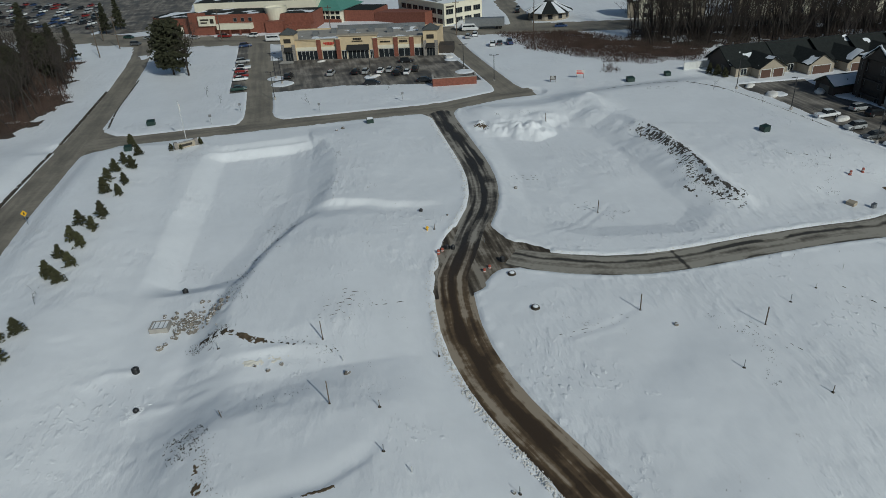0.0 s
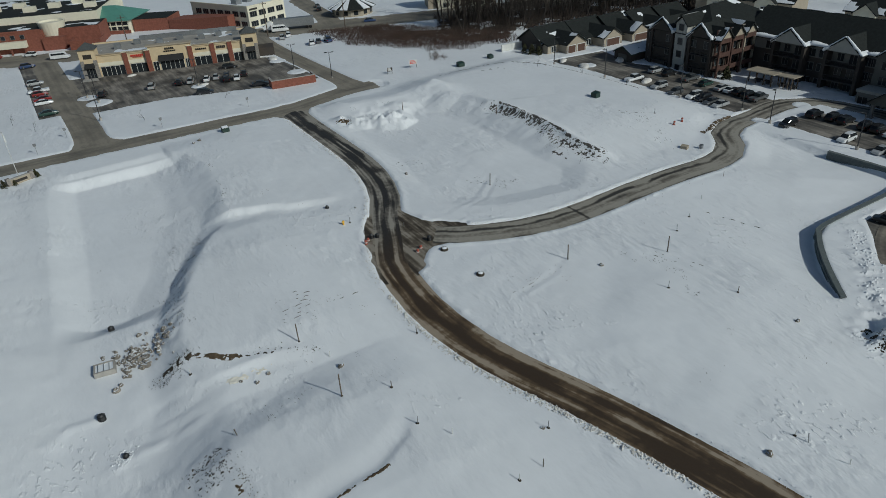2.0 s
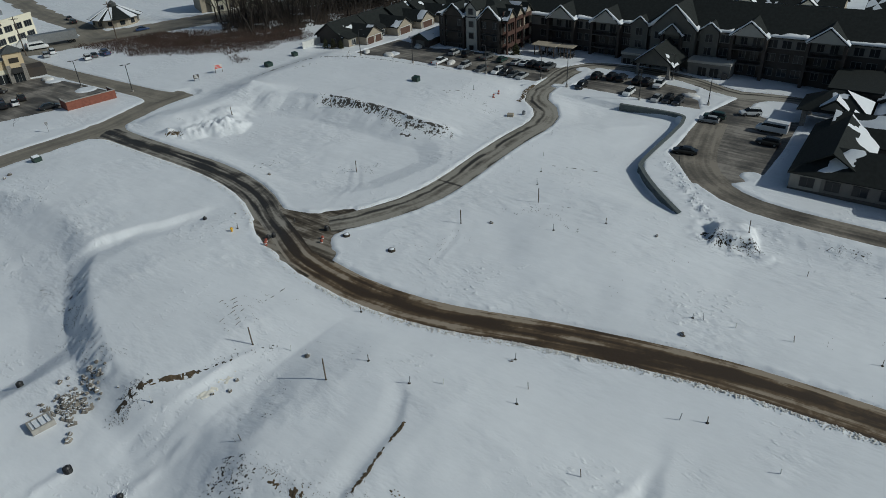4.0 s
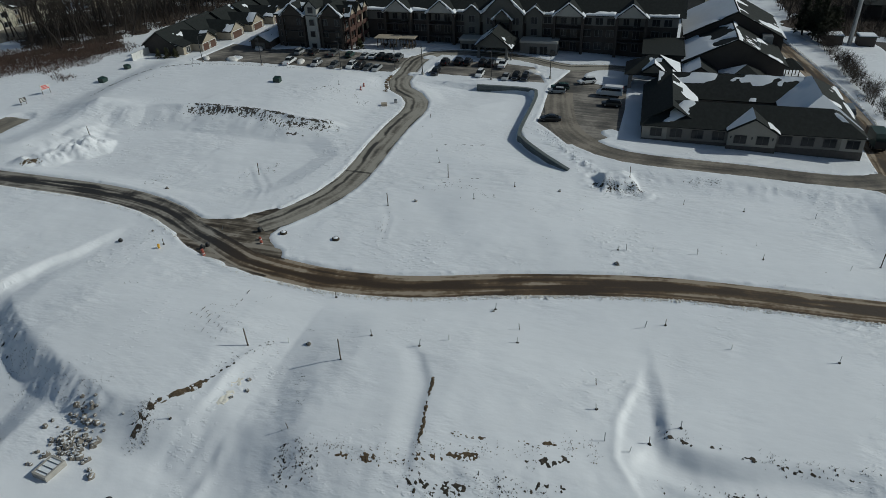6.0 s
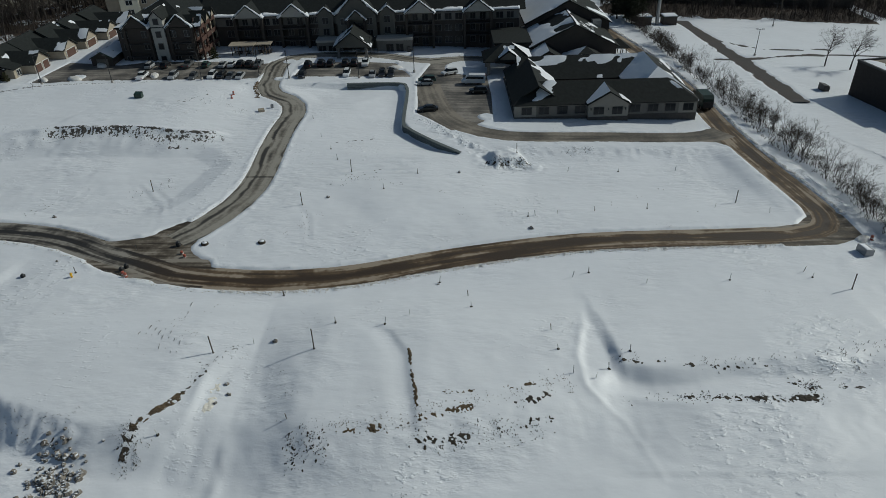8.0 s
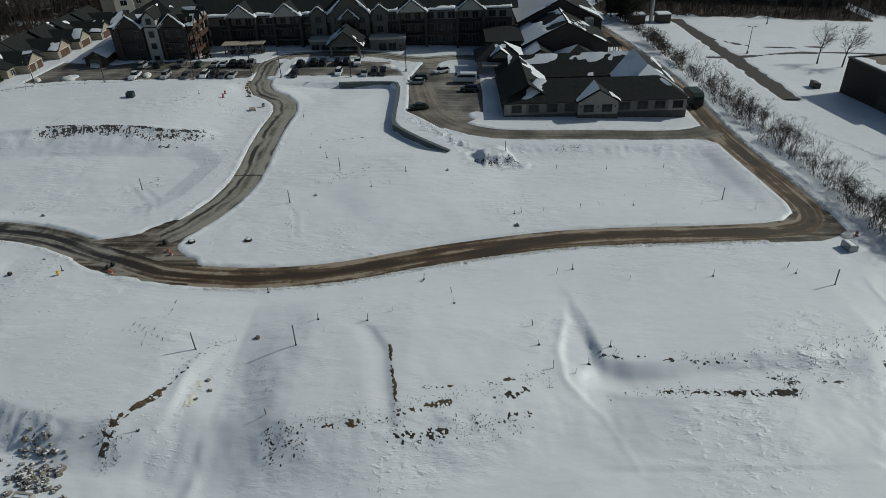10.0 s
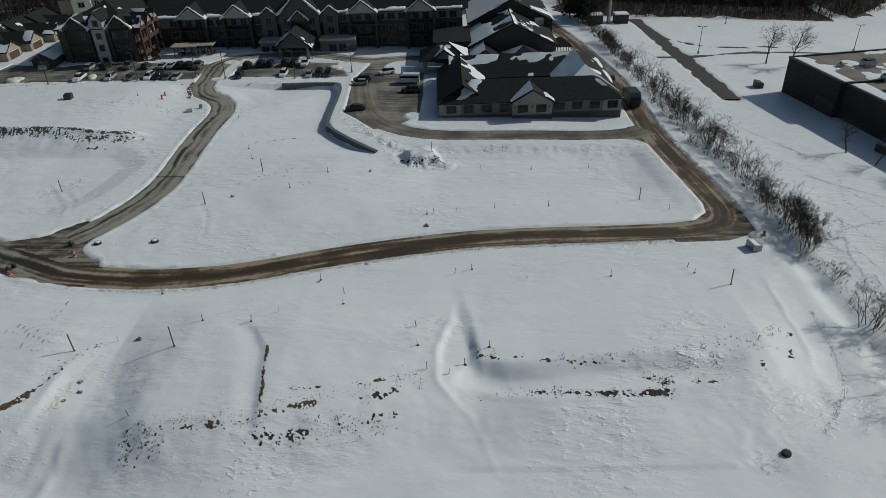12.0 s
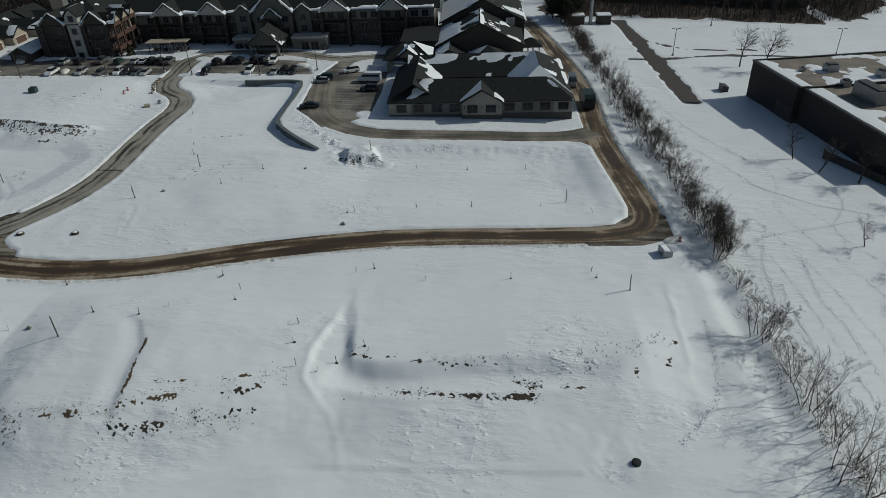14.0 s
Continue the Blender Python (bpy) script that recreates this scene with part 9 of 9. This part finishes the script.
for k, (x, y, a, n, L, sp) in enumerate(((-0.8, 69.0, 8, 4, 4.4, 0.75), (1.6, 72.2, -4, 4, 1.6, 0.8), (5.8, 70.4, 4, 1, 2.6, 0.8), (34.6, 105.2, -18, 3, 6.0, 0.9), (41.5, 90.3, 6, 3, 2.4, 1.1), (26, 58.6, 8, 2, 5.5, 0.7), (33, 60, 20, 2, 3.0, 0.8), (47, 54, -70, 2, 6, 1.0), (64, 58, -68, 1, 7, 1.2), (80, 140, -20, 2, 6, 1.2), (82, 96, -50, 2, 4, 1.1))):
    furrow_shadow_dashes(x, y, a, n, L, sp, 100 + k)


# ---- lamps, signs and small buildings ----
def lamp_post(x, y, h, rz=0, label="tall dark car park lamp post", group="car park lamps", arms=1):
    t = thing("street_lamp", pose(x, y, ground_z(x, y), 0, 0, rz), label, "lamp post", group)
    part("base", lathe([(0.3, -0.3), (0.3, 0.55), (0.26, 0.6)]), CONCRETE, t, "round concrete base")
    part("pole", MB().tube([(0, 0, 0.5), (0, 0, h * 0.5), (0, 0, h)], [0.11, 0.09, 0.07], 8), METAL_DARK, t)
    for s in ((1,), (1, -1))[arms - 1]:
        part("arm", MB().tube([(0, 0, h - 0.15), (s * 0.7, 0, h - 0.05)], [0.045, 0.04], 6), METAL_DARK, t)
        part("lamp_head", MB().loft([[(s * 0.5, -0.22, h - 0.1), (s * 0.5, 0.22, h - 0.1), (s * 0.5, 0.2, h + 0.06), (s * 0.5, -0.2, h + 0.06)], [(s * 1.2, -0.18, h - 0.04), (s * 1.2, 0.18, h - 0.04), (s * 1.2, 0.16, h + 0.06), (s * 1.2, -0.16, h + 0.06)]]), METAL_DARK, t)


for x, y in ((101.8, 119.9), (103.4, 98.2), (106.6, 84.6), (109.4, 45.4), (122.4, 57.6), (104.6, 59.1), (104.4, 76.6), (99.5, 136)):
    lamp_post(x, y, 7.0 if x < 109 else 6.2, rng.uniform(0, 360))
for x, y in ((-6.4, 173.5), (46.2, 184.5), (50.2, 168), (20, 187), (-4.3, 190.5), (-6, 198)):
    lamp_post(x, y, 7.0, -18, "tall dark lamp post on a snowy island", "shop car park lamps", 2)
for x, y in ((130, -51), (137, -99.5), (171, -74)):
    lamp_post(x, y, 7.5, 80, "tall lamp post on the open snowy lot", "lamps on the open lot", 2)


def pole(x, y, h, label="tall weathered wooden utility pole", lean=0, stout=1.0, material=None):
    t = thing("utility_pole", pose(x, y, ground_z(x, y) - 0.2, lean, lean, -25), label, "utility pole", "utility poles along the highway")
    part("shaft", MB().tube([(0, 0, 0), (0, 0, h * 0.6), (0, 0, h)], [0.19 * stout, 0.15 * stout, 0.11 * stout], 8), material or WOOD_POST, t)
    part("crossarm", MB().box(-1.2, -0.07, h - 0.9, 1.2, 0.07, h - 0.75), WOOD_POST, t)
    for s in (-1.05, -0.4, 0.4, 1.05):
        part("insulator", MB().tube([(s, 0, h - 0.75), (s, 0, h - 0.55)], [0.05, 0.04], 6), METAL_GREY, t)


for x, y, h in ((-25, 266, 12), (-71.7, 292, 12), (-62, 272, 12), (81.2, 224, 12), (56, 232, 12), (14, 248, 12), (-118, 320, 12), (-66, 258, 11), (118, 205, 12)):
    pole(x, y, h)
pole(168, -33.5, 24, "very tall grey steel pole beside the sheds", 0, 3.4, METAL_GREY)


def flagpole():
    t = thing("flagpole", pose(-25.2, 146.4, ground_z(-25.2, 146.4)), "white flagpole with a furled striped flag", "flagpole")
    part("pole", MB().tube([(0, 0, -0.2), (0, 0, 5), (0, 0, 9)], [0.08, 0.06, 0.04], 8), TRIM_WHITE, t)
    part("finial", lathe([(0.02, 9.0), (0.09, 9.08), (0.02, 9.18)], 8), METAL_GREY, t)
    for k in range(3):
        part("flag_stripe", MB().loft([[(0.05, -0.1 + 0.07 * k, 8.8 - 0.05 * k), (0.2, -0.1 + 0.07 * k, 8.6), (0.2, -0.05 + 0.07 * k, 8.6), (0.05, -0.05 + 0.07 * k, 8.8 - 0.05 * k)], [(0.05, -0.1 + 0.07 * k, 7.2), (0.28, -0.1 + 0.07 * k, 7.0), (0.28, -0.05 + 0.07 * k, 7.0), (0.05, -0.05 + 0.07 * k, 7.2)]]), RED_SIGN if k == 1 else TRIM_WHITE, t)
    s = thing("entrance_sign", pose(-25.0, 143.6, ground_z(-25, 143.6) - 0.1, 0, 0, 24), "low pale stone entrance sign wall between small evergreens", "sign")
    part("wall", MB().box(-1.9, -0.25, 0, 1.9, 0.25, 1.25), SIDING_TAN, s, "tan stone wall")
    for x in (-2.15, 2.15):
        part("pier", MB().box(x - 0.35, -0.35, 0, x + 0.35, 0.35, 1.6), STONE, s)
    part("cap", MB().box(-1.95, -0.3, 1.25, 1.95, 0.3, 1.36), CONCRETE, s)
    part("nameplate", MB().box(-1.2, -0.29, 0.45, 1.2, -0.25, 0.95), TEXT_DARK, s, "plain dark bars")


flagpole()
for x, y in ((-27.8, 142), (-26, 142.4), (-23.4, 144.6), (-22.4, 145.4), (-22.0, 144.4)):
    plant("spruce", SPRUCE[rng.randrange(3)], x, y, rng.uniform(0.4, 0.6), rng, "small clipped evergreen beside the entrance sign", "conifer", "evergreens by the sign")


def board(name, x, y, w, h, z, face, panel, label, bars=None, posts=2, category="sign"):
    t = thing(name, pose(x, y, ground_z(x, y), 0, 0, face), label, category)
    for s in ((0,), (-1, 1))[posts - 1]:
        part("post", MB().box(s * w * 0.42 - 0.05, -0.05, -0.3, s * w * 0.42 + 0.05, 0.05, z + h), WOOD_POST if posts == 2 else METAL_GREY, t)
    part("panel", MB().box(-w / 2, -0.1, z, w / 2, -0.05, z + h), panel, t)
    for i in range(3 if bars else 0):
        part("bar", MB().box(-w * 0.4, -0.12, z + h * (0.16 + 0.27 * i), w * (0.4 - 0.12 * i), -0.1, z + h * (0.32 + 0.27 * i)), bars, t)
    return t


board("sale_sign", 71, 160.6, 2.2, 1.2, 1.0, -20, TRIM_WHITE, "white roadside sign with plain red bars", RED_SIGN)
board("site_sign", 63.4, 160, 1.4, 1.0, 0.6, -20, SIDING_DARK, "grey site sign board on two posts", TRIM_WHITE)
t = thing("warning_sign", pose(-46.9, 112, ground_z(-46.9, 112), 0, 0, 0), "yellow diamond warning sign beside the road", "sign")
part("post", MB().box(-0.04, -0.04, -0.3, 0.04, 0.04, 2.2), METAL_GREY, t)
part("plate", MB().loft([[(0, -0.07, 1.5), (0.55, -0.07, 2.05), (0, -0.07, 2.6), (-0.55, -0.07, 2.05)], [(0, -0.04, 1.5), (0.55, -0.04, 2.05), (0, -0.04, 2.6), (-0.55, -0.04, 2.05)]]), YELLOW, t, "yellow plate")
part("symbol", MB().box(-0.1, -0.09, 1.85, 0.1, -0.07, 2.25), TEXT_DARK, t)
t = thing("hydrant", pose(15.8, 89.6, ground_z(15.8, 89.6)), "small yellow fire hydrant in the snow", "hydrant")
part("barrel", lathe([(0.14, -0.2), (0.14, 0.5), (0.18, 0.52), (0.15, 0.66), (0.04, 0.74)], 10), YELLOW, t)
part("outlet", MB().tube([(-0.26, 0, 0.4), (0.26, 0, 0.4)], [0.08, 0.08], 8), YELLOW, t)
for x, y in ((-14.6, 165.6), (4, 157.8), (24.2, 159), (-21, 158.4)):
    t = thing("street_sign", pose(x, y, ground_z(x, y)), "small grey street sign on a thin post", "sign", "street signs")
    part("post", MB().box(-0.035, -0.035, -0.3, 0.035, 0.035, 2.3), METAL_GREY, t)
    part("plate", MB().box(-0.3, -0.06, 1.7, 0.3, -0.035, 2.3), METAL_GREY, t)

# white fence and the snow drift beside the first bungalow
t = tagged(new("vinyl_fence"), "short white vinyl fence beside the bungalow", "fence")
fz = ground_z(101, 156)
for i in range(4):
    part("panel", MB().box(98.6 + 1.8 * i, 157.2, fz - 0.3, 100.3 + 1.8 * i, 157.28, fz + 1.9), TRIM_WHITE, t)
    part("post", MB().box(98.45 + 1.8 * i, 157.15, fz - 0.3, 98.58 + 1.8 * i, 157.33, fz + 2.0), TRIM_WHITE, t)
# screen fence before the dark building
t = thing("screen_fence", pose(57.4, -60.6, 0, 0, 0, -155.6), "low dark screen fence along the dark building", "fence")
for i in range(9):
    z0 = ground_z(57.4 - 2.2 * i, -60.6 - 1.0 * i)
    part("panel", MB().box(2.42 * i + 0.1, -0.05, z0 - 0.4, 2.42 * i + 2.42, 0.05, z0 + 1.5), SIDING_DARK, t)
    part("post", MB().box(2.42 * i, -0.08, z0 - 0.4, 2.42 * i + 0.1, 0.08, z0 + 1.7), WOOD_POST, t)


def shed(x, y, w, d, h, label):
    t = thing("shed", pose(x, y, ground_z(x, y) - 0.3), label, "shed", "sheds by the tall pole")
    part("wall", MB().box(-d / 2, -w / 2, 0, d / 2, w / 2, h), SIDING_DARK, t)
    part("roof", MB().box(-d / 2 - 0.3, -w / 2 - 0.3, h, d / 2 + 0.3, w / 2 + 0.3, h + 0.2), METAL_GREEN, t)
    part("snow_cap", MB().loft([[(-d / 2 - 0.2, -w / 2 - 0.2, h + 0.2), (d / 2 + 0.2, -w / 2 - 0.2, h + 0.2), (d / 2 + 0.2, w / 2 + 0.2, h + 0.2), (-d / 2 - 0.2, w / 2 + 0.2, h + 0.2)], [(-d / 2, -w / 2, h + 0.42), (d / 2, -w / 2, h + 0.42), (d / 2, w / 2, h + 0.42), (-d / 2, w / 2, h + 0.42)]]), SNOW_ROOF, t)


shed(169, -29.2, 4.4, 4, 3.0, "small dark shed with a snowy flat roof")
shed(170, -38, 4.4, 4, 3.0, "small dark shed with a snowy flat roof")
t = tagged(new("low_warehouse"), "long low dark building behind the far trees", "building")
part("wall", MB().box(206, -120, -14, 226, -46, -3), SIDING_DARK, t)
part("roof", MB().box(205, -121, -3, 227, -45, -2.6), SHINGLE, t)


# ---- heaps of ploughed snow ----
def snow_pile(x, y, w, d, h, seed):
    r = random.Random(seed)
    rings = []
    for k, s in enumerate((1.0, 0.92, 0.68, 0.35)):
        rings.append([(w / 2 * s * r.uniform(0.8, 1.15) * math.cos(a), d / 2 * s * r.uniform(0.8, 1.15) * math.sin(a), (-0.25, h * 0.2, h * 0.5, h * 0.62)[k] * r.uniform(0.85, 1.1)) for a in [2 * math.pi * i / 12 for i in range(12)]])
    ob = part("snow_mound", MB().loft(rings), SNOW_DIRTY, smooth=True)
    ob.matrix_basis = pose(x, y, float(base(x, y)), 0, 0, r.uniform(0, 180))
    tagged(ob, "greyish heap of ploughed snow on asphalt", "snow pile", "ploughed snow heaps")


for k, (x, y, w, d, h) in enumerate(((116.6, 129, 5, 2.6, 1.1), (107.6, 111.6, 4.6, 2.2, 1.0), (118, 106.2, 3.6, 2.2, 1.0), (105.4, 131, 5, 3, 1.0), (113.8, 50.6, 4, 3, 0.9), (27, 213.4, 3, 1.6, 0.7), (8, 213.5, 3.2, 1.5, 0.6), (45.6, 200, 5, 3, 1.0), (21.4, 187.2, 3, 2, 0.7), (24.6, -24.4, 3.4, 2.2, 0.8), (105, 138.6, 4, 2, 0.9))):
    snow_pile(x, y, w, d, h, k)
crumbs("snow_lumps", smooth_line([(58.5, 30), (62, 33), (67, 36.5), (71, 40), (75.5, 43)], 1.0), 0, 0.8, 260, 0.16, SNOW_ROOF, "tumbled lumps of ploughed snow above the wall", 60)
crumbs("snow_lumps", smooth_line([(36, 134), (42, 130), (47, 126), (44, 125)], 1.0), 0, 1.6, 500, 0.1, SNOW_ROOF, "rough lumps on the snow heaps", 61)
crumbs("snow_lumps", smooth_line([(23, -25), (26, -27.5), (34, -27.8), (50, -26.6)], 1.0), 0, 0.5, 700, 0.1, SNOW_ROOF, "rough snow bank at the road bend", 62)
crumbs("snow_lumps", smooth_line([(53, 21.5), (52.6, 26), (54, 30)], 1.0), 0, 1.2, 400, 0.12, SNOW_ROOF, "tumbled snow lumps round the earth heap", 63)
crumbs("snow_lumps", smooth_line([(-22.8, 61), (-21.6, 60)], 0.5), 0, 0.6, 200, 0.1, SNOW_ROOF, "broken snow round a drain riser", 64)
crumbs("snow_lumps", smooth_line([(-17, -10), (-18, -8)], 0.5), 0, 0.8, 220, 0.06, SNOW_ROOF, "trodden snow round the drain outlet", 65)
